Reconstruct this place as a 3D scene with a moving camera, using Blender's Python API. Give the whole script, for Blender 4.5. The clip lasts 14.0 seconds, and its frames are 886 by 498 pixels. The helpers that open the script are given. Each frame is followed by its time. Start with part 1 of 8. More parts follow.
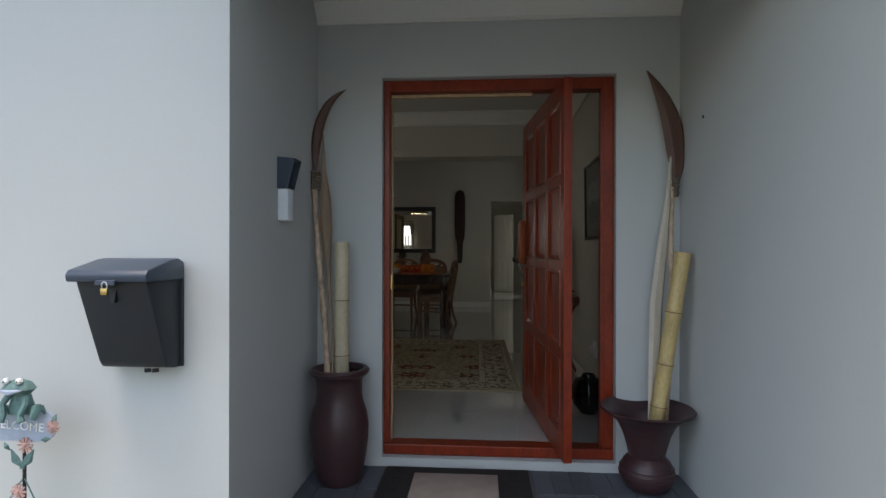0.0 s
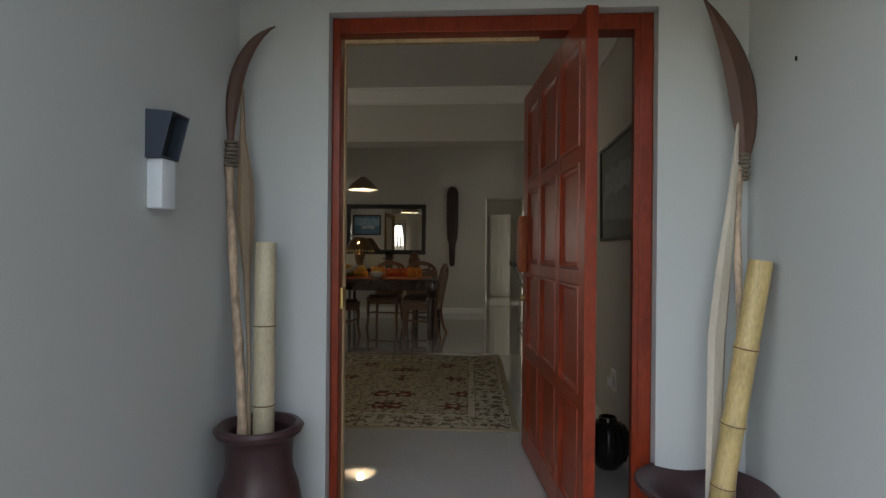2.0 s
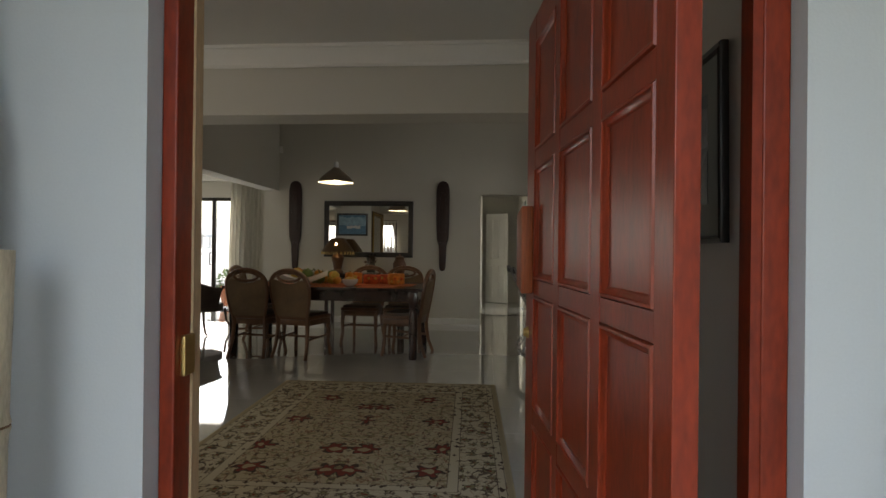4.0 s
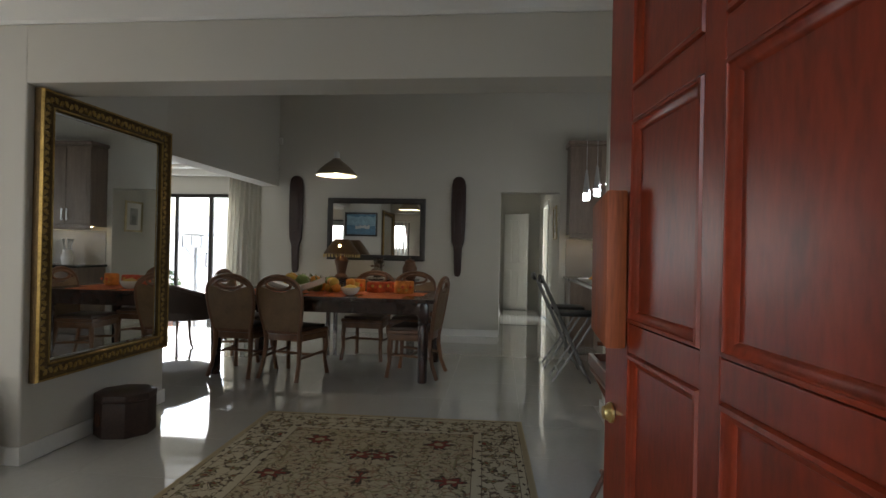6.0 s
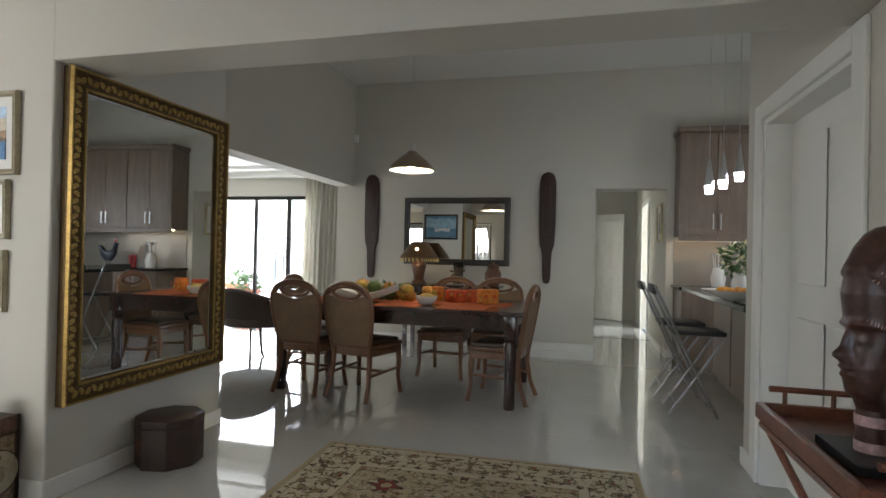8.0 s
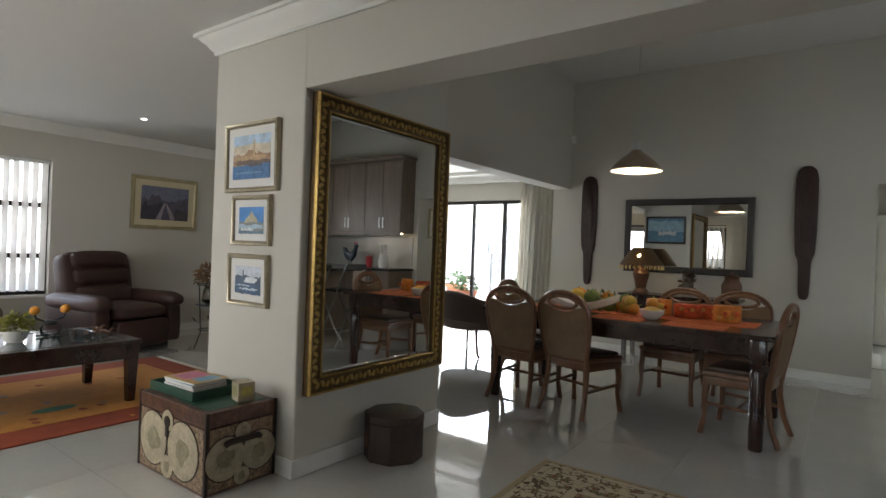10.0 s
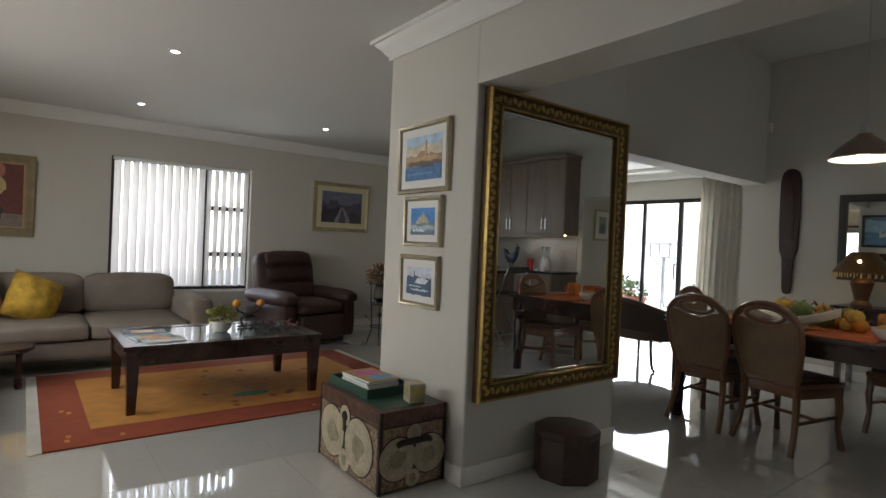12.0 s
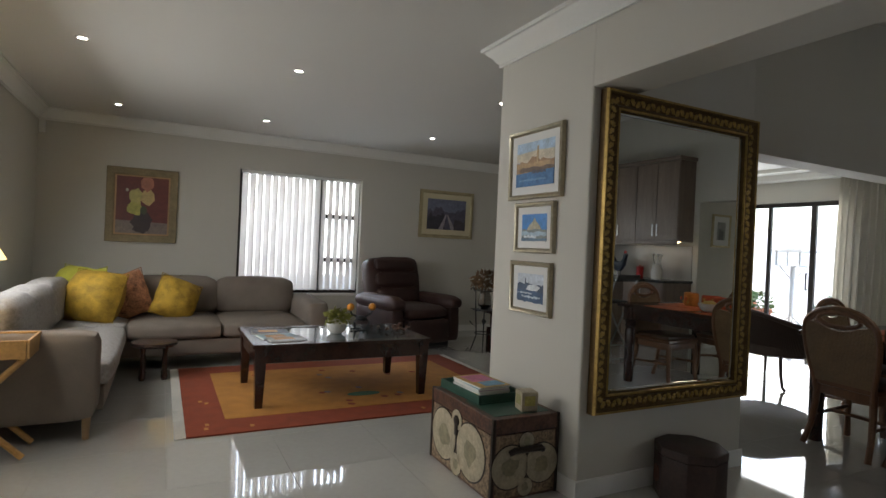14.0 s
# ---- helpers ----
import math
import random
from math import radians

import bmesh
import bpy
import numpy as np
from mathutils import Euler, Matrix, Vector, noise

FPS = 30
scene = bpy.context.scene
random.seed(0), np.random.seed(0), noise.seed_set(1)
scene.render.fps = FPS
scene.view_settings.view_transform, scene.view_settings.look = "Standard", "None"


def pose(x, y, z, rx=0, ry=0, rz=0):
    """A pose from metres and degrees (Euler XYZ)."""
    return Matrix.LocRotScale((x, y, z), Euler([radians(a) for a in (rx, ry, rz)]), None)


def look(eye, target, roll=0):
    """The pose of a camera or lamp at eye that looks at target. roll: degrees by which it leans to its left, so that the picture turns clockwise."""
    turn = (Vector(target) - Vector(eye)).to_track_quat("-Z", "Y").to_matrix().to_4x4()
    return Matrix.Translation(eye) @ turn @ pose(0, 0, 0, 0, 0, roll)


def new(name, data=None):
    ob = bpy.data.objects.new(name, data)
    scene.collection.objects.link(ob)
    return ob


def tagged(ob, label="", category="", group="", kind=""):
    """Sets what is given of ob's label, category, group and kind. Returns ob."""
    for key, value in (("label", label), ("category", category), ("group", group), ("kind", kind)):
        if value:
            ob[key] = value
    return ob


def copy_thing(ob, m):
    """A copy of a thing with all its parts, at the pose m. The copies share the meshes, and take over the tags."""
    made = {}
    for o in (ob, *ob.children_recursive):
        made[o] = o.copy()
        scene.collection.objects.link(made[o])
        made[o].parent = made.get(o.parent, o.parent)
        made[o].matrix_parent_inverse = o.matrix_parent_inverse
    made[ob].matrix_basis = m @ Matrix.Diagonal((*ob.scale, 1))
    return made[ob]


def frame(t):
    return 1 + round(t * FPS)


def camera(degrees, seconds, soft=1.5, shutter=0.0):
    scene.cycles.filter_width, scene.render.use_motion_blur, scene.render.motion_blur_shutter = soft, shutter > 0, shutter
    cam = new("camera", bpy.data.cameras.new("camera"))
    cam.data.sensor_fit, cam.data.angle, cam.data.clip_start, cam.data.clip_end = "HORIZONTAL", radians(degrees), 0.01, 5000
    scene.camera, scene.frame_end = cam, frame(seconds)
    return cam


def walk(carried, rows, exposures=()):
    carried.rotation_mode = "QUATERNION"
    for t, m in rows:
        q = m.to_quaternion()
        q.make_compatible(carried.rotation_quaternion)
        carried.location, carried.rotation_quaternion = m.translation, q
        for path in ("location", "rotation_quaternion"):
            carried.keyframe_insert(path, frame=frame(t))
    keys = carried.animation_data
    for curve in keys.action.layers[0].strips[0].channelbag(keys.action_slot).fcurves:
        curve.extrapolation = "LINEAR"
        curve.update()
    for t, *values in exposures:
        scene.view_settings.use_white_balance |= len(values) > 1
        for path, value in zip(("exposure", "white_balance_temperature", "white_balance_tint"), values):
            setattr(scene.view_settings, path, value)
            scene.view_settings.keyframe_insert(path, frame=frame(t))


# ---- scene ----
cam = camera(77.8, 14.0)
PATH = [
    (0, (0.257, -0.051, 1.141), (0.082, 1.941, 1.14), 0.1),
    (0.5, (0.262, 0.094, 1.121), (0.083, 2.086, 1.121), 0.2),
    (1, (0.283, 0.315, 1.142), (0.105, 2.308, 1.143), 0.3),
    (1.5, (0.277, 0.598, 1.139), (0.104, 2.591, 1.14), 0.5),
    (2, (0.289, 0.855, 1.154), (0.125, 2.848, 1.156), 0.5),
    (2.5, (0.333, 1.152, 1.167), (0.179, 3.146, 1.168), 0.5),
    (3, (0.353, 1.42, 1.166), (0.199, 3.414, 1.167), 0.4),
    (5.3, (0.275, 2.548, 1.209), (0.105, 4.541, 1.219), 1.3),
    (5.5, (0.264, 2.612, 1.206), (0.087, 4.604, 1.215), 1.3),
    (6, (0.253, 2.838, 1.218), (0.045, 4.827, 1.225), 1.2),
    (6.5, (0.223, 3.062, 1.211), (-0.03, 5.046, 1.221), 1.3),
    (7, (0.136, 3.273, 1.224), (-0.158, 5.251, 1.234), 1.3),
    (7.5, (0.118, 3.406, 1.216), (-0.25, 5.372, 1.228), 1.3),
    (8, (0.106, 3.533, 1.216), (-0.391, 5.47, 1.231), 1.3),
    (8.5, (0.099, 3.614, 1.222), (-0.601, 5.487, 1.233), 1.4),
    (8.7, (0.093, 3.632, 1.229), (-0.684, 5.475, 1.24), 1.5),
    (10.8, (-0.086, 3.736, 1.267), (-1.466, 5.184, 1.251), 2.3),
    (11, (-0.116, 3.755, 1.267), (-1.538, 5.16, 1.249), 2.3),
    (11.5, (-0.156, 3.755, 1.26), (-1.672, 5.06, 1.241), 2.4),
    (12, (-0.173, 3.743, 1.254), (-1.761, 4.958, 1.236), 2.5),
    (12.5, (-0.181, 3.736, 1.269), (-1.834, 4.862, 1.244), 2.6),
    (13, (-0.196, 3.715, 1.257), (-1.893, 4.772, 1.24), 2.6),
    (13.5, (-0.201, 3.702, 1.255), (-1.942, 4.685, 1.24), 2.7),
    (14, (-0.209, 3.682, 1.248), (-1.989, 4.594, 1.239), 2.6),
]
walk(cam, [(t, look(eye, target, roll)) for t, eye, target, roll in PATH],
     [(0, 1.5, 7150, 11), (1.5, 1.93, 7500, 11), (2.5, 2.22, 7900, 12), (3.2, 2.35, 7950, 12), (5.3, 2.78, 6950, 10), (6.5, 3.12, 6650, 10), (7.5, 3.7, 6500, 10), (8.5, 3.6, 6500, 10), (11, 3.0, 6650, 10), (14, 2.75, 6600, 10)])

# ---- world, sun, large lights ----
world = bpy.data.worlds.new("overcast_sky")
scene.world = world
world.use_nodes = True
wn = world.node_tree.nodes
sky = wn.new("ShaderNodeTexSky")
sky.sky_type, sky.sun_disc = "NISHITA", False
sky.sun_elevation, sky.sun_rotation = radians(76), radians(200)
sky.air_density, sky.dust_density, sky.ozone_density = 1.2, 2.6, 1.6
wn["Background"].inputs["Strength"].default_value = 0.14
world.node_tree.links.new(sky.outputs[0], wn["Background"].inputs["Color"])

sun = new("sun", bpy.data.lights.new("sun", "SUN"))
sun.data.energy, sun.data.angle, sun.data.color = 0.5, radians(15), (1.0, 0.97, 0.92)
sun.matrix_basis = look((-2.56, -7.05, 30), (0, 0, 0))


def window_or_fill_light(name, eye, target, w, h, watts, col=(0.93, 0.97, 1.0)):
    """An area lamp standing in for the sky's light at a window, or an added fill lamp."""
    li = new(name, bpy.data.lights.new(name, "AREA"))
    li.data.shape, li.data.size, li.data.size_y, li.data.energy, li.data.color = "RECTANGLE", w, h, watts, col
    li.matrix_basis = look(eye, target)
    return li


window_or_fill_light("daylight_patio_door", (-5.4, 11.86, 1.15), (-5.4, 5, 1.0), 2.2, 1.9, 7)
window_or_fill_light("daylight_side_window", (-7.95, 5.3, 1.6), (-5.5, 5.3, 0.4), 1.9, 1.9, 5.8)
window_or_fill_light("daylight_front_window", (-4.7, 2.38, 1.4), (-4.5, 4.6, 0.0), 2.0, 1.2, 6)
window_or_fill_light("daylight_small_window", (-3.0, 2.38, 1.55), (-3.0, 3.9, 0.2), 0.9, 1.0, 2.6)
# added fill lamp for the kitchen, set before an invented window
window_or_fill_light("fill_kitchen", (3.5, 8.6, 1.6), (0, 8.6, 0.8), 1.4, 1.0, 1.4)
# added fill lamp to brighten the passage; the side room has no window
window_or_fill_light("fill_side_room", (3.1, 13.1, 1.4), (0, 13.1, 1.0), 1.0, 1.2, 9)

# ---- helpers for meshes and materials ----
def tint(c, k):
    return (min(c[0] * k, 1), min(c[1] * k, 1), min(c[2] * k, 1), 1)


def mat(name, col, rough=0.5, metal=0.0, var=0.12, scale=4.0, fine=90.0, bump=0.15, stretch=(1, 1, 1), rvar=0.1, spec=0.5, coat=0.0, per_piece=0.0, coat_rough=0.15):
    """A plain surface with variation at two scales: broad stains and fine grain, both in metres."""
    m = bpy.data.materials.new(name)
    m.use_nodes = True
    n, l = m.node_tree.nodes, m.node_tree.links
    p = n["Principled BSDF"]
    p.inputs["Metallic"].default_value, p.inputs["Specular IOR Level"].default_value = metal, spec
    p.inputs["Coat Weight"].default_value = coat
    p.inputs["Coat Roughness"].default_value = coat_rough
    tc, mp = n.new("ShaderNodeTexCoord"), n.new("ShaderNodeMapping")
    mp.inputs["Scale"].default_value = stretch
    l.new(tc.outputs["Object"], mp.inputs["Vector"])
    big, small = n.new("ShaderNodeTexNoise"), n.new("ShaderNodeTexNoise")
    big.inputs["Scale"].default_value, big.inputs["Detail"].default_value = scale, 4
    small.inputs["Scale"].default_value, small.inputs["Detail"].default_value = fine, 3
    for t in (big, small):
        l.new(mp.outputs[0], t.inputs["Vector"])
    mix = n.new("ShaderNodeMath")
    mix.operation = "MULTIPLY_ADD"
    mix.inputs[1].default_value = 0.45
    l.new(small.outputs["Fac"], mix.inputs[0])
    half = n.new("ShaderNodeMath")
    half.operation, half.inputs[1].default_value = "MULTIPLY", 0.55
    l.new(big.outputs["Fac"], half.inputs[0])
    l.new(half.outputs[0], mix.inputs[2])
    fac = mix.outputs[0]
    if per_piece:
        oi, add = n.new("ShaderNodeObjectInfo"), n.new("ShaderNodeMath")
        add.operation, add.inputs[1].default_value = "MULTIPLY_ADD", per_piece
        l.new(oi.outputs["Random"], add.inputs[0])
        l.new(fac, add.inputs[2])
        fac = add.outputs[0]
    ramp = n.new("ShaderNodeValToRGB")
    ramp.color_ramp.elements[0].position, ramp.color_ramp.elements[1].position = 0.3, 0.7
    ramp.color_ramp.elements[0].color, ramp.color_ramp.elements[1].color = tint(col, 1 - var), tint(col, 1 + var)
    l.new(fac, ramp.inputs[0])
    l.new(ramp.outputs[0], p.inputs["Base Color"])
    rr = n.new("ShaderNodeMapRange")
    rr.inputs["To Min"].default_value, rr.inputs["To Max"].default_value = max(rough - rvar * rough, 0.01), min(rough + rvar * rough, 1)
    l.new(big.outputs["Fac"], rr.inputs["Value"])
    l.new(rr.outputs[0], p.inputs["Roughness"])
    if bump:
        b = n.new("ShaderNodeBump")
        b.inputs["Strength"].default_value, b.inputs["Distance"].default_value = bump, 0.004
        l.new(small.outputs["Fac"], b.inputs["Height"])
        l.new(b.outputs[0], p.inputs["Normal"])
    return m


def glow(name, col, power):
    m = bpy.data.materials.new(name)
    m.use_nodes = True
    p = m.node_tree.nodes["Principled BSDF"]
    p.inputs["Base Color"].default_value = (*col, 1)
    p.inputs["Emission Color"].default_value, p.inputs["Emission Strength"].default_value = (*col, 1), power
    return m


def clear(name, col=(1, 1, 1), rough=0.0):
    m = bpy.data.materials.new(name)
    m.use_nodes = True
    p = m.node_tree.nodes["Principled BSDF"]
    p.inputs["Base Color"].default_value, p.inputs["Roughness"].default_value = (*col, 1), rough
    p.inputs["Transmission Weight"].default_value, p.inputs["IOR"].default_value = 1.0, 1.45
    return m


def box(bm, x0, x1, y0, y1, z0, z1, bev=0.0, seg=2):
    v = [bm.verts.new((x, y, z)) for x in (x0, x1) for y in (y0, y1) for z in (z0, z1)]
    f = [bm.faces.new([v[i] for i in q]) for q in ((0, 1, 3, 2), (4, 6, 7, 5), (0, 4, 5, 1), (2, 3, 7, 6), (0, 2, 6, 4), (1, 5, 7, 3))]
    if bev:
        e = list({e for q in f for e in q.edges})
        bmesh.ops.bevel(bm, geom=e, offset=bev, segments=seg, profile=0.5, affect="EDGES")
    return v


def placed(bm, m, make, *args, **kw):
    """Runs make(bm, ...) and moves what it added by m."""
    old = set(bm.verts)
    make(bm, *args, **kw)
    bmesh.ops.transform(bm, matrix=m, verts=[v for v in bm.verts if v not in old])


def tube(bm, pts, rad, n=10, squash=1.0):
    """A rod through points with a radius each (or one radius), with closed ends."""
    pts = [Vector(p) for p in pts]
    rad = rad if isinstance(rad, (list, tuple)) else [rad] * len(pts)
    rings, ref = [], None
    for i, p in enumerate(pts):
        d = (pts[min(i + 1, len(pts) - 1)] - pts[max(i - 1, 0)]).normalized()
        if ref is None:
            ref = Vector((0, 0, 1)) if abs(d.z) < 0.9 else Vector((1, 0, 0))
        a = d.cross(ref).normalized()
        b = a.cross(d).normalized()
        ref = b
        rings.append([bm.verts.new(p + (a * math.cos(2 * math.pi * k / n) + b * squash * math.sin(2 * math.pi * k / n)) * rad[i]) for k in range(n)])
    for r, s in zip(rings, rings[1:]):
        for k in range(n):
            bm.faces.new((r[k], r[(k + 1) % n], s[(k + 1) % n], s[k]))
    bm.faces.new(rings[0][::-1])
    bm.faces.new(rings[-1])


def lathe(bm, prof, n=32, cx=0.0, cy=0.0, cz=0.0, sx=1.0, sy=1.0):
    """Turns a profile of (radius, height) round the upright axis."""
    rings = []
    for r, h in prof:
        if r < 1e-5:
            rings.append([bm.verts.new((cx, cy, cz + h))])
        else:
            rings.append([bm.verts.new((cx + sx * r * math.cos(2 * math.pi * k / n), cy + sy * r * math.sin(2 * math.pi * k / n), cz + h)) for k in range(n)])
    for a, b in zip(rings, rings[1:]):
        for k in range(n):
            q = [a[k % len(a)], a[(k + 1) % len(a)], b[(k + 1) % len(b)], b[k % len(b)]]
            q = list(dict.fromkeys(q))
            if len(q) > 2:
                bm.faces.new(q)


def prism(bm, outline, axis, lo, hi, bev=0.0):
    """Extrudes a flat outline of (u, v) along an axis: x uses (y, z), y uses (x, z), z uses (x, y)."""
    at = {"x": lambda u, v, w: (w, u, v), "y": lambda u, v, w: (u, w, v), "z": lambda u, v, w: (u, v, w)}[axis]
    a = [bm.verts.new(at(u, v, lo)) for u, v in outline]
    b = [bm.verts.new(at(u, v, hi)) for u, v in outline]
    fs = [bm.faces.new(a[::-1]), bm.faces.new(b)]
    k = len(a)
    for i in range(k):
        fs.append(bm.faces.new((a[i], a[(i + 1) % k], b[(i + 1) % k], b[i])))
    bmesh.ops.recalc_face_normals(bm, faces=fs)
    if bev:
        e = list({e for f in fs for e in f.edges})
        bmesh.ops.bevel(bm, geom=e, offset=bev, segments=2, profile=0.5, affect="EDGES")


def part(name, bm, material, parent=None, label="", smooth=True, crisp=False):
    """Links a bmesh as one mesh object under a thing or a part; crisp: broad faces keep their own normals beside bevels."""
    bmesh.ops.recalc_face_normals(bm, faces=bm.faces)
    me = bpy.data.meshes.new(name)
    bm.to_mesh(me)
    bm.free()
    me.materials.append(material)
    if smooth:
        me.shade_smooth()
        if crisp:
            total = [Vector() for _ in me.vertices]
            for q in me.polygons:
                w = q.normal * q.area ** 2
                for i in q.vertices:
                    total[i] += w
            me.normals_split_custom_set_from_vertices([v.normalized() if v.length > 0 else Vector((0, 0, 1)) for v in total])
        else:
            me.set_sharp_from_angle(angle=radians(38))
    ob = new(name, me)
    ob.parent = parent
    if label:
        ob["label"] = label
    return ob


def boxes(name, material, parent, *dims, bev=0.0, label=""):
    bm = bmesh.new()
    for d in dims:
        box(bm, *d, bev=bev)
    return part(name, bm, material, parent, label, smooth=bev > 0, crisp=bev > 0)


def thing(name, m, label, category, group=""):
    ob = new(name)
    ob.empty_display_size = 0.1
    ob.matrix_basis = m
    return tagged(ob, label, category, group)


def wall(name, material, *dims, bev=0.0, label=""):
    return tagged(boxes(name, material, None, *dims, bev=bev), label, "", "", "structure")


# ---- materials ----
PLASTER_OUT = mat("painted_plaster_outside", (0.52, 0.54, 0.53), 0.85, var=0.03, scale=1.2, fine=160, bump=0.12)
PLASTER_IN = mat("painted_plaster_inside", (0.57, 0.545, 0.485), 0.75, var=0.02, scale=1.0, fine=200, bump=0.05)
CEILING_WHITE = mat("ceiling_paint", (0.66, 0.65, 0.62), 0.8, var=0.015, scale=0.8, fine=150, bump=0.03)
TRIM_WHITE = mat("white_trim_paint", (0.78, 0.77, 0.73), 0.4, var=0.02, scale=3, fine=60, bump=0.02)
TILE_IN = mat("polished_porcelain_tile", (0.56, 0.55, 0.515), 0.04, var=0.05, scale=2.5, fine=30, bump=0.0, per_piece=0.05, rvar=0.3, spec=1.0, coat=1.0, coat_rough=0.02)
GROUT_IN = mat("grout_grey", (0.46, 0.45, 0.415), 0.7, var=0.1, fine=200, bump=0.1)
SLATE = mat("slate_paver", (0.07, 0.08, 0.095), 0.55, var=0.3, scale=9, fine=80, bump=0.4, per_piece=0.3)
GROUT_OUT = mat("grout_dark", (0.10, 0.10, 0.10), 0.85, var=0.2, fine=120, bump=0.3)
RED_WOOD = mat("varnished_red_meranti", (0.22, 0.026, 0.008), 0.34, var=0.42, scale=4, fine=26, bump=0.05, stretch=(3, 3, 0.9), coat=0.0, spec=0.4)
DARK_WOOD = mat("dark_stained_wood", (0.035, 0.015, 0.011), 0.25, var=0.4, scale=3, fine=30, bump=0.06, stretch=(3, 3, 3), coat=0.3)
BROWN_WOOD = mat("brown_stained_wood", (0.115, 0.05, 0.024), 0.38, var=0.35, scale=4, fine=30, bump=0.08, stretch=(3, 3, 1))
STEEL = mat("brushed_steel", (0.55, 0.55, 0.55), 0.3, metal=1.0, var=0.08, fine=150, bump=0.03)
STEEL_DULL = mat("dull_steel", (0.27, 0.27, 0.27), 0.38, metal=1.0, var=0.12, fine=150, bump=0.03)
BRASS = mat("brass", (0.62, 0.45, 0.18), 0.3, metal=1.0, var=0.15, fine=60, bump=0.03)
BLACK_METAL = mat("black_painted_metal", (0.02, 0.02, 0.022), 0.45, var=0.2, fine=80, bump=0.05)
BRONZE_ALU = mat("dark_bronze_aluminium", (0.045, 0.04, 0.037), 0.4, metal=0.4, var=0.1, fine=60, bump=0.02)
GLASS = clear("window_glass")
MIRROR = mat("silvered_mirror", (0.83, 0.85, 0.84), 0.01, metal=1.0, var=0.01, bump=0.0)

# ---- large structure ----
H = 2.53     # ceiling of hall and living room
HD = 3.57    # ceiling of dining room and kitchen
GROUND, PORCH = -0.16, -0.10

boxes("ground", mat("garden_ground", (0.16, 0.16, 0.13), 0.9, var=0.4, scale=0.6, fine=20, bump=0.4), None, (-400, 400, -400, 400, -0.6, GROUND))
tagged(bpy.data.objects["ground"], "plain paved ground round the house", "ground", "", "structure")
porch_floor = wall("pavement", GROUT_OUT, (-0.865, 1.165, 1.0, 3.05, GROUND - 0.1, PORCH - 0.006), label="dark grout bed of the slate porch floor")
floor = wall("floor", GROUT_IN, (-7.6, 3.8, 3.2, 12.1, -0.15, -0.004), (-7.6, -1.2, 2.3, 3.2, -0.15, -0.004), label="grey grout bed of the tiled floor")

# porch and outer walls
def wall_of(name, outline, z1, label, bev=0.0):
    bm = bmesh.new()
    prism(bm, outline, "z", GROUND, z1, bev=bev)
    return tagged(part(name, bm, PLASTER_OUT, None), label, "", "", "structure")


wall_of("wall_facade", [(-9.5, 1.83), (-0.815, 1.83), (-0.8355, 2.0), (-0.851, 2.17), (-0.8615, 2.35), (-0.866, 2.5), (-0.867, 2.65), (-0.867, 3.05), (-1.09, 3.05), (-1.09, 2.17), (-9.5, 2.17)],
        3.2, "pale grey plastered outside wall turning into the porch")
wall("wall_porch_east", PLASTER_OUT, (1.165, 1.39, -3.5, 3.05, GROUND, 3.2), label="pale grey plastered porch side wall")
wall("wall_front", PLASTER_OUT, (-1.09, -0.492, 3.05, 3.19, GROUND, 3.2), (0.822, 1.39, 3.05, 3.19, GROUND, 3.2), (-0.492, 0.822, 3.05, 3.19, 2.117, 3.2),
     (-0.492, 0.822, 3.05, 3.19, GROUND, -0.052), label="plastered wall round the entrance door")
wall("wall_front_hall", PLASTER_IN, (-2.2, -0.492, 3.19, 3.207, 0, H), (0.822, 1.05, 3.19, 3.207, 0, H), (-0.492, 0.822, 3.19, 3.207, 2.117, H), label="inside face of the entrance wall")
wall("ceiling_porch", CEILING_WHITE, (-0.867, 1.167, 1.9, 3.05, 2.55, 2.63), label="white porch ceiling board")
# overhang above the view, added to keep sky light off facade and porch
wall("roof_shade_eave", CEILING_WHITE, (-9.5, 1.39, 1.42, 1.81, 2.9, 3.0), (-0.8, 1.39, 1.15, 1.82, 2.5, 2.65), label="white overhang added out of view to shade facade and porch")
# added beam, never in view: cuts high sky light from the door wall's top
wall("beam_porch_shade", PLASTER_OUT, (-0.822, 1.165, 1.835, 2.11, 2.19, 3.2), label="plastered beam added out of view to darken the porch's upper walls")

# living room shell
wall("wall_living_front", PLASTER_IN, (-7.6, -5.85, 2.25, 2.47, 0, H), (-5.85, -3.75, 2.25, 2.47, 0, 0.75), (-5.85, -3.75, 2.25, 2.47, 2.1, H),
     (-3.75, -3.45, 2.25, 2.47, 0, H), (-3.45, -2.45, 2.25, 2.47, 0, 1.0), (-3.45, -2.45, 2.25, 2.47, 2.1, H), (-2.45, -2.2, 2.25, 2.47, 0, H), label="warm white plastered living room wall")
wall("wall_jog", PLASTER_IN, (-2.2, -1.98, 2.25, 3.2, 0, H), label="warm white plastered wall return")
wall("wall_window", PLASTER_IN, (-7.6, -7.38, 2.47, 4.51, 0, H), (-7.6, -7.38, 6.08, 12.0, 0, H), (-7.6, -7.38, 4.51, 6.08, 0, 0.56), (-7.6, -7.38, 4.51, 6.08, 2.1, H), label="warm white plastered wall with the slatted window")
wall("wall_living_back", PLASTER_IN, (-7.38, -3.75, 8.6, 8.8, 0, H), label="warm white plastered living room back wall")
wall("wall_pier", PLASTER_IN, (-3.19, -2.335, 5.58, 6.86, 0, HD), bev=0.012, label="plastered pier between hall and dining room")
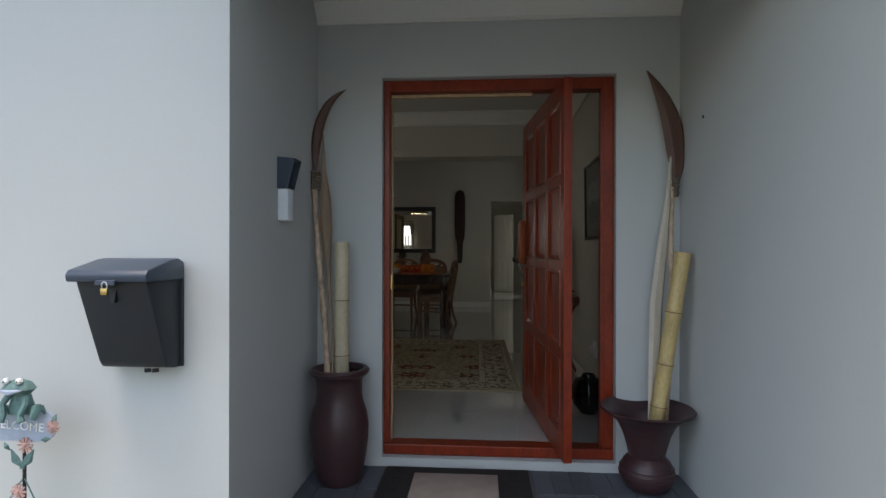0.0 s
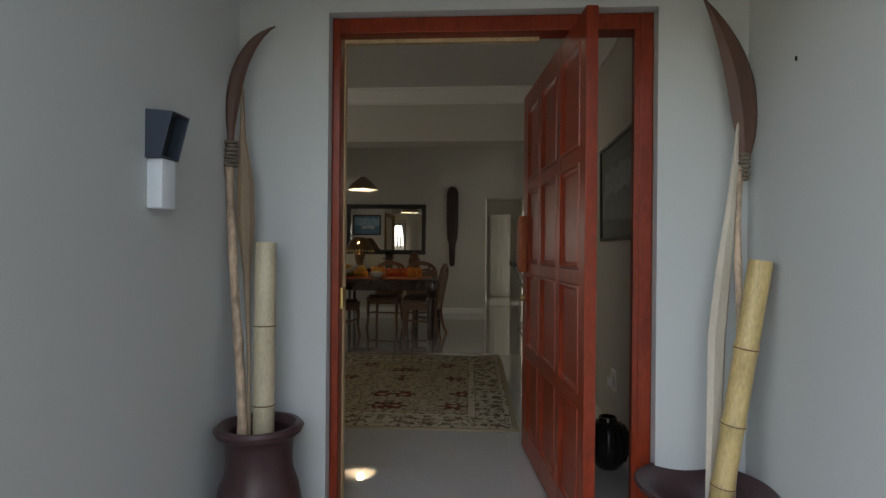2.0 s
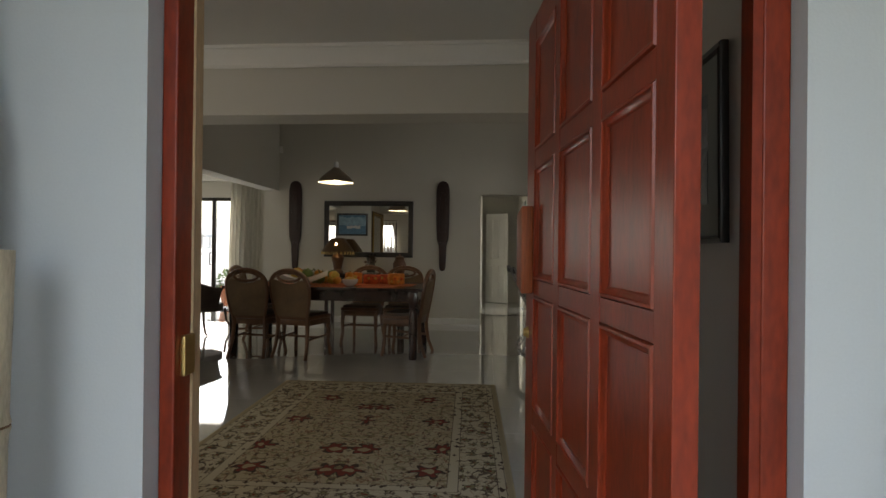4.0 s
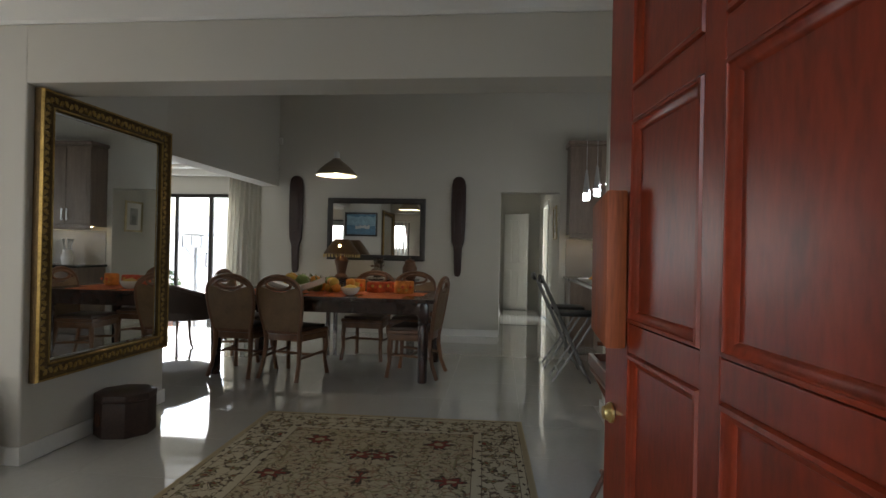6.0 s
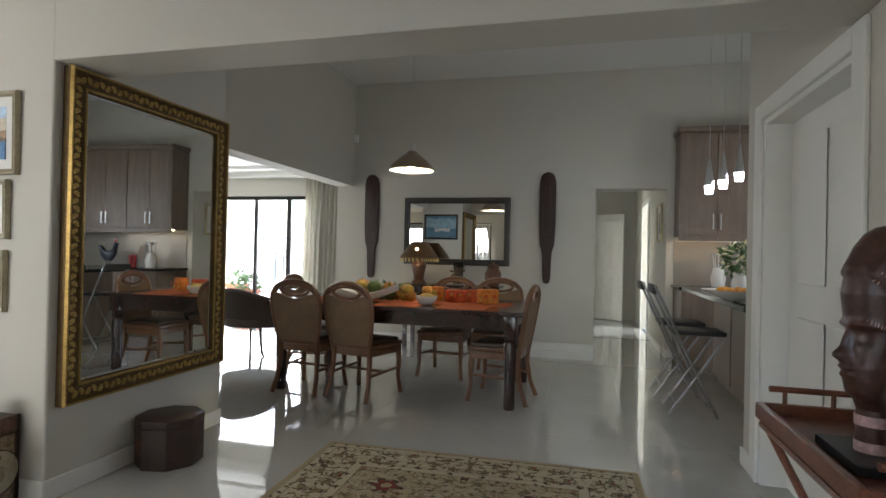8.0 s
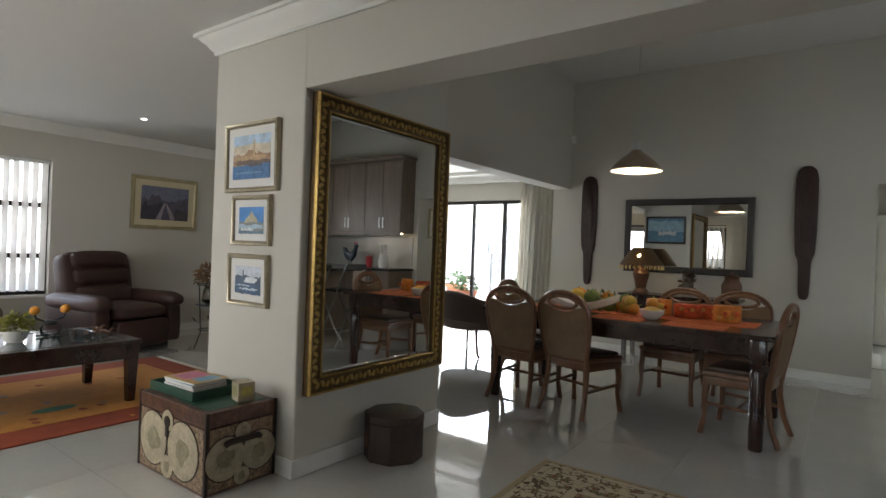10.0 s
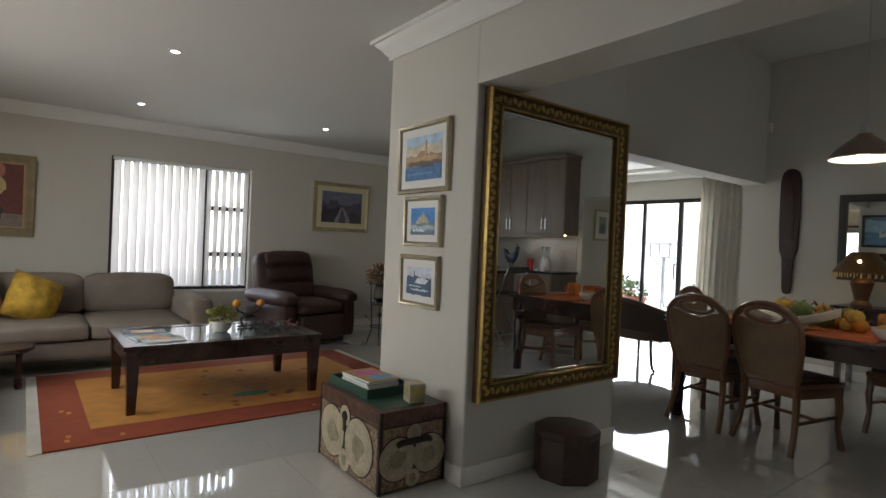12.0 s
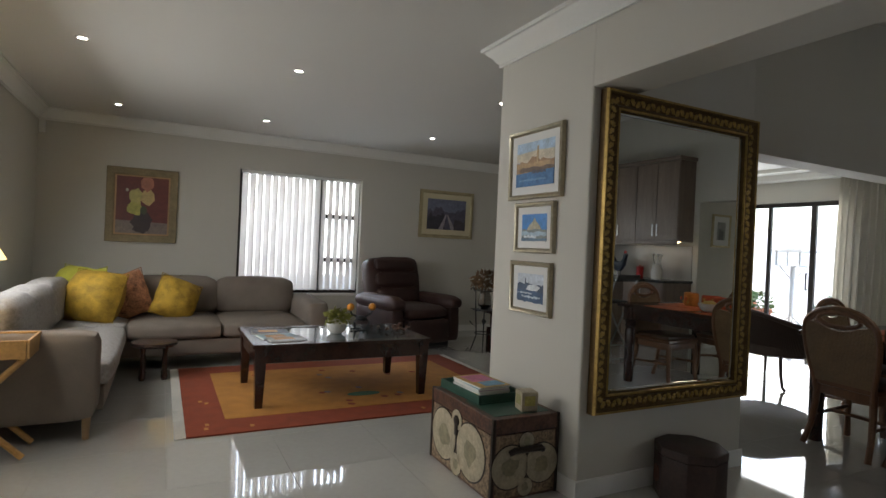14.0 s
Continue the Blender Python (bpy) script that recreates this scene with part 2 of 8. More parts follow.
wall("beam_hall", PLASTER_IN, (-2.347, 1.05, 5.583, 5.86, 2.088, HD), bev=0.006, label="plastered beam over the wide opening")
wall("wall_hall_east", PLASTER_IN, (1.05, 1.25, 3.195, 5.82, 0, HD), (1.05, 1.25, 5.82, 6.88, 1.985, HD), (1.05, 1.25, 6.88, 7.165, 0, HD), label="plastered hall wall with a white door")
wall("ceiling_hall", CEILING_WHITE, (-7.6, 1.25, 2.25, 5.58, H, H + 0.1), (-7.6, -3.19, 5.58, 8.8, H, H + 0.1), label="white plastered ceiling with downlights")

# dining, kitchen, sunroom
wall("beam_dining", PLASTER_IN, (-3.31, -3.06, 6.86, 10.735, 2.13, HD), label="plastered beam over the sunroom opening")
wall("wall_dining_far", PLASTER_IN, (-3.31, 0.243, 10.735, 10.955, 0, HD), (0.243, 1.08, 10.735, 10.955, 2.075, HD), (1.08, 3.7, 10.735, 10.955, 0, HD), label="plastered dining room wall with passage opening")
# closing wall out of view; its window opening is invented for the fill lamp
wall("wall_kitchen_east", PLASTER_IN, (3.6, 3.8, 7.165, 7.9, 0, HD), (3.6, 3.8, 9.3, 10.735, 0, HD), (3.6, 3.8, 7.9, 9.3, 0, 1.1), (3.6, 3.8, 7.9, 9.3, 2.1, HD), label="plastered kitchen wall out of view with an added window opening")
wall("wall_kitchen_south", PLASTER_IN, (1.25, 3.8, 6.965, 7.165, 0, HD), label="plastered kitchen wall")
wall("ceiling_dining", CEILING_WHITE, (-3.31, 3.8, 5.86, 10.955, HD, HD + 0.1), label="white high dining room ceiling")
wall("wall_sunroom_far", PLASTER_IN, (-7.6, -6.7, 11.9, 12.1, 0, H), (-6.7, -4.2, 11.9, 12.1, 2.13, H), (-4.2, -3.09, 11.9, 12.1, 0, H), label="plastered sunroom wall with sliding door")
wall("wall_sunroom_east", PLASTER_IN, (-3.31, -3.09, 10.955, 11.9, 0, H), label="plastered sunroom side wall")
wall("ceiling_sunroom", CEILING_WHITE, (-7.6, -3.31, 8.8, 12.1, H, H + 0.1), (-3.75, -3.31, 6.86, 8.8, H, H + 0.1), label="white sunroom ceiling")
wall("trim_sunroom", TRIM_WHITE, (-7.38, -3.31, 11.78, 11.9, 2.43, H), (-7.38, -3.31, 11.2, 11.25, H - 0.05, H), label="white ceiling trim and curtain pelmet")

# passage behind the far wall
wall("wall_passage", PLASTER_IN, (0.02, 0.243, 10.955, 15.0, 0, 2.6), (1.08, 1.3, 10.955, 12.6, 0, 2.6), (1.08, 1.3, 12.6, 13.5, 2.07, 2.6), (1.08, 1.3, 13.5, 15.0, 0, 2.6),
     (0.243, 1.08, 14.8, 15.0, 0, 2.6), label="plastered passage walls")
wall("ceiling_passage", CEILING_WHITE, (0.02, 1.3, 10.955, 15.0, 2.5, 2.6), label="white passage ceiling")
wall("floor_passage", TILE_IN, (0.243, 1.08, 12.1, 15.0, -0.2, 0.0), label="polished tiled passage floor")
# plain shell for the lamp added to light the passage
wall("wall_side_room", PLASTER_IN, (1.3, 3.2, 12.3, 12.45, 0, 2.6), (1.3, 3.2, 13.7, 13.85, 0, 2.6), (1.3, 3.2, 12.45, 13.7, 2.5, 2.6), (1.3, 3.2, 12.45, 13.7, -0.2, 0), label="plain room off the passage holding an added fill lamp")
wall("roof", mat("roof_sheet", (0.2, 0.19, 0.18), 0.7), (-8.0, 3.8, 1.9, 12.1, 3.7, 3.8), (-8.0, -3.31, 2.17, 12.1, 3.0, 3.1), (1.39, 3.8, 1.9, 7.0, 3.3, 3.4), label="plain roof slab over the house")
wall("wall_outer_west", PLASTER_OUT, (-7.62, -7.6, 2.17, 4.51, GROUND, 3.0), (-7.62, -7.6, 6.08, 12.1, GROUND, 3.0), (-7.62, -7.6, 4.51, 6.08, GROUND, 0.56), (-7.62, -7.6, 4.51, 6.08, 2.1, 3.0), label="plastered outside face of the side wall")


# ---- trim: cornices, skirtings, architraves ----
def cornice(name, x0, y0, x1, y1, nx, ny, z=None, mitre=0):
    """A stepped cove along a wall foot at the ceiling; (nx, ny) points into the room."""
    z = H if z is None else z
    prof = [(0, -0.125), (0.014, -0.125), (0.014, -0.105), (0.03, -0.09), (0.05, -0.06), (0.075, -0.04), (0.085, -0.022), (0.105, -0.022), (0.105, 0), (0, 0)]
    bm = bmesh.new()
    u = Vector((x1 - x0, y1 - y0)).normalized() * mitre
    a = [bm.verts.new((x0 + nx * d - u.x * d, y0 + ny * d - u.y * d, z + h)) for d, h in prof]
    b = [bm.verts.new((x1 + nx * d, y1 + ny * d, z + h)) for d, h in prof]
    for i in range(len(prof)):
        j = (i + 1) % len(prof)
        bm.faces.new((a[i], a[j], b[j], b[i]))
    bm.faces.new(a)
    bm.faces.new(b[::-1])
    return tagged(part(name, bm, TRIM_WHITE, None), "white moulded plaster cornice", "", "", "structure")


cornice("cornice_beam", -3.192, 5.578, 1.05, 5.578, 0, -1, None, 1)
cornice("cornice_pier", -3.192, 5.578, -3.192, 6.86, -1, 0, None, 1)
cornice("cornice_window_wall", -7.378, 2.47, -7.378, 8.6, 1, 0)
cornice("cornice_living_front", -7.38, 2.472, -1.98, 2.472, 0, 1)
cornice("cornice_east", 1.048, 3.27, 1.048, 5.58, -1, 0)
cornice("cornice_back", -7.38, 8.598, -3.75, 8.598, 0, -1)
cornice("cornice_front_hall", -1.98, 3.209, 1.05, 3.209, 0, 1)
cornice("cornice_porch", -0.867, 3.048, 1.167, 3.048, 0, -1, 2.55)


def skirting(name, *dims):
    return tagged(boxes(name, TRIM_WHITE, None, *dims, bev=0.004), "painted skirting board", "", "", "structure")


skirting("baseboard_pier", (-3.2, -2.321, 5.566, 5.58, 0, 0.1), (-2.335, -2.321, 5.58, 6.872, 0, 0.1))
skirting("baseboard_far", (-3.3, 0.243, 10.72, 10.735, 0, 0.1), (1.08, 1.3, 10.72, 10.735, 0, 0.1))
skirting("baseboard_window_wall", (-7.38, -7.366, 2.47, 8.6, 0, 0.09))
skirting("baseboard_east", (1.036, 1.05, 3.21, 5.72, 0, 0.1), (1.034, 1.05, 6.98, 7.18, 0, 0.1))
skirting("baseboard_living_back", (-7.36, -3.75, 8.586, 8.6, 0, 0.09))
skirting("baseboard_living_front", (-7.36, -2.2, 2.47, 2.484, 0, 0.09))
skirting("baseboard_passage", (1.066, 1.08, 10.955, 12.5, 0, 0.09), (0.243, 0.257, 10.955, 14.8, 0, 0.09))

# white door in the hall's east wall
door_1 = thing("door_1", pose(1.05, 5.82, 0), "closed white panelled door in a white frame", "door")
tagged(door_1, kind="structure")
boxes("architrave", TRIM_WHITE, door_1, (-0.02, 0.0, -0.1, 0.0, 0, 2.075), (-0.02, 0.0, 1.06, 1.16, 0, 2.075), (-0.02, 0.0, 0.0, 1.06, 1.985, 2.075), bev=0.005)
boxes("jamb", TRIM_WHITE, door_1, (0.001, 0.2, 0.0, 0.03, 0, 1.985), (0.001, 0.2, 1.03, 1.06, 0, 1.985), (0.001, 0.2, 0.03, 1.03, 1.955, 1.985))
boxes("leaf", TRIM_WHITE, door_1, (0.13, 0.165, 0.03, 1.03, 0.008, 1.955))
for y0 in (0.14, 0.57):
    for z0, z1 in ((0.2, 0.93), (1.1, 1.83)):
        boxes("panel", TRIM_WHITE, door_1, (0.118, 0.131, y0, y0 + 0.33, z0, z1), bev=0.008)


def passage_door(name, m, label):
    """A white four-panelled door leaf, hinged at its own origin."""
    d = thing(name, m, label, "door")
    tagged(d, kind="structure")
    boxes("leaf", TRIM_WHITE, d, (0, 0.8, 0, 0.04, 0.01, 2.03), bev=0.003)
    for x0 in (0.1, 0.32, 0.54):
        for z0, z1 in ((0.12, 0.85), (1.0, 1.9)):
            boxes("panel", TRIM_WHITE, d, (x0, x0 + 0.16, -0.012, 0.001, z0, z1), bev=0.011)
            boxes("panel", TRIM_WHITE, d, (x0, x0 + 0.16, 0.039, 0.052, z0, z1), bev=0.011)
    boxes("door_handle", STEEL, d, (0.72, 0.74, -0.05, 0.0, 1.0, 1.02), (0.62, 0.74, -0.06, -0.045, 1.0, 1.02), bev=0.003)
    return d


passage_door("door_2", pose(0.84, 14.42, 0, 0, 0, 149) @ Matrix.Diagonal((0.71, 1, 1, 1)), "white panelled passage door standing ajar")
tagged(boxes("door_frame_passage", TRIM_WHITE, None, (1.062, 1.08, 12.52, 12.6, 0, 2.15), (1.062, 1.08, 13.5, 13.58, 0, 2.15), (1.062, 1.08, 12.6, 13.5, 2.07, 2.15), bev=0.003), "white painted frame of a passage doorway", "", "", "structure")


# ---- windows ----
def window(name, m, w, h, uprights, bars, label, depth=0.05):
    """A dark aluminium window in its own plane: x across, z up, y out through the wall."""
    win = tagged(thing(name, m, label, "window"), kind="structure")
    t = 0.045
    boxes("window_frame", BRONZE_ALU, win, (0, w, 0, depth, 0, t), (0, w, 0, depth, h - t, h), (0, t, 0, depth, t, h - t), (w - t, w, 0, depth, t, h - t), bev=0.003)
    for u in uprights:
        boxes("mullion", BRONZE_ALU, win, (u - 0.035, u + 0.035, -0.002, depth - 0.004, t, h - t), bev=0.003)
    for x0, x1, z in bars:
        boxes("transom", BRONZE_ALU, win, (x0, x1, 0.002, depth - 0.006, z - 0.03, z + 0.03), bev=0.003)
    g = boxes("pane", GLASS, win, (t, w - t, depth * 0.5, depth * 0.5 + 0.004, t, h - t))
    g.visible_shadow = False
    return win


window("window_1", pose(-7.46, 4.51, 0.56, 0, 0, 90), 1.57, 1.54, [1.04], [(1.07, 1.53, 1.02), (1.07, 1.53, 0.44)], "dark aluminium window behind vertical slat blinds")
window("window_2", pose(-3.75, 2.36, 0.75, 0, 0, 180), 2.1, 1.35, [1.4], [(1.43, 2.06, 0.9)], "dark aluminium front window")
window("window_3", pose(-2.45, 2.36, 1.0, 0, 0, 180), 1.0, 1.1, [0.5], [(0.04, 0.96, 0.55)], "barred dark aluminium window")
# invented window that goes with the kitchen fill lamp
window("window_4_added", pose(3.7, 9.3, 1.1, 0, 0, -90), 1.4, 1.0, [0.7], [], "dark aluminium window added out of view for the kitchen fill lamp")
sill = tagged(boxes("window_sill", TRIM_WHITE, None, (-7.46, -7.36, 4.5, 6.09, 0.53, 0.56), bev=0.004), "white painted window sill", "", "", "structure")

slide = tagged(thing("window_5", pose(-6.7, 11.98, 0), "wide dark aluminium sliding patio door", "sliding door"), kind="structure")
boxes("door_frame", BRONZE_ALU, slide, (0, 2.5, 0, 0.08, 2.07, 2.13), (0, 0.05, 0, 0.08, 0.02, 2.07), (2.45, 2.5, 0, 0.08, 0.02, 2.07), (0, 2.5, 0, 0.08, 0, 0.02), bev=0.003)
for u in (0.62, 1.25, 1.89):
    boxes("stile", BRONZE_ALU, slide, (u - 0.025 if u != 1.89 else u - 0.035, u + 0.025 if u != 1.89 else u + 0.035, 0.01, 0.06, 0.02, 2.07), bev=0.003)
boxes("door_handle", BLACK_METAL, slide, (1.83, 1.85, -0.03, 0.01, 0.85, 0.87), (1.83, 1.85, -0.03, 0.01, 1.08, 1.1), (1.83, 1.85, -0.035, -0.02, 0.85, 1.1), bev=0.003)
pane = boxes("pane", GLASS, slide, (0.05, 2.45, 0.03, 0.034, 0.02, 2.07))
pane.visible_shadow = False

# the porch stands slightly out of square with the rooms
SPLAY = Matrix.Translation((-0.3, 10.74, 0)) @ Matrix.Rotation(0.0164, 4, "Z") @ Matrix.Translation((0.3, -10.74, 0))
rooms = set(bpy.data.objects)
OF_PORCH = ("pavement", "wall_facade", "wall_porch_east", "wall_front", "wall_front_hall", "ceiling_porch", "beam_porch_shade", "roof_shade_eave", "cornice_porch", "cornice_front_hall")

# ---- entrance: frame, pivot door ----
frame_1 = tagged(thing("door_frame_entrance", pose(0, 0, 0), "red varnished timber entrance door frame", "door frame"), kind="structure")
boxes("jamb", RED_WOOD, frame_1, (-0.49, -0.455, 3.10, 3.2, 0.012, 2.115), bev=0.005)
boxes("jamb", RED_WOOD, frame_1, (0.765, 0.82, 3.10, 3.2, 0.012, 2.115), bev=0.005)
boxes("head", RED_WOOD, frame_1, (-0.455, 0.765, 3.102, 3.198, 2.05, 2.115), bev=0.005)
boxes("sill", RED_WOOD, frame_1, (-0.49, 0.82, 3.09, 3.2, -0.05, 0.012), bev=0.008)
LIGHT_WOOD = mat("pale_worn_timber", (0.5, 0.36, 0.2), 0.5, var=0.25, stretch=(6, 6, 0.8), fine=30)
boxes("stop", LIGHT_WOOD, frame_1, (-0.455, -0.449, 3.165, 3.198, 0.012, 2.05), (-0.449, 0.37, 3.17, 3.198, 2.035, 2.05), label="pale unstained door stop")
boxes("stop", RED_WOOD, frame_1, (0.745, 0.765, 3.102, 3.14, 0.012, 2.05))
boxes("strike_plate", BRASS, frame_1, (-0.456, -0.442, 3.12, 3.165, 0.9, 0.99), bev=0.004, label="brass strike plate and catch")

door_leaf = tagged(thing("entrance_door", pose(0.507, 2.858, 0.014, 0, 0, 5.7), "open red varnished panelled timber pivot door", "door"), kind="structure")
LW, LH, LT = 1.24, 2.03, 0.045
stiles = [(0, 0.075), (0.365, 0.435), (0.745, 0.805), (1.1, LW)]
rails = [(0, 0.13), (0.545, 0.602), (1.01, 1.067), (1.472, 1.53), (1.93, LH)]
for i, (a, b) in enumerate(stiles):
    boxes("stile", RED_WOOD, door_leaf, (0, LT, a, b, 0, LH), bev=0.003)
for a, b in rails:
    for (_, y0), (y1, _) in zip(stiles, stiles[1:]):
        boxes("rail", RED_WOOD, door_leaf, (0.001, LT - 0.001, y0 - 0.001, y1 + 0.001, a, b), bev=0.002)


def moulding_ring(bm, y0, y1, z0, z1, front, out):
    """A mitred ogee moulding round a panel; out: -1 or 1, the way it faces along x."""
    rings = []
    for ins, d in ((0.0, -0.006), (0.004, 0.003), (0.01, 0.004), (0.013, -0.001), (0.02, -0.004), (0.026, -0.011)):
        rings.append([bm.verts.new((front + out * d, y, z)) for y, z in ((y0 + ins, z0 + ins), (y1 - ins, z0 + ins), (y1 - ins, z1 - ins), (y0 + ins, z1 - ins))])
    for a, b in zip(rings, rings[1:]):
        for k in range(4):
            bm.faces.new((a[k], a[(k + 1) % 4], b[(k + 1) % 4], b[k]))


for (_, z0), (z1, _) in zip(rails, rails[1:]):
    for (_, y0), (y1, _) in zip(stiles, stiles[1:]):
        boxes("panel", RED_WOOD, door_leaf, (0.011, LT - 0.011, y0 - 0.002, y1 + 0.002, z0 - 0.002, z1 + 0.002))
        bm = bmesh.new()
        moulding_ring(bm, y0, y1, z0, z1, 0.0, -1)
        moulding_ring(bm, y0, y1, z0, z1, LT, 1)
        part("moulding", bm, RED_WOOD, door_leaf)
bm = bmesh.new()
prism(bm, [(1.1, 1.015), (1.205, 1.04), (1.21, 1.31), (1.105, 1.335)], "x", -0.045, -0.002, bev=0.006)
ORANGE_WOOD = mat("orange_meranti_edge", (0.27, 0.062, 0.018), 0.55, var=0.5, scale=3, fine=22, bump=0.06, stretch=(9, 9, 0.7), coat=0.0, spec=0.3)
part("pull_handle", bm, ORANGE_WOOD, door_leaf, "thick wooden pull handle")
bm = bmesh.new()
placed(bm, pose(-0.002, 1.185, 0.865, 0, -90, 0), lathe, [(0, 0), (0.022, 0), (0.022, 0.005), (0.016, 0.01), (0.013, 0.018), (0, 0.018)], 20)
part("lock_cylinder", bm, BRASS, door_leaf, "round brass lock cylinder")

# ---- porch things ----
CLAY = mat("dark_glazed_clay", (0.055, 0.026, 0.028), 0.38, var=0.25, scale=6, fine=50, bump=0.12)


def clay_pot(name, m, prof, label, rings=()):
    t = thing(name, m, label, "vase")
    bm = bmesh.new()
    lathe(bm, prof, 40)
    part("body", bm, CLAY, t)
    for r, z in rings:
        bm = bmesh.new()
        lathe(bm, [(r, z - 0.004), (r + 0.004, z), (r, z + 0.004), (r - 0.01, z)], 40)
        part("ring", bm, CLAY, t)
    return t


clay_pot("tall_vase", pose(-0.68, 2.835, PORCH) @ Matrix.Diagonal((0.96, 0.96, 0.965, 1)), [(0, 0), (0.11, 0), (0.12, 0.012), (0.143, 0.12), (0.158, 0.23), (0.162, 0.315), (0.149, 0.39), (0.13, 0.44), (0.124, 0.48), (0.126, 0.56), (0.14, 0.585), (0.16, 0.597), (0.164, 0.613), (0.154, 0.627),
         (0.137, 0.627), (0.115, 0.6), (0.118, 0.5), (0.11, 0.3), (0, 0.28)], "tall dark glazed clay floor vase holding bamboo", [(0.1635, 0.613)])
clay_pot("flared_vase", pose(0.935, 2.865, PORCH) @ Matrix.Diagonal((0.98, 0.98, 0.9, 1)), [(0, 0), (0.09, 0), (0.115, 0.02), (0.138, 0.07), (0.14, 0.11), (0.12, 0.16), (0.092, 0.19), (0.1, 0.23), (0.12, 0.31), (0.15, 0.38), (0.2, 0.43), (0.238, 0.452), (0.243, 0.462), (0.235, 0.468),
         (0.19, 0.445), (0.14, 0.39), (0.11, 0.31), (0.08, 0.22), (0, 0.2)], "flared dark glazed clay floor vase holding bamboo", [(0.1395, 0.085), (0.14, 0.1), (0.136, 0.125)])

BAMBOO_PALE = mat("pale_dry_bamboo", (0.55, 0.48, 0.33), 0.5, var=0.28, scale=5, fine=60, stretch=(3, 3, 0.8), bump=0.08)
BAMBOO_YELLOW = mat("yellow_bamboo", (0.52, 0.385, 0.17), 0.42, var=0.35, scale=7, fine=50, stretch=(3, 3, 0.9), bump=0.08)
BAMBOO_NODE = mat("bamboo_node_brown", (0.16, 0.09, 0.04), 0.6, var=0.3)
CANE = mat("mottled_cane", (0.50, 0.36, 0.25), 0.45, var=0.65, scale=9, fine=50, stretch=(2, 2, 0.6), bump=0.1)
PALM_BROWN = mat("dry_palm_spathe", (0.105, 0.052, 0.038), 0.6, var=0.3, scale=8, fine=90, stretch=(3, 3, 0.6), bump=0.25)
PALM_PALE = mat("pale_dry_leaf", (0.52, 0.46, 0.37), 0.65, var=0.2, scale=6, fine=90, stretch=(4, 4, 0.4), bump=0.2)
TWINE = mat("grey_twine", (0.16, 0.13, 0.10), 0.85, var=0.4, scale=60, fine=160, bump=0.5)


def along(a, b, k):
    return Vector(a).lerp(Vector(b), k)


def bamboo(name, base, top, r, nodes, material, label):
    """A cut bamboo stem, hollow at the top, with raised nodes."""
    d = Vector(top) - Vector(base)
    t = thing(name, Matrix.Translation(base) @ d.to_track_quat("Z", "Y").to_matrix().to_4x4(), label, "bamboo")
    L = d.length
    prof, zs = [(0, 0), (r * 1.02, 0)], sorted(nodes)
    for k in zs:
        z = k * L
        prof += [(r * 0.97, z - 0.02), (r * 1.07, z - 0.004), (r * 0.99, z), (r * 1.07, z + 0.004), (r * 0.97, z + 0.02)]
    prof += [(r, L), (r * 0.84, L), (r * 0.82, L - 0.12), (0, L - 0.12)]
    bm = bmesh.new()
    lathe(bm, prof, 20)
    part("stem", bm, material, t)
    for k in zs:
        bm = bmesh.new()
        lathe(bm, [(r * 1.03, k * L - 0.003), (r * 1.05, k * L), (r * 1.03, k * L + 0.003), (r * 0.95, k * L)], 20)
        part("node", bm, BAMBOO_NODE, t)
    return t


bamboo("bamboo_stem", (-0.672, 2.85, PORCH + 0.29), (-0.685, 2.89, 1.175), 0.040, [0.38, 0.68], BAMBOO_PALE, "thick pale cut bamboo stem standing in a vase")
bamboo("bamboo_stem", (0.955, 2.83, PORCH + 0.24), (1.098, 2.81, 1.125), 0.039, [0.2, 0.42, 0.69], BAMBOO_YELLOW, "thick yellow cut bamboo stem leaning in a vase")


def blade(bm, pts, widths, side, thick=0.006):
    """A curved leaf: a thin closed strip along points, with a width each, flat towards the given side."""
    side = Vector(side).normalized()
    pts = [Vector(p) for p in pts]
    rows = []
    for i, p in enumerate(pts):
        d = (pts[min(i + 1, len(pts) - 1)] - pts[max(i - 1, 0)]).normalized()
        a = d.cross(side).normalized()
        w = widths[i]
        rows.append([bm.verts.new(p + q) for q in (a * w, a * w * 0.5 + side * (thick + w * 0.3), -a * w * 0.5 + side * (thick + w * 0.3), -a * w, -a * w * 0.5 - side * thick + side * w * 0.25, a * w * 0.5 - side * thick + side * w * 0.25)])
    for r, s in zip(rows, rows[1:]):
        for k in range(6):
            bm.faces.new((r[k], r[(k + 1) % 6], s[(k + 1) % 6], s[k]))
    bm.faces.new(rows[0])
    bm.faces.new(rows[-1][::-1])


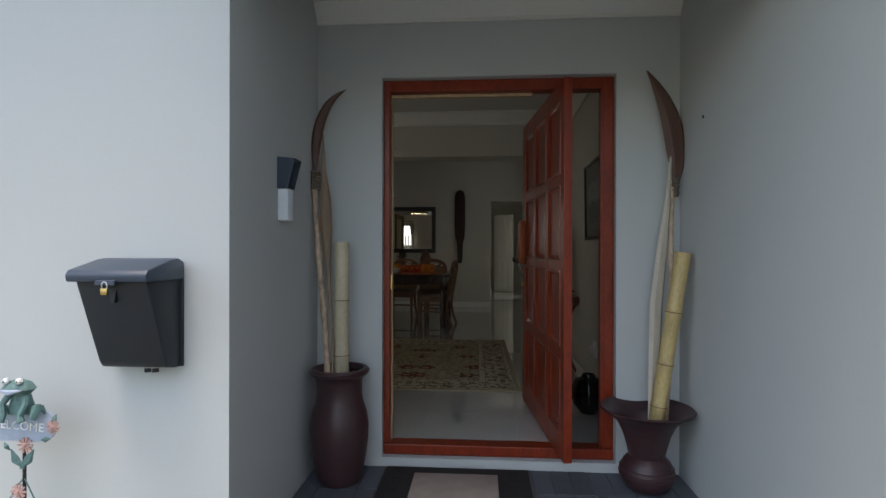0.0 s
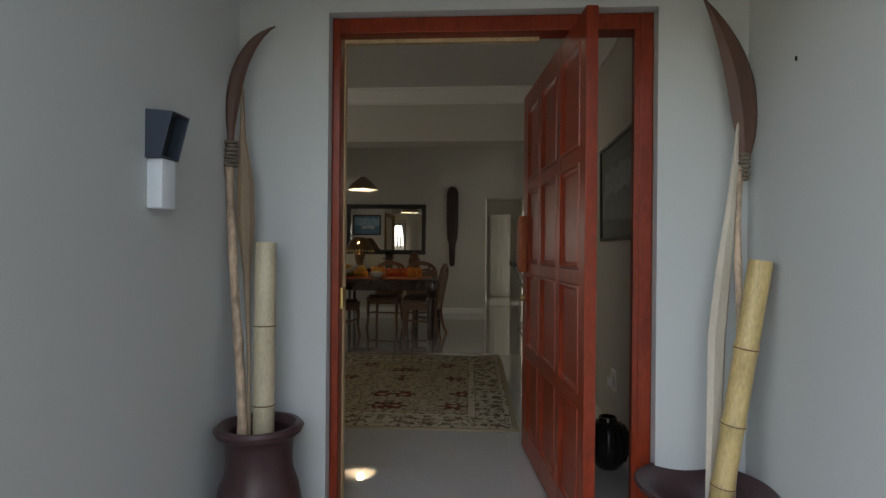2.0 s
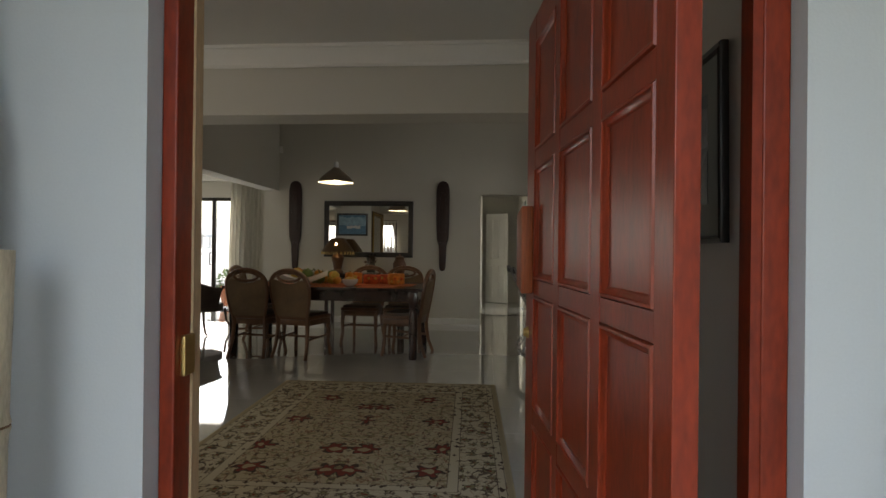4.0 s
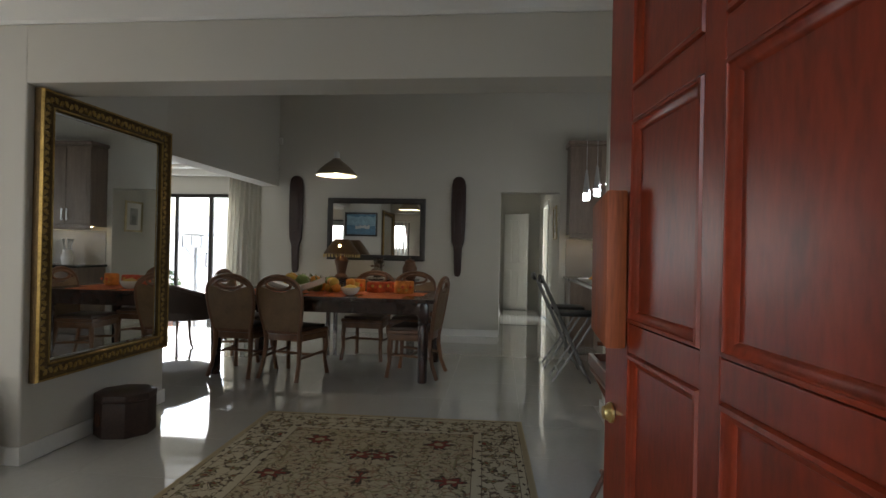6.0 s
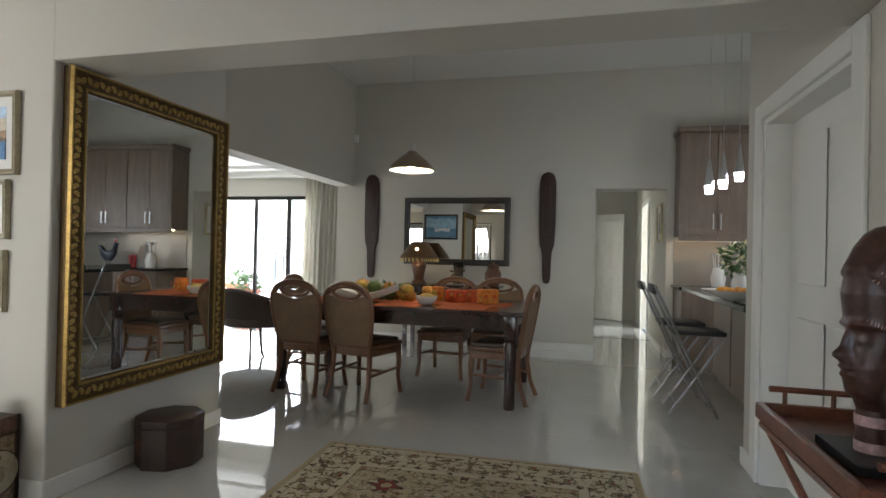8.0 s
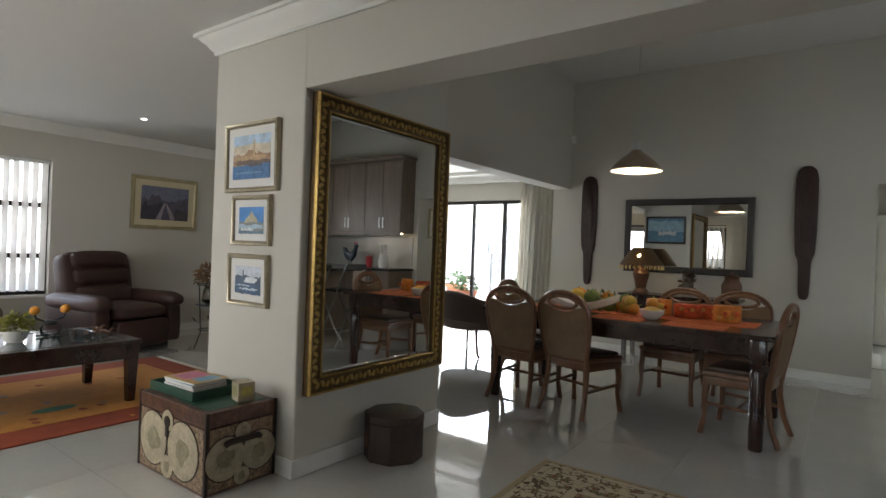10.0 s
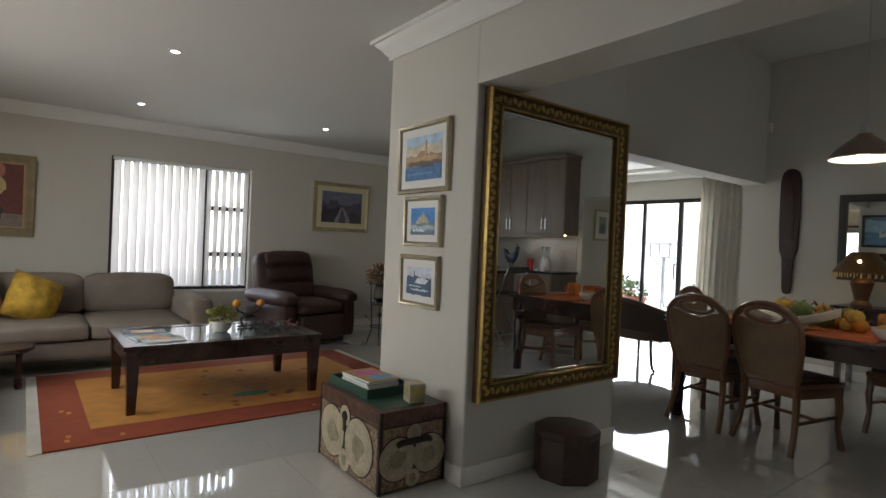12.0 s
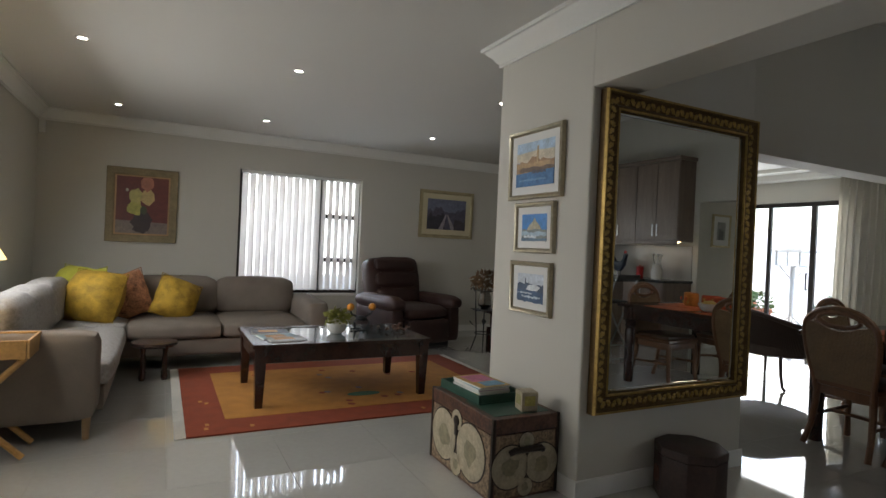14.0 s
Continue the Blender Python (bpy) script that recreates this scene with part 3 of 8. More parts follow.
def spear(name, base, tie, bend, tip, w, pale, label, cane_r=0.0155, leaf_mat=PALM_PALE, leaf_label="pale dry leaf"):
    """A long cane with a dry palm spathe bound to its upper end by twine, and a pale dry leaf beside it."""
    t = thing(name, Matrix.Identity(4), label, "dried palm")
    bm = bmesh.new()
    pts, rad = [], []
    for k in range(25):
        u = k / 24
        p = along(base, tie, u) + Vector((0.012 * math.sin(u * 5), 0.006 * math.sin(u * 9), 0))
        pts.append(p)
        rad.append(cane_r * (1.22 if k % 6 == 5 else 1.0) * (1.1 - 0.25 * u))
    tube(bm, pts, rad, 10)
    part("cane", bm, CANE, t)
    bm = bmesh.new()
    b, e = Vector(tie), Vector(tip)
    c = Vector(bend)
    n = 14
    pp, ww = [], []
    for k in range(n + 1):
        u = k / n
        pp.append(b * (1 - u) ** 2 + c * 2 * u * (1 - u) + e * u * u)
        ww.append(max(w * math.sin(math.pi * min(1, 0.16 + 0.84 * u)) ** 0.8 * (1.0 if u > 0.25 else 0.45 + 2.2 * u), 0.002))
    blade(bm, pp, ww, (0.25, -1, 0))
    part("spathe", bm, PALM_BROWN, t, "dark brown dry palm spathe")
    bm = bmesh.new()
    for k in range(7):
        z = tie[2] - 0.045 + 0.015 * k
        lathe(bm, [(cane_r * 1.05, -0.0075), (cane_r * 1.55, -0.004), (cane_r * 1.6, 0), (cane_r * 1.55, 0.004), (cane_r * 1.05, 0.0075)], 14, tie[0] + 0.004 * (k % 2), tie[1], z)
    part("twine_binding", bm, TWINE, t, "grey twine binding")
    bm = bmesh.new()
    blade(bm, [Vector(p) for p, _ in pale], [q for _, q in pale], (0.3, -1, 0), 0.004)
    part("dry_leaf", bm, leaf_mat, t, leaf_label)
    return t


PALM_TAN = mat("tan_dry_leaf", (0.27, 0.19, 0.125), 0.65, var=0.3, scale=6, fine=90, stretch=(4, 4, 0.4), bump=0.2)
spear("dried_palm_spear", (-0.735, 2.81, PORCH + 0.29), (-0.842, 2.93, 1.52), (-0.875, 2.95, 1.94), (-0.68, 2.955, 2.025), 0.028,
      [((-0.712, 2.82, 0.4), 0.006), ((-0.735, 2.86, 0.8), 0.008), ((-0.77, 2.92, 1.05), 0.014), ((-0.785, 2.94, 1.25), 0.034), ((-0.79, 2.945, 1.42), 0.03), ((-0.805, 2.95, 1.58), 0.013), ((-0.81, 2.955, 1.78), 0.004)],
      "tall mottled cane with a bound dry palm spathe", 0.0165, PALM_TAN, "tan dry leaf")
spear("dried_palm_spear", (1.03, 2.875, PORCH + 0.3), (1.116, 2.98, 1.475), (1.165, 3.0, 1.83), (0.962, 2.965, 2.1), 0.062,
      [((0.962, 2.88, 0.24), 0.02), ((0.985, 2.9, 0.6), 0.034), ((1.003, 2.93, 0.85), 0.039), ((1.035, 2.95, 1.1), 0.033), ((1.066, 2.96, 1.35), 0.02), ((1.082, 2.97, 1.5), 0.012), ((1.09, 2.97, 1.66), 0.003)], "tall cane with a bound dark red palm spathe", 0.013)

# letter box on the facade
CHARCOAL = mat("charcoal_plastic", (0.016, 0.019, 0.025), 0.5, var=0.12, scale=8, fine=120, bump=0.06)
LID_BLUE = mat("blue_grey_plastic_lid", (0.045, 0.062, 0.09), 0.42, var=0.1, scale=8, fine=120, bump=0.05)
mail = thing("letter_box", pose(-1.108, 1.83, 0.722) @ Matrix.Scale(0.935, 4), "charcoal plastic wall letter box with a padlock", "letter box")
bm = bmesh.new()
prism(bm, [(0, 0.0), (-0.035, 0.0), (-0.09, 0.012), (-0.105, 0.03), (-0.225, 0.335), (0, 0.345)], "x", -0.128, 0.128, bev=0.008)
part("body", bm, CHARCOAL, mail)
bm = bmesh.new()
box(bm, -0.138, 0.138, -0.012, 0.0, 0.0, 0.385, bev=0.004)
part("back_plate", bm, CHARCOAL, mail)
bm = bmesh.new()
prism(bm, [(-0.012, 0.333), (-0.25, 0.333), (-0.254, 0.358), (-0.24, 0.374), (-0.1, 0.407), (-0.05, 0.412), (-0.012, 0.397)], "x", -0.144, 0.144, bev=0.006)
part("lid", bm, LID_BLUE, mail, "blue-grey curved lid")
bm = bmesh.new()
prism(bm, [(-0.018, 0.33), (0.018, 0.33), (0.006, 0.26), (-0.006, 0.26)], "y", -0.214, -0.14)
part("front_rib", bm, CHARCOAL, mail)
boxes("hasp", LID_BLUE, mail, (-0.035, 0.035, -0.256, -0.24, 0.322, 0.34), bev=0.003)
bm = bmesh.new()
box(bm, -0.012, 0.012, -0.26, -0.25, 0.29, 0.312, bev=0.002)
padlock = part("padlock", bm, BRASS, mail, "small brass padlock")
bm = bmesh.new()
tube(bm, [(-0.009, -0.255, 0.31)] + [(-0.009 * math.cos(a), -0.255, 0.325 + 0.009 * math.sin(a)) for a in [k * math.pi / 6 for k in range(7)]] + [(0.009, -0.255, 0.31)], 0.0025, 8)
part("shackle", bm, STEEL, padlock)
bm = bmesh.new()
lathe(bm, [(0, -0.014), (0.012, -0.012), (0.012, 0.0), (0, 0.002)], 14, 0.03, -0.06, 0)
lathe(bm, [(0, -0.014), (0.012, -0.012), (0.012, 0.0), (0, 0.002)], 14, 0.06, -0.06, 0)
part("drain_stud", bm, CHARCOAL, mail)

# wall light on the porch side wall
lampw = thing("wall_light", pose(-0.865, 2.46, 1.27), "charcoal wall light with a white glass base", "wall light")
bm = bmesh.new()
for y in (-0.05, 0.044):
    prism(bm, [(0, 0.15), (0.05, 0.15), (0.085, 0.287), (0, 0.295)], "y", y, y + 0.006, bev=0.0015)
prism(bm, [(0, 0.289), (0.084, 0.281), (0.085, 0.287), (0, 0.2955)], "y", -0.0445, 0.0445)
prism(bm, [(0, 0.15), (0.05, 0.15), (0.0515, 0.156), (0, 0.156)], "y", -0.0445, 0.0445)
part("hood", bm, LID_BLUE, lampw, crisp=True)
# the open front's darkness is put in as a black wedge
bm = bmesh.new()
prism(bm, [(0, 0.157), (0.012, 0.157), (0.045, 0.287), (0, 0.288)], "y", -0.0435, 0.0435)
part("recess_fill", bm, BLACK_METAL, lampw, "black wedge filling the hood's dark opening", crisp=True)
bm = bmesh.new()
box(bm, 0.0, 0.05, -0.04, 0.035, 0.0, 0.15, bev=0.006)
part("glass_base", bm, mat("frosted_white_glass", (0.72, 0.78, 0.82), 0.3, var=0.04, bump=0.02), lampw, "frosted white glass base")
nail = tagged(boxes("wall_nail", BLACK_METAL, None, (1.158, 1.166, 2.722, 2.725, 1.785, 1.8)), "small dark nail in the porch wall", "nail")

# door mat
RUBBER = mat("black_rubber_mat", (0.018, 0.016, 0.015), 0.8, var=0.3, scale=20, fine=150, bump=0.4)
COIR = mat("beige_mat_pile", (0.36, 0.29, 0.25), 0.95, var=0.15, scale=15, fine=250, bump=0.5)
matt = thing("door_mat", pose(-0.06, 2.72, PORCH), "black rubber door mat with a beige centre panel", "door mat")
bm = bmesh.new()
box(bm, -0.395, 0.395, -0.22, 0.3, 0.0, 0.012, bev=0.004)
part("rubber_base", bm, RUBBER, matt)
bm = bmesh.new()
box(bm, -0.225, 0.225, -0.2, 0.2, 0.010, 0.02, bev=0.003)
part("mat_panel", bm, COIR, matt, "beige pile panel")
for k in range(4):
    bm = bmesh.new()
    lathe(bm, [(0.03, 0.0), (0.03, 0.004), (0.018, 0.004), (0.018, 0.0)], 20, -0.31 + 0.0 * k, -0.15 + 0.13 * k, 0.012)
    part("embossed_ring", bm, RUBBER, matt)
    bm = bmesh.new()
    lathe(bm, [(0.03, 0.0), (0.03, 0.004), (0.018, 0.004), (0.018, 0.0)], 20, 0.31, -0.15 + 0.13 * k, 0.012)
    part("embossed_ring", bm, RUBBER, matt)

# welcome sign on a stake
SIGN_BLUE = mat("pale_blue_enamel", (0.36, 0.42, 0.52), 0.5, var=0.12, scale=12, fine=70, bump=0.1)
VERDIGRIS = mat("verdigris_painted_metal", (0.10, 0.19, 0.18), 0.5, var=0.35, scale=14, fine=80, bump=0.2)
PINK_PAINT = mat("pink_painted_metal", (0.55, 0.33, 0.29), 0.5, var=0.3, scale=20, fine=80, bump=0.1)
WHITE_PAINT = mat("white_enamel", (0.8, 0.8, 0.78), 0.4, var=0.05)
sign = thing("welcome_sign", pose(-1.475, 1.68, GROUND + 0.22) @ Matrix.Scale(0.81, 4), "painted metal welcome sign with a frog and flowers", "garden sign")
bm = bmesh.new()
oval = [(0.17 * math.cos(a), 0.6 + 0.075 * math.sin(a) + 0.012 * math.sin(3 * a)) for a in [k * 2 * math.pi / 28 for k in range(28)]]
prism(bm, oval, "y", -0.006, 0.006)
part("plate", bm, SIGN_BLUE, sign)
bm = bmesh.new()
tube(bm, [(0.02, 0.01, -0.27), (0.02, 0.01, 0.55)], 0.007, 8)
part("stake", bm, BLACK_METAL, sign)
word = bpy.data.curves.new("lettering", "FONT")
word.body, word.size, word.extrude, word.align_x, word.align_y = "WELCOME", 0.05, 0.0015, "CENTER", "CENTER"
word.materials.append(WHITE_PAINT)
wo = new("lettering", word)
wo.parent, wo.matrix_basis = sign, pose(0.0, -0.0085, 0.6, 90, 4, 0)


def daisy(px, pz, r, parent):
    bm = bmesh.new()
    for k in range(10):
        a = k * math.pi / 5
        u, v = (px + r * math.cos(a), pz + r * math.sin(a)), (px + 0.25 * r * math.cos(a + 0.3), pz + 0.25 * r * math.sin(a + 0.3))
        w = (px + 0.25 * r * math.cos(a - 0.3), pz + 0.25 * r * math.sin(a - 0.3))
        prism(bm, [w, (px + r * 0.95 * math.cos(a - 0.13), pz + r * 0.95 * math.sin(a - 0.13)), u, (px + r * 0.95 * math.cos(a + 0.13), pz + r * 0.95 * math.sin(a + 0.13)), v], "y", -0.018, -0.012)
    fl = part("flower", bm, PINK_PAINT if r < 0.05 else WHITE_PAINT, parent, "painted metal daisy")
    bm = bmesh.new()
    placed(bm, pose(px, -0.018, pz, 90), lathe, [(0, -0.004), (r * 0.25, 0), (r * 0.2, 0.006), (0, 0.009)], 12)
    part("flower_centre", bm, PINK_PAINT, fl)


for px, pz, r in ((0.165, 0.6, 0.03), (0.045, 0.522, 0.034), (-0.13, 0.55, 0.04), (-0.15, 0.63, 0.036), (0.015, 0.33, 0.034), (0.02, 0.2, 0.034)):
    daisy(px, pz, r, sign)
for s in (1, -1):
    bm = bmesh.new()
    tube(bm, [(0.02, 0.008, 0.14), (0.02 + 0.05 * s, 0, 0.2), (0.02 + 0.06 * s, 0, 0.28), (0.02 + 0.03 * s, 0, 0.34), (0.02, 0.008, 0.38)], 0.003, 6)
    part("scroll", bm, VERDIGRIS, sign)
    bm = bmesh.new()
    blade(bm, [(0.02 + 0.01 * s, 0, 0.42), (0.02 - 0.03 * s, -0.004, 0.46), (0.02 - 0.05 * s, 0, 0.5)], [0.004, 0.02, 0.002], (0, -1, 0), 0.002)
    part("leaf", bm, VERDIGRIS, sign)
for k in range(12):
    a = k * math.pi / 6 + 0.2
    bm = bmesh.new()
    p = Vector((0.165 * math.cos(a), -0.008, 0.6 + 0.075 * math.sin(a)))
    blade(bm, [p, p + Vector((0.02 * math.cos(a + 1), -0.004, 0.02 * math.sin(a + 1))), p + Vector((0.04 * math.cos(a + 1), 0, 0.04 * math.sin(a + 1)))], [0.003, 0.012, 0.001], (0, -1, 0), 0.002)
    part("leaf", bm, VERDIGRIS, sign)
bm = bmesh.new()
lathe(bm, [(0, -0.01), (0.045, 0.0), (0.05, 0.03), (0.035, 0.08), (0, 0.1)], 20, 0, 0, 0, 1, 0.7)
for s in (1, -1):
    tube(bm, [(0.035 * s, -0.02, 0.08), (0.05 * s, -0.04, 0.045), (0.035 * s, -0.05, 0.005), (0.045 * s, -0.055, -0.02)], [0.014, 0.013, 0.012, 0.016], 8)
    tube(bm, [(0.045 * s, 0, 0.01), (0.085 * s, -0.02, 0.03), (0.075 * s, -0.035, -0.015)], [0.02, 0.02, 0.012], 8)
lathe(bm, [(0, 0.075), (0.05, 0.085), (0.068, 0.105), (0.05, 0.13), (0.02, 0.142), (0, 0.143)], 20, 0, -0.015, 0, 1, 0.7)
frog = part("frog", bm, VERDIGRIS, sign, "blue-green painted metal frog")
frog.matrix_basis = pose(0.03, -0.015, 0.655)
for s in (1, -1):
    bm = bmesh.new()
    lathe(bm, [(0, -0.014), (0.01, -0.01), (0.014, 0), (0.01, 0.01), (0, 0.014)], 12, 0.028 * s, -0.045, 0.142)
    part("eye", bm, WHITE_PAINT, frog, "white eye")
    bm = bmesh.new()
    lathe(bm, [(0, -0.005), (0.005, 0), (0, 0.005)], 8, 0.028 * s, -0.058, 0.142)
    part("pupil", bm, BLACK_METAL, frog)
bm = bmesh.new()
blade(bm, [(-0.05, -0.06, 0.108), (0, -0.068, 0.1), (0.05, -0.06, 0.108)], [0.003, 0.012, 0.003], (0, -1, 0), 0.003)
part("mouth", bm, SIGN_BLUE, frog, "pale blue mouth")

for ob in list(bpy.data.objects):
    if ob.parent is None and (ob not in rooms or ob.name in OF_PORCH):
        ob.matrix_basis = SPLAY @ ob.matrix_basis

# ---- hall ----
def ramp_of(n, stops, interp="LINEAR"):
    r = n.new("ShaderNodeValToRGB")
    r.color_ramp.interpolation = interp
    while len(r.color_ramp.elements) < len(stops):
        r.color_ramp.elements.new(0.5)
    for e, (p, c) in zip(r.color_ramp.elements, stops):
        e.position, e.color = p, (*c, 1)
    return r


def persian(hx, hy):
    """A wool pile with a bordered floral pattern; hx, hy: half width and half length in metres."""
    m = bpy.data.materials.new("persian_wool")
    m.use_nodes = True
    n, l = m.node_tree.nodes, m.node_tree.links
    p = n["Principled BSDF"]
    p.inputs["Roughness"].default_value, p.inputs["Specular IOR Level"].default_value = 0.95, 0.1

    def math2(op, a, b=None, c=None):
        k = n.new("ShaderNodeMath")
        k.operation = op
        for i, v in enumerate((a, b, c)):
            if v is None:
                continue
            if isinstance(v, (int, float)):
                k.inputs[i].default_value = v
            else:
                l.new(v, k.inputs[i])
        return k.outputs[0]

    def mixc(f, a, b):
        k = n.new("ShaderNodeMix")
        k.data_type = "RGBA"
        l.new(f, k.inputs[0])
        for i, v in ((6, a), (7, b)):
            if isinstance(v, tuple):
                k.inputs[i].default_value = (*v, 1)
            else:
                l.new(v, k.inputs[i])
        return k.outputs[2]

    tc, sx = n.new("ShaderNodeTexCoord"), n.new("ShaderNodeSeparateXYZ")
    l.new(tc.outputs["Object"], sx.inputs[0])
    ax, ay = math2("ABSOLUTE", sx.outputs[0]), math2("ABSOLUTE", sx.outputs[1])
    edge = math2("MINIMUM", math2("SUBTRACT", hx, ax), math2("SUBTRACT", hy, ay))
    fold = n.new("ShaderNodeCombineXYZ")
    l.new(ax, fold.inputs[0])
    l.new(sx.outputs[1], fold.inputs[1])
    wob = n.new("ShaderNodeTexNoise")
    wob.inputs["Scale"].default_value = 5
    l.new(fold.outputs[0], wob.inputs["Vector"])
    # hand-knotted unevenness: the motifs wander by a few centimetres
    drift, amount, bent = n.new("ShaderNodeTexNoise"), n.new("ShaderNodeVectorMath"), n.new("ShaderNodeVectorMath")
    drift.inputs["Scale"].default_value, drift.inputs["Detail"].default_value = 9, 2
    amount.operation, bent.operation = "MULTIPLY_ADD", "ADD"
    amount.inputs[1].default_value, amount.inputs[2].default_value = (0.11, 0.11, 0), (-0.055, -0.055, 0)
    l.new(fold.outputs[0], drift.inputs["Vector"])
    l.new(drift.outputs["Color"], amount.inputs[0])
    l.new(fold.outputs[0], bent.inputs[0])
    l.new(amount.outputs[0], bent.inputs[1])
    fold = bent

    def flowers(scale, size, petals, seed):
        v = n.new("ShaderNodeTexVoronoi")
        v.voronoi_dimensions = "2D"
        v.inputs["Scale"].default_value, v.inputs["Randomness"].default_value = scale, 0.55
        o = n.new("ShaderNodeVectorMath")
        o.operation = "ADD"
        o.inputs[1].default_value = (seed, seed * 0.7, 0)
        l.new(fold.outputs[0], o.inputs[0])
        l.new(o.outputs[0], v.inputs["Vector"])
        dif = n.new("ShaderNodeVectorMath")
        dif.operation = "SUBTRACT"
        sc = n.new("ShaderNodeVectorMath")
        sc.operation, sc.inputs[3].default_value = "SCALE", 1.0
        l.new(o.outputs[0], sc.inputs[0])
        l.new(sc.outputs[0], dif.inputs[0])
        l.new(v.outputs["Position"], dif.inputs[1])
        q = n.new("ShaderNodeSeparateXYZ")
        l.new(dif.outputs[0], q.inputs[0])
        ang = math2("ARCTAN2", q.outputs[1], q.outputs[0])
        rad = math2("SQRT", math2("ADD", math2("MULTIPLY", q.outputs[0], q.outputs[0]), math2("MULTIPLY", q.outputs[1], q.outputs[1])))
        lim = math2("MULTIPLY_ADD", math2("COSINE", math2("MULTIPLY", ang, petals)), size * 0.35, size)
        return math2("LESS_THAN", rad, lim), math2("LESS_THAN", rad, size * 0.42), v.outputs["Color"], math2("LESS_THAN", rad, math2("MULTIPLY", lim, 1.35))

    def vines(scale, lo, hi):
        t = n.new("ShaderNodeTexNoise")
        t.inputs["Scale"].default_value, t.inputs["Detail"].default_value = scale, 0.5
        l.new(fold.outputs[0], t.inputs["Vector"])
        return math2("MULTIPLY", math2("GREATER_THAN", t.outputs["Fac"], lo), math2("LESS_THAN", t.outputs["Fac"], hi))

    cream, tan = (0.60, 0.52, 0.37), (0.45, 0.36, 0.22)
    red, dark, green = (0.25, 0.06, 0.042), (0.10, 0.068, 0.05), (0.29, 0.255, 0.14)
    rust = (0.33, 0.19, 0.11)
    f1, c1, _, o1 = flowers(2.3, 0.052, 6, 3.1)
    f2, c2, k2, o2 = flowers(8.5, 0.022, 5, 7.7)
    f3, c3, _, _ = flowers(14.0, 0.013, 4, 1.3)
    ground = mixc(wob.outputs["Fac"], cream, tan)
    field = mixc(math2("MULTIPLY", vines(6.0, 0.482, 0.518), 0.85), ground, green)
    field = mixc(math2("MULTIPLY", vines(9.5, 0.40, 0.425), 0.8), field, rust)
    field = mixc(math2("MULTIPLY", vines(13.0, 0.55, 0.575), 0.7), field, dark)
    field = mixc(math2("MULTIPLY", vines(16.0, 0.47, 0.50), 0.6), field, red)
    field = mixc(math2("MULTIPLY", f3, 0.75), field, dark)
    field = mixc(math2("MULTIPLY", f2, 0.6), field, green)
    field = mixc(math2("MULTIPLY", c2, 0.8), field, cream)
    field = mixc(o1, field, dark)
    field = mixc(f1, field, red)
    field = mixc(c1, field, tan)
    border = mixc(math2("MULTIPLY", vines(11.0, 0.48, 0.515), 0.85), cream, dark)
    border = mixc(math2("MULTIPLY", vines(17.0, 0.55, 0.58), 0.7), border, rust)
    border = mixc(o2, border, dark)
    border = mixc(f2, border, green)
    border = mixc(c2, border, red)
    border = mixc(math2("MULTIPLY", f3, 0.8), border, dark)

    def band(lo, hi):
        return math2("MULTIPLY", math2("GREATER_THAN", edge, lo), math2("LESS_THAN", edge, hi))

    col = mixc(math2("LESS_THAN", edge, 0.30), field, border)
    stripe = mixc(f3, cream, dark)
    for lo, hi in ((0.035, 0.075), (0.275, 0.33)):
        col = mixc(band(lo, hi), col, stripe)
    for lo, hi in ((0.033, 0.037), (0.073, 0.078), (0.272, 0.277), (0.328, 0.333)):
        col = mixc(math2("MULTIPLY", band(lo, hi), 0.75), col, dark)
    col = mixc(math2("LESS_THAN", edge, 0.03), col, (0.44, 0.36, 0.23))
    pile = n.new("ShaderNodeTexNoise")
    pile.inputs["Scale"].default_value = 260
    l.new(tc.outputs["Object"], pile.inputs["Vector"])
    shade = n.new("ShaderNodeMix")
    shade.data_type, shade.blend_type = "RGBA", "MULTIPLY"
    shade.inputs[0].default_value = 0.35
    l.new(col, shade.inputs[6])
    l.new(pile.outputs["Fac"], shade.inputs[7])
    l.new(shade.outputs[2], p.inputs["Base Color"])
    bu = n.new("ShaderNodeBump")
    bu.inputs["Strength"].default_value, bu.inputs["Distance"].default_value = 0.5, 0.004
    l.new(pile.outputs["Fac"], bu.inputs["Height"])
    l.new(bu.outputs[0], p.inputs["Normal"])
    return m


rug = thing("persian_rug", pose(-0.461, 5.55, 0, 0, 0, 1.7), "beige Persian wool rug with floral border on the hall floor", "rug")
bm = bmesh.new()
box(bm, -0.92, 0.92, -1.22, 1.22, 0.0005, 0.011, bev=0.003)
part("rug_body", bm, persian(0.92, 1.22), rug)
BINDING = mat("rug_binding", (0.4, 0.33, 0.21), 0.9, var=0.2, fine=200, bump=0.4)
for s in (-1, 1):
    bm = bmesh.new()
    tube(bm, [(0.92 * s, -1.22, 0.006), (0.92 * s, 1.22, 0.006)], 0.006, 6)
    part("edge_binding", bm, BINDING, rug)

# gilt mirror on the pier's side
GILT = mat("antique_gilt", (0.38, 0.25, 0.08), 0.42, metal=0.85, var=0.45, scale=14, fine=70, bump=0.5)
GILT_DARK = mat("dark_antique_gilt", (0.12, 0.072, 0.026), 0.5, metal=0.6, var=0.4, scale=25, fine=90, bump=0.5)


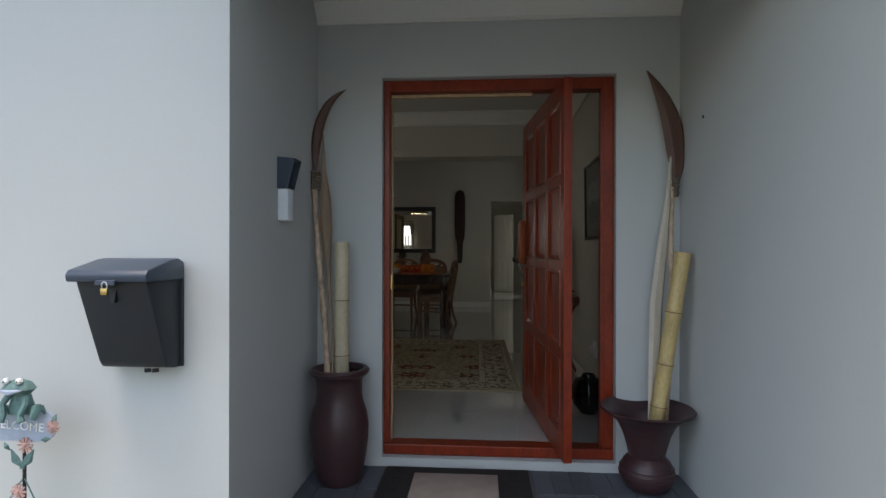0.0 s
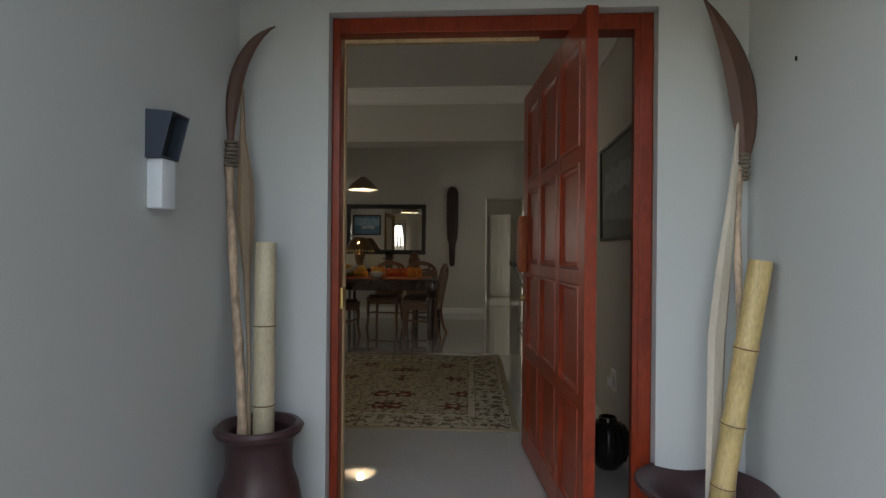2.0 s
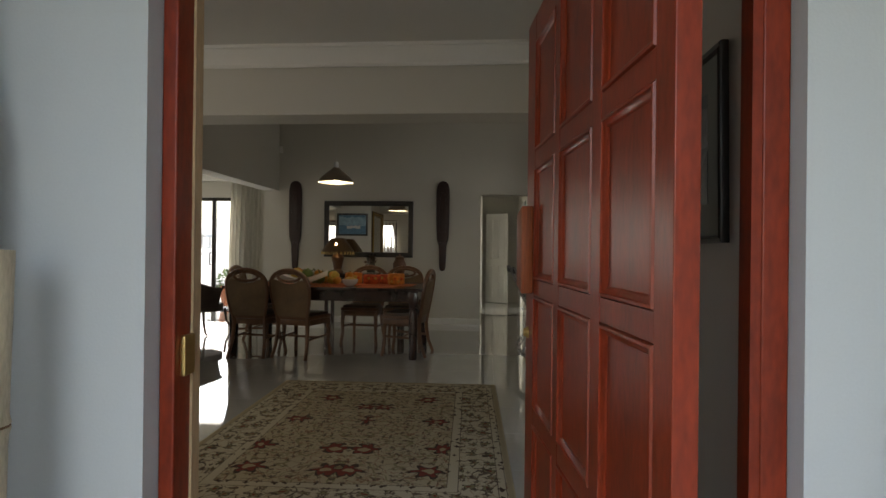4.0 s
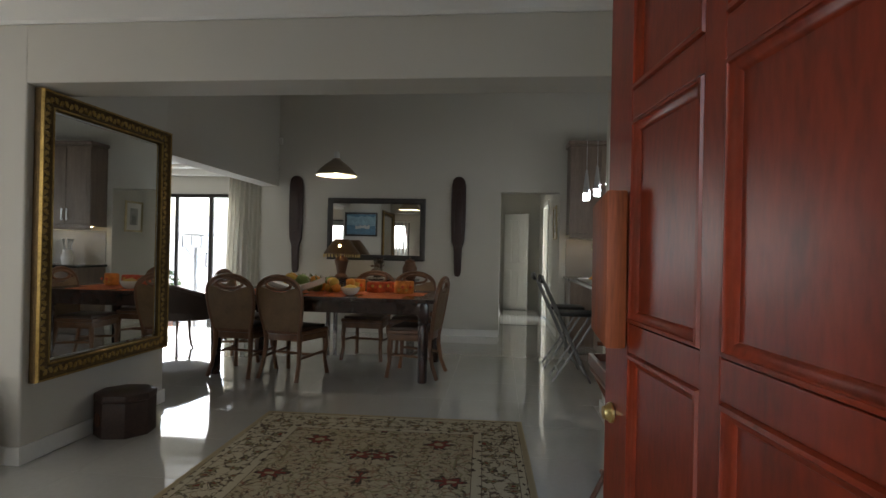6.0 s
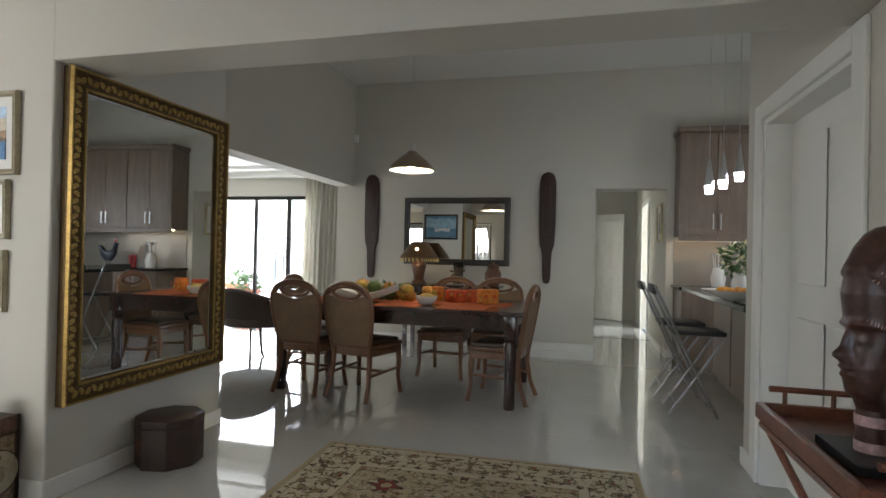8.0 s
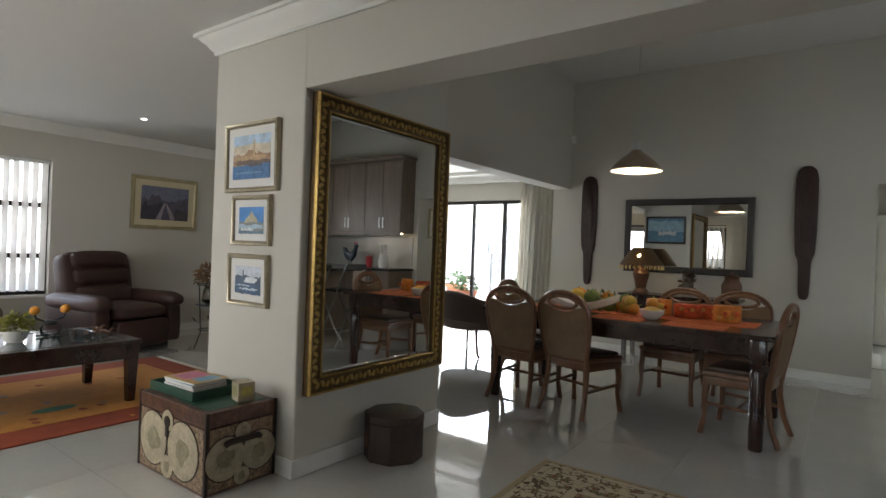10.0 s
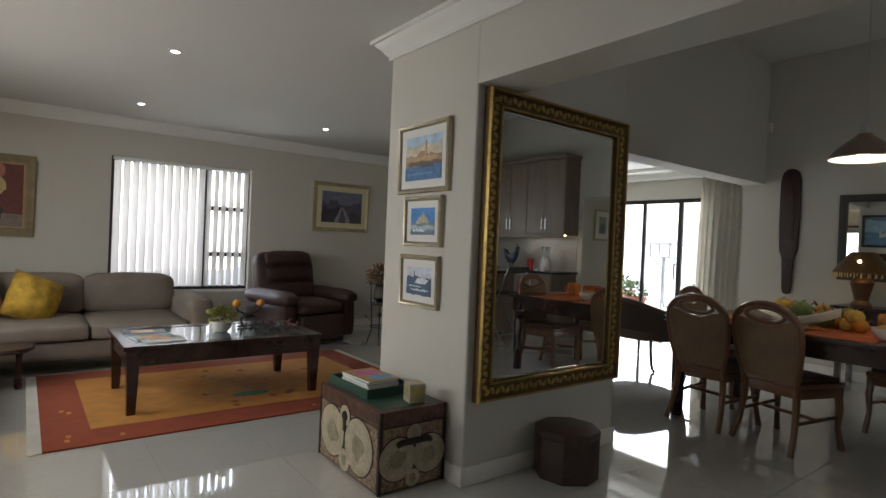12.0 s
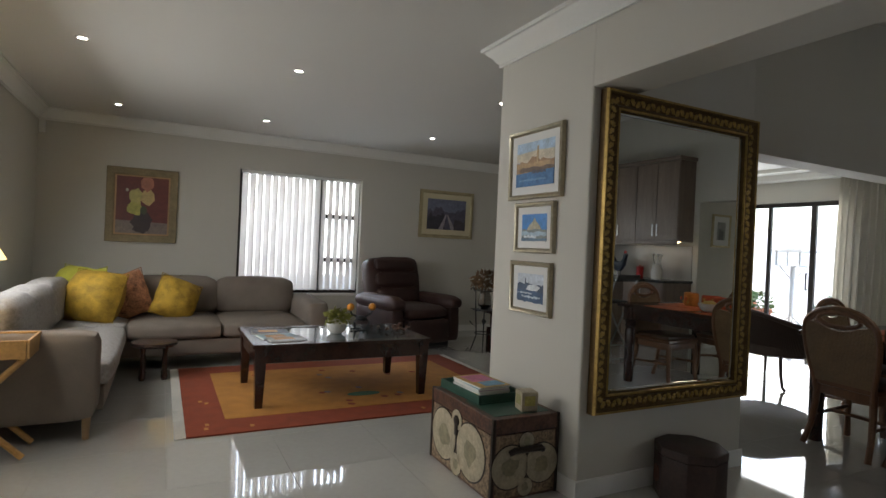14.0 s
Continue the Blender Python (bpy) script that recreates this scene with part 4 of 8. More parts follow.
def frame_bars(bm, w, h, t, d0, d1, prof):
    """A mitred picture frame in the plane x across, z up, facing -y; prof: (inset, height) pairs outside to inside."""
    c = [(0, 0), (w, 0), (w, h), (0, h)]
    sg = [(1, 1), (-1, 1), (-1, -1), (1, -1)]
    rings = []
    for ins, hh in prof:
        rings.append([bm.verts.new((c[k][0] + sg[k][0] * ins, -hh, c[k][1] + sg[k][1] * ins)) for k in range(4)])
    for a, b in zip(rings, rings[1:]):
        for k in range(4):
            bm.faces.new((a[k], a[(k + 1) % 4], b[(k + 1) % 4], b[k]))


MW, MH = 1.2, 1.645
gm = thing("gilt_mirror", pose(-2.335, 5.63, 0.435, 0, 0, 90), "large wall mirror in an ornate carved gilt frame", "mirror")
bm = bmesh.new()
frame_bars(bm, MW, MH, 0.1, 0, 0.05, [(0, 0), (0, 0.04), (0.008, 0.052), (0.02, 0.05), (0.03, 0.034), (0.07, 0.03), (0.08, 0.04), (0.092, 0.038), (0.1, 0.018)])
part("frame", bm, GILT_DARK, gm)
bm = bmesh.new()
rr = random.Random(5)


def leafy(x, z, ang, s):
    for k in range(4):
        a = ang + (k - 1.5) * 0.75
        old = set(bm.verts)
        lathe(bm, [(0, -0.5), (0.32, -0.2), (0.36, 0.15), (0, 0.6)], 6, 0, 0, 0, 1, 0.55)
        bmesh.ops.transform(bm, matrix=Matrix.Translation((x + 0.01 * math.cos(a), -0.036, z + 0.01 * math.sin(a))) @ Matrix.Rotation(math.pi / 2 - a, 4, "Y") @ Matrix.Scale(s, 4), verts=[v for v in bm.verts if v not in old])


n1, n2 = 30, 42
for k in range(n1):
    for z in (0.05, MH - 0.05):
        leafy(0.05 + (MW - 0.1) * (k + 0.5) / n1, z, (0.6 if k % 2 else -0.6), 0.026)
for k in range(n2):
    for x in (0.05, MW - 0.05):
        leafy(x, 0.05 + (MH - 0.1) * (k + 0.5) / n2, math.pi / 2 + (0.6 if k % 2 else -0.6), 0.026)
part("carved_leaves", bm, GILT, gm, "raised gilt leaf carving")
bm = bmesh.new()
frame_bars(bm, MW, MH, 0.1, 0, 0.05, [(0.086, 0.034), (0.088, 0.042), (0.096, 0.043), (0.1, 0.034)])
frame_bars(bm, MW, MH, 0.1, 0, 0.05, [(0.0, 0.04), (0.004, 0.056), (0.012, 0.056), (0.016, 0.045)])
part("beading", bm, GILT, gm, "bright gilt beading")
boxes("mirror_glass", MIRROR, gm, (0.098, MW - 0.098, -0.018, -0.002, 0.098, MH - 0.098))
bm = bmesh.new()
frame_bars(bm, MW, MH, 0, 0, 0, [(0.0985, 0.0185), (0.118, 0.0215), (0.119, 0.0185)])
part("mirror_bevel", bm, MIRROR, gm)

# eight-sided drum box below it
BOX_WOOD = mat("dark_leather_box", (0.045, 0.024, 0.018), 0.5, var=0.5, scale=10, fine=60, bump=0.3)
drum = thing("octagonal_box", pose(-2.155, 6.19, 0, 0, 0, 12), "dark octagonal storage box on the floor", "storage box")
bm = bmesh.new()
oct_o = [(0.178 * math.cos(a), 0.178 * math.sin(a)) for a in [math.pi / 8 + k * math.pi / 4 for k in range(8)]]
prism(bm, oct_o, "z", 0.0, 0.22, bev=0.004)
part("body", bm, BOX_WOOD, drum)
bm = bmesh.new()
prism(bm, [(u * 1.02, v * 1.02) for u, v in oct_o], "z", 0.222, 0.268, bev=0.008)
part("lid", bm, BOX_WOOD, drum)
bm = bmesh.new()
placed(bm, pose(0, 0, 0, 0, 0, -45) @ pose(0.0, -0.166, 0.11, 90), lathe, [(0.012, -0.003), (0.045, 0), (0.045, 0.004), (0.012, 0.006), (0, 0.004)], 16)
part("medallion", bm, mat("worn_red_gold", (0.16, 0.07, 0.04), 0.5, var=0.5, scale=30), drum, "worn round medallion")


# ---- pictures ----
FRAME_SILVER = mat("brushed_champagne_frame", (0.40, 0.35, 0.25), 0.38, metal=0.6, var=0.25, scale=8, fine=60, bump=0.1)
FRAME_GOLD = mat("pale_gold_frame", (0.44, 0.37, 0.22), 0.42, metal=0.5, var=0.25, scale=8, fine=60, bump=0.15)
FRAME_OLIVE = mat("olive_gold_frame", (0.22, 0.17, 0.09), 0.5, metal=0.3, var=0.3, scale=8, fine=60, bump=0.15)
FRAME_BLACK = mat("black_picture_frame", (0.022, 0.018, 0.016), 0.35, var=0.2, fine=60, bump=0.05)
MOUNT = mat("white_card_mount", (0.72, 0.71, 0.68), 0.85, var=0.02, fine=200, bump=0.02)
MOUNT_CREAM = mat("cream_card_mount", (0.62, 0.55, 0.36), 0.85, var=0.03, fine=200, bump=0.02)
PAINTS = {}


def paint(col):
    if col not in PAINTS:
        PAINTS[col] = mat("picture_paint", col, 0.45, var=0.35, scale=18, fine=70, bump=0.06)
    return PAINTS[col]


def picture(name, m, w, h, fw, mount, fmat, mmat, layers, label, tilt=1.2):
    """A framed picture hanging flat on a wall: x across, z up, face towards -y. layers: colour and outline in fractions of the image."""
    t = thing(name, m @ pose(0, 0, 0, tilt), label, "picture")
    bm = bmesh.new()
    frame_bars(bm, w, h, fw, 0, 0, [(0, 0), (0, 0.02), (0.004, 0.026), (fw * 0.5, 0.022), (fw * 0.7, 0.026), (fw * 0.9, 0.02), (fw, 0.01)])
    part("frame", bm, fmat, t)
    boxes("mount", mmat, t, (fw - 0.002, w - fw + 0.002, -0.012, -0.002, fw - 0.002, h - fw + 0.002))
    a, b = fw + mount, h - fw - mount
    iw, ih = w - 2 * a, b - a
    for i, (col, out) in enumerate(layers):
        bm = bmesh.new()
        d = 0.0125 + 0.0007 * i
        prism(bm, [(a + iw * u, a + ih * v) for u, v in out], "y", -d, -0.0121)
        part("image", bm, paint(col), t)
    return t


def rough_top(seed, base, amp, n=14, x0=0.0, x1=1.0):
    """A ragged skyline closed along the bottom."""
    r = random.Random(seed)
    return [(x0, 0.0)] + [(x0 + (x1 - x0) * k / n, base + amp * (r.random() - 0.35)) for k in range(n + 1)] + [(x1, 0.0)]


FULL = [(0, 0), (1, 0), (1, 1), (0, 1)]


def strip(z0, z1, seed, amp=0.02, x0=0.0, x1=1.0):
    r = random.Random(seed)
    n = 10
    return [(x0 + (x1 - x0) * k / n, z0 + amp * (r.random() - 0.5)) for k in range(n + 1)] + [(x1 - (x1 - x0) * k / n, z1 + amp * (r.random() - 0.5)) for k in range(n + 1)]


HB = (0.42, 0.55, 0.68)
picture("harbour_picture", pose(-3.03, 5.58, 1.545), 0.505, 0.405, 0.03, 0.045, FRAME_SILVER, MOUNT,
        [(HB, FULL), ((0.62, 0.55, 0.42), strip(0.55, 0.78, 2, 0.03)), ((0.36, 0.22, 0.12), rough_top(4, 0.58, 0.16)), ((0.45, 0.30, 0.16), strip(0.42, 0.53, 5, 0.03, 0.0, 0.9)),
         ((0.5, 0.36, 0.2), [(0.55, 0.5), (0.6, 0.5), (0.59, 0.86), (0.575, 0.9), (0.56, 0.86)]), ((0.16, 0.11, 0.08), strip(0.33, 0.42, 7, 0.05, 0.1, 1.0)), ((0.06, 0.17, 0.36), [(0, 0), (1, 0), (1, 0.34), (0, 0.3)]),
         ((0.13, 0.28, 0.47), strip(0.12, 0.16, 11, 0.02, 0.1, 0.8)), ((0.10, 0.10, 0.12), strip(0.28, 0.34, 9, 0.03, 0.45, 0.8))], "small harbour scene picture in a champagne frame", 1.0)
picture("castle_picture", pose(-2.945, 5.58, 1.235), 0.37, 0.29, 0.028, 0.04, FRAME_SILVER, MOUNT,
        [((0.05, 0.22, 0.55), FULL), ((0.42, 0.38, 0.26), [(0.2, 0.4), (0.8, 0.4), (0.72, 0.58), (0.6, 0.7), (0.52, 0.86), (0.45, 0.72), (0.32, 0.6)]), ((0.2, 0.23, 0.22), rough_top(12, 0.42, 0.08)), ((0.35, 0.47, 0.55), strip(0.2, 0.34, 13, 0.08)),
         ((0.62, 0.68, 0.7), strip(0.1, 0.2, 14, 0.1, 0.1, 0.6)), ((0.12, 0.2, 0.28), strip(0.0, 0.1, 15, 0.04))], "small picture of a castle above the sea in a champagne frame", 1.0)
picture("lighthouse_picture", pose(-2.965, 5.58, 0.885), 0.385, 0.3, 0.028, 0.042, FRAME_SILVER, MOUNT,
        [((0.55, 0.6, 0.66), FULL), ((0.07, 0.1, 0.16), rough_top(21, 0.62, 0.12)), ((0.05, 0.07, 0.11), [(0.3, 0.6), (0.34, 0.6), (0.33, 0.84), (0.31, 0.84)]), ((0.68, 0.72, 0.76), [(0.35, 0.42), (0.75, 0.38), (0.9, 0.55), (0.7, 0.62), (0.45, 0.6)]),
         ((0.06, 0.11, 0.2), strip(0.0, 0.4, 23, 0.08)), ((0.5, 0.58, 0.66), strip(0.14, 0.2, 24, 0.06, 0.2, 0.9)), ((0.5, 0.58, 0.66), strip(0.28, 0.32, 25, 0.05, 0.0, 0.6))], "small lighthouse and waves picture in a champagne frame", 1.0)

# dark framed print on the hall's east wall
picture("wall_print", pose(1.05, 4.56, 1.215, 0, 0, -90), 0.92, 0.6, 0.025, 0.1, FRAME_BLACK, mat("grey_green_mount", (0.22, 0.235, 0.21), 0.85, var=0.04),
        [((0.10, 0.12, 0.12), FULL), ((0.17, 0.19, 0.19), strip(0.5, 0.9, 31, 0.1)), ((0.05, 0.055, 0.05), rough_top(32, 0.4, 0.2))], "large dark framed print with a wide mount", 0.8)
socket = thing("wall_socket", pose(1.05, 4.22, 0.38), "white double wall socket with a plug", "wall socket")
boxes("plate", TRIM_WHITE, socket, (-0.01, 0, -0.06, 0.06, -0.06, 0.06), bev=0.003)
boxes("plug", TRIM_WHITE, socket, (-0.045, -0.01, -0.03, 0.0, -0.03, 0.02), bev=0.006)

# black ribbed pot behind the door
BLACK_GLAZE = mat("black_glazed_clay", (0.012, 0.011, 0.011), 0.18, var=0.3, scale=10, fine=60, bump=0.05)
pot = thing("ribbed_pot", pose(0.935, 3.86, 0) @ Matrix.Diagonal((0.82, 0.82, 1.12, 1)), "black glazed ribbed clay pot on the floor", "pot")
bm = bmesh.new()
lathe(bm, [(0, 0), (0.07, 0), (0.11, 0.04), (0.135, 0.1), (0.13, 0.16), (0.1, 0.205), (0.06, 0.222), (0.055, 0.24), (0.045, 0.24), (0.045, 0.2), (0, 0.19)], 40)
part("body", bm, BLACK_GLAZE, pot)
for k in range(14):
    bm = bmesh.new()
    a = 2 * math.pi * k / 14
    tube(bm, [(r * math.cos(a), r * math.sin(a), z) for r, z in ((0.112, 0.04), (0.138, 0.1), (0.133, 0.16), (0.102, 0.206))], [0.004, 0.008, 0.008, 0.003], 6)
    part("rib", bm, BLACK_GLAZE, pot)

# folding tray table with a carved head
TRAY_WOOD = mat("red_brown_bamboo_wood", (0.15, 0.05, 0.026), 0.32, var=0.5, scale=6, fine=40, bump=0.1, stretch=(2, 2, 2), coat=0.2)
tray = thing("tray_table", pose(0.725, 4.97, 0), "red-brown wooden butler tray on a folding stand", "tray table")
TX, TY, TZ = 0.31, 0.75, 0.66
boxes("tray_base", TRAY_WOOD, tray, (0, TX, 0, TY, TZ, TZ + 0.012))
for d in ((-0.012, 0.012, -0.01, TY + 0.01), (TX - 0.012, TX + 0.012, -0.01, TY + 0.01)):
    boxes("tray_side", TRAY_WOOD, tray, (d[0], d[1], d[2], d[3], TZ - 0.005, TZ + 0.05), bev=0.005)
for d in ((0.012, TX - 0.012, -0.012, 0.012), (0.012, TX - 0.012, TY - 0.012, TY + 0.012)):
    boxes("tray_end", TRAY_WOOD, tray, (d[0], d[1], d[2], d[3], TZ - 0.005, TZ + 0.05), bev=0.005)
for y in (0.0, TY):
    bm = bmesh.new()
    tube(bm, [(0.03, y, TZ + 0.1), (TX - 0.03, y, TZ + 0.1)], 0.011, 8)
    for x in (0.08, TX - 0.08):
        tube(bm, [(x, y, TZ + 0.04), (x, y, TZ + 0.1)], 0.008, 8)
    part("tray_handle", bm, TRAY_WOOD, tray)
for y, sgn in ((0.1, 1), (0.65, 1)):
    for s in (1, -1):
        bm = bmesh.new()
        x0, x1 = (0.0, TX) if s > 0 else (TX, 0.0)
        tube(bm, [(x0, y + 0.014 * s, TZ - 0.012), (0.5 * (x0 + x1), y + 0.014 * s, 0.34), (x1, y + 0.014 * s, 0.012)], [0.013, 0.0145, 0.013], 8)
        part("leg", bm, TRAY_WOOD, tray)
for x, z in ((0.0, TZ - 0.02), (TX, TZ - 0.02), (0.06, 0.12), (TX - 0.06, 0.12)):
    bm = bmesh.new()
    tube(bm, [(x, 0.03, z), (x, 0.25, z), (x, 0.5, z), (x, 0.72, z)], [0.012, 0.0135, 0.0125, 0.012], 8)
    part("stretcher", bm, TRAY_WOOD, tray)
plinth = tagged(boxes("sculpture_base", BLACK_METAL, None, (0.79, 0.99, 5.15, 5.42, 0.673, 0.70), bev=0.004), "black slab base under a carved head", "plinth")

CARVED = mat("polished_dark_carved_wood", (0.060, 0.024, 0.017), 0.36, var=0.65, scale=9, fine=60, bump=0.3, coat=0.1)
bm = bmesh.new()
# a long head in profile, face towards -x: height, front, back, half width
PROFILE = [(0.0, -0.047, 0.047, 0.046), (0.12, -0.045, 0.045, 0.044), (0.142, -0.055, 0.04, 0.046), (0.16, -0.072, 0.03, 0.05), (0.20, -0.088, 0.04, 0.06), (0.24, -0.09, 0.07, 0.069), (0.29, -0.082, 0.105, 0.077), (0.34, -0.08, 0.13, 0.083), (0.39, -0.088, 0.15, 0.088), (0.44, -0.095, 0.164, 0.091),
           (0.49, -0.085, 0.17, 0.089), (0.53, -0.068, 0.166, 0.083), (0.57, -0.048, 0.15, 0.073), (0.605, -0.018, 0.118, 0.055), (0.626, 0.012, 0.08, 0.034), (0.634, 0.045, 0.05, 0.003)]


def bump_at(x, z, cx, cz, rx, rz):
    return math.exp(-((x - cx) / rx) ** 2 - ((z - cz) / rz) ** 2)


def head_point(u, t):
    """A point of the carved head: u runs up the profile, t round it (pi is the face)."""
    k = min(int(u), len(PROFILE) - 2)
    f = u - k
    f = f * f * (3 - 2 * f)
    z, fr_, bk_, hw = [a + (b - a) * f for a, b in zip(PROFILE[k], PROFILE[k + 1])]
    c, a = (fr_ + bk_) / 2, (bk_ - fr_) / 2
    x, y = c + a * math.cos(t), hw * math.sin(t)
    q = abs(y)
    d = 0.0
    if z > 0.15 and math.cos(t) < 0.2:
        d += 0.040 * bump_at(q, z, 0, 0.268, 0.016, 0.02) + 0.022 * bump_at(q, z, 0, 0.305, 0.012, 0.035)
        d += 0.016 * bump_at(q, z, 0, 0.236, 0.03, 0.008) + 0.015 * bump_at(q, z, 0, 0.214, 0.026, 0.008)
        d += 0.012 * bump_at(q, z, 0.035, 0.355, 0.035, 0.01) - 0.014 * bump_at(q, z, 0.042, 0.322, 0.022, 0.016)
        d += 0.008 * bump_at(q, z, 0.043, 0.321, 0.014, 0.008) + 0.008 * bump_at(q, z, 0, 0.172, 0.03, 0.02)
    hair = -0.07 + 0.9 * max(0.0, 0.5 - z) if z > 0.36 else 0.056 + 0.35 * (0.36 - z)
    if z > 0.2:
        cap = max(0.0, min(1.0, (x - hair) / 0.012 if z < 0.52 else 1.0))
        d += 0.011 * cap * min(1.0, (0.634 - z) / 0.02) * (1.0 + 0.25 * math.sin(26 * math.atan2(z - 0.3, x + 0.25)) * (1 if z > 0.36 else 0))
    n_ = Vector((math.cos(t) / a, math.sin(t) / hw, 0)).normalized() if hw > 0.005 else Vector((0, 0, 1))
    return Vector((x, y, z)) + n_ * d


NU, NT = 150, 96
rows = [[bm.verts.new(head_point((len(PROFILE) - 1) * i / NU, 2 * math.pi * k / NT)) for k in range(NT)] for i in range(NU + 1)]
for r, s in zip(rows, rows[1:]):
    for k in range(NT):
        bm.faces.new((r[k], r[(k + 1) % NT], s[(k + 1) % NT], s[k]))
bm.faces.new(rows[0][::-1])
bm.faces.new(rows[-1])
for s in (1, -1):
    tube(bm, [(0.09, 0.094 * s, 0.385), (0.125, 0.088 * s, 0.40), (0.16, 0.06 * s, 0.398)], [0.004, 0.008, 0.004], 8)
old_faces = set(bm.faces)


def skin(x, z, s, out=0.0):
    """The carved surface beside (x, z), on side s."""
    best = min((v for r in rows for v in r if v.co.y * s > 0.01), key=lambda v: (v.co.x - x) ** 2 + (v.co.z - z) ** 2)
    return Vector((x, best.co.y + s * out, z))


# pale scratched hatching on temple, brow and cheek
for k in range(12):
    x, z = -0.055 + 0.0085 * k, 0.475 - 0.0065 * k
    tube(bm, [skin(x, z, -1, 0.001), skin(x + 0.016, z + 0.026, -1, 0.001)], 0.0016, 5)
for k in range(9):
    x, z = -0.066 + 0.0075 * k, 0.362 - 0.003 * k + 0.001 * (k % 2)
    tube(bm, [skin(x, z, -1, 0.001), skin(x + 0.004, z + 0.011, -1, 0.001)], 0.0014, 5)
for k in range(5):
    x, z = -0.012 + 0.001 * k, 0.262 - 0.007 * k
    tube(bm, [skin(x, z, -1, 0.001), skin(x + 0.028, z + 0.006, -1, 0.001)], 0.0014, 5)
for z in (0.018, 0.09):
    lathe(bm, [(0.0455, z - 0.014), (0.0495, z - 0.014), (0.0495, z + 0.014), (0.0455, z + 0.014)], 24)
for q in bm.faces:
    q.material_index = 0 if q in old_faces else 1
head = part("wooden_sculpture", bm, CARVED, None)
head.data.materials.append(mat("worn_pink_white_paint", (0.42, 0.27, 0.25), 0.6, var=0.4, scale=30))
head.matrix_basis = pose(0.878, 5.28, 0.70, 0, 0, 14) @ Matrix.Diagonal((0.86, 0.86, 0.98, 1))
tagged(head, "dark polished wooden carved head on a slab", "sculpture")
dish = thing("ceramic_dish", pose(0.93, 5.0 + 0.03, 0.672), "small white ceramic dish on the tray", "dish")
bm = bmesh.new()
lathe(bm, [(0, 0.0), (0.05, 0.0), (0.085, 0.03), (0.09, 0.034), (0.082, 0.032), (0.05, 0.008), (0, 0.006)], 28)
part("bowl", bm, mat("cream_ceramic", (0.62, 0.58, 0.5), 0.25, var=0.08), dish)

# ---- dining room ----
def weave(name, col, scale):
    """Woven cane: two crossed sets of strands."""
    m = mat(name, col, 0.55, var=0.3, scale=7, fine=120, bump=0.0)
    n, l = m.node_tree.nodes, m.node_tree.links
    tc = n["Texture Coordinate"]
    waves = []
    for d in ("X", "Z"):
        w = n.new("ShaderNodeTexWave")
        w.wave_type, w.bands_direction = "BANDS", d
        w.inputs["Scale"].default_value, w.inputs["Distortion"].default_value = scale, 0.6
        l.new(tc.outputs["Object"], w.inputs["Vector"])
        waves.append(w.outputs["Fac"])
    mul = n.new("ShaderNodeMath")
    mul.operation = "MULTIPLY"
    l.new(waves[0], mul.inputs[0])
    l.new(waves[1], mul.inputs[1])
    b = n.new("ShaderNodeBump")
    b.inputs["Strength"].default_value, b.inputs["Distance"].default_value = 0.8, 0.004
    l.new(mul.outputs[0], b.inputs["Height"])
    l.new(b.outputs[0], n["Principled BSDF"].inputs["Normal"])
    return m


WICKER = weave("woven_cane", (0.21, 0.125, 0.06), 38.0)
WICKER_DARK = weave("dark_woven_cane", (0.045, 0.025, 0.016), 32.0)
CHAIR_WOOD = mat("honey_brown_chair_wood", (0.17, 0.075, 0.034), 0.35, var=0.35, scale=5, fine=35, bump=0.06, stretch=(3, 3, 0.8), coat=0.15)
SEAT_FABRIC = mat("dark_seat_leather", (0.08, 0.046, 0.028), 0.4, var=0.3, scale=10, fine=80, bump=0.15)

table = thing("dining_table", pose(-1.44, 8.34, 0), "long dark-stained wooden dining table set with fruit", "dining table")
TW, TD = 1.1, 0.58
boxes("tabletop", DARK_WOOD, table, (-TW, TW, -TD, TD, 0.735, 0.77), bev=0.008)
boxes("apron", DARK_WOOD, table, (-TW + 0.07, TW - 0.07, -TD + 0.07, -TD + 0.095, 0.62, 0.735), (-TW + 0.07, TW - 0.07, TD - 0.095, TD - 0.07, 0.62, 0.735),
      (-TW + 0.07, -TW + 0.095, -TD + 0.095, TD - 0.095, 0.62, 0.735), (TW - 0.095, TW - 0.07, -TD + 0.095, TD - 0.095, 0.62, 0.735), bev=0.003)
for x in (-TW + 0.1, TW - 0.1):
    for y in (-TD + 0.09, TD - 0.09):
        bm = bmesh.new()
        box(bm, x - 0.05, x + 0.05, y - 0.05, y + 0.05, 0.6, 0.735, bev=0.004)
        lathe(bm, [(0, 0), (0.04, 0), (0.044, 0.01), (0.047, 0.3), (0.05, 0.5), (0.04, 0.53), (0.054, 0.55), (0.044, 0.57), (0.05, 0.585), (0.05, 0.61), (0, 0.61)], 20, x, y, 0)
        part("leg", bm, DARK_WOOD, table)


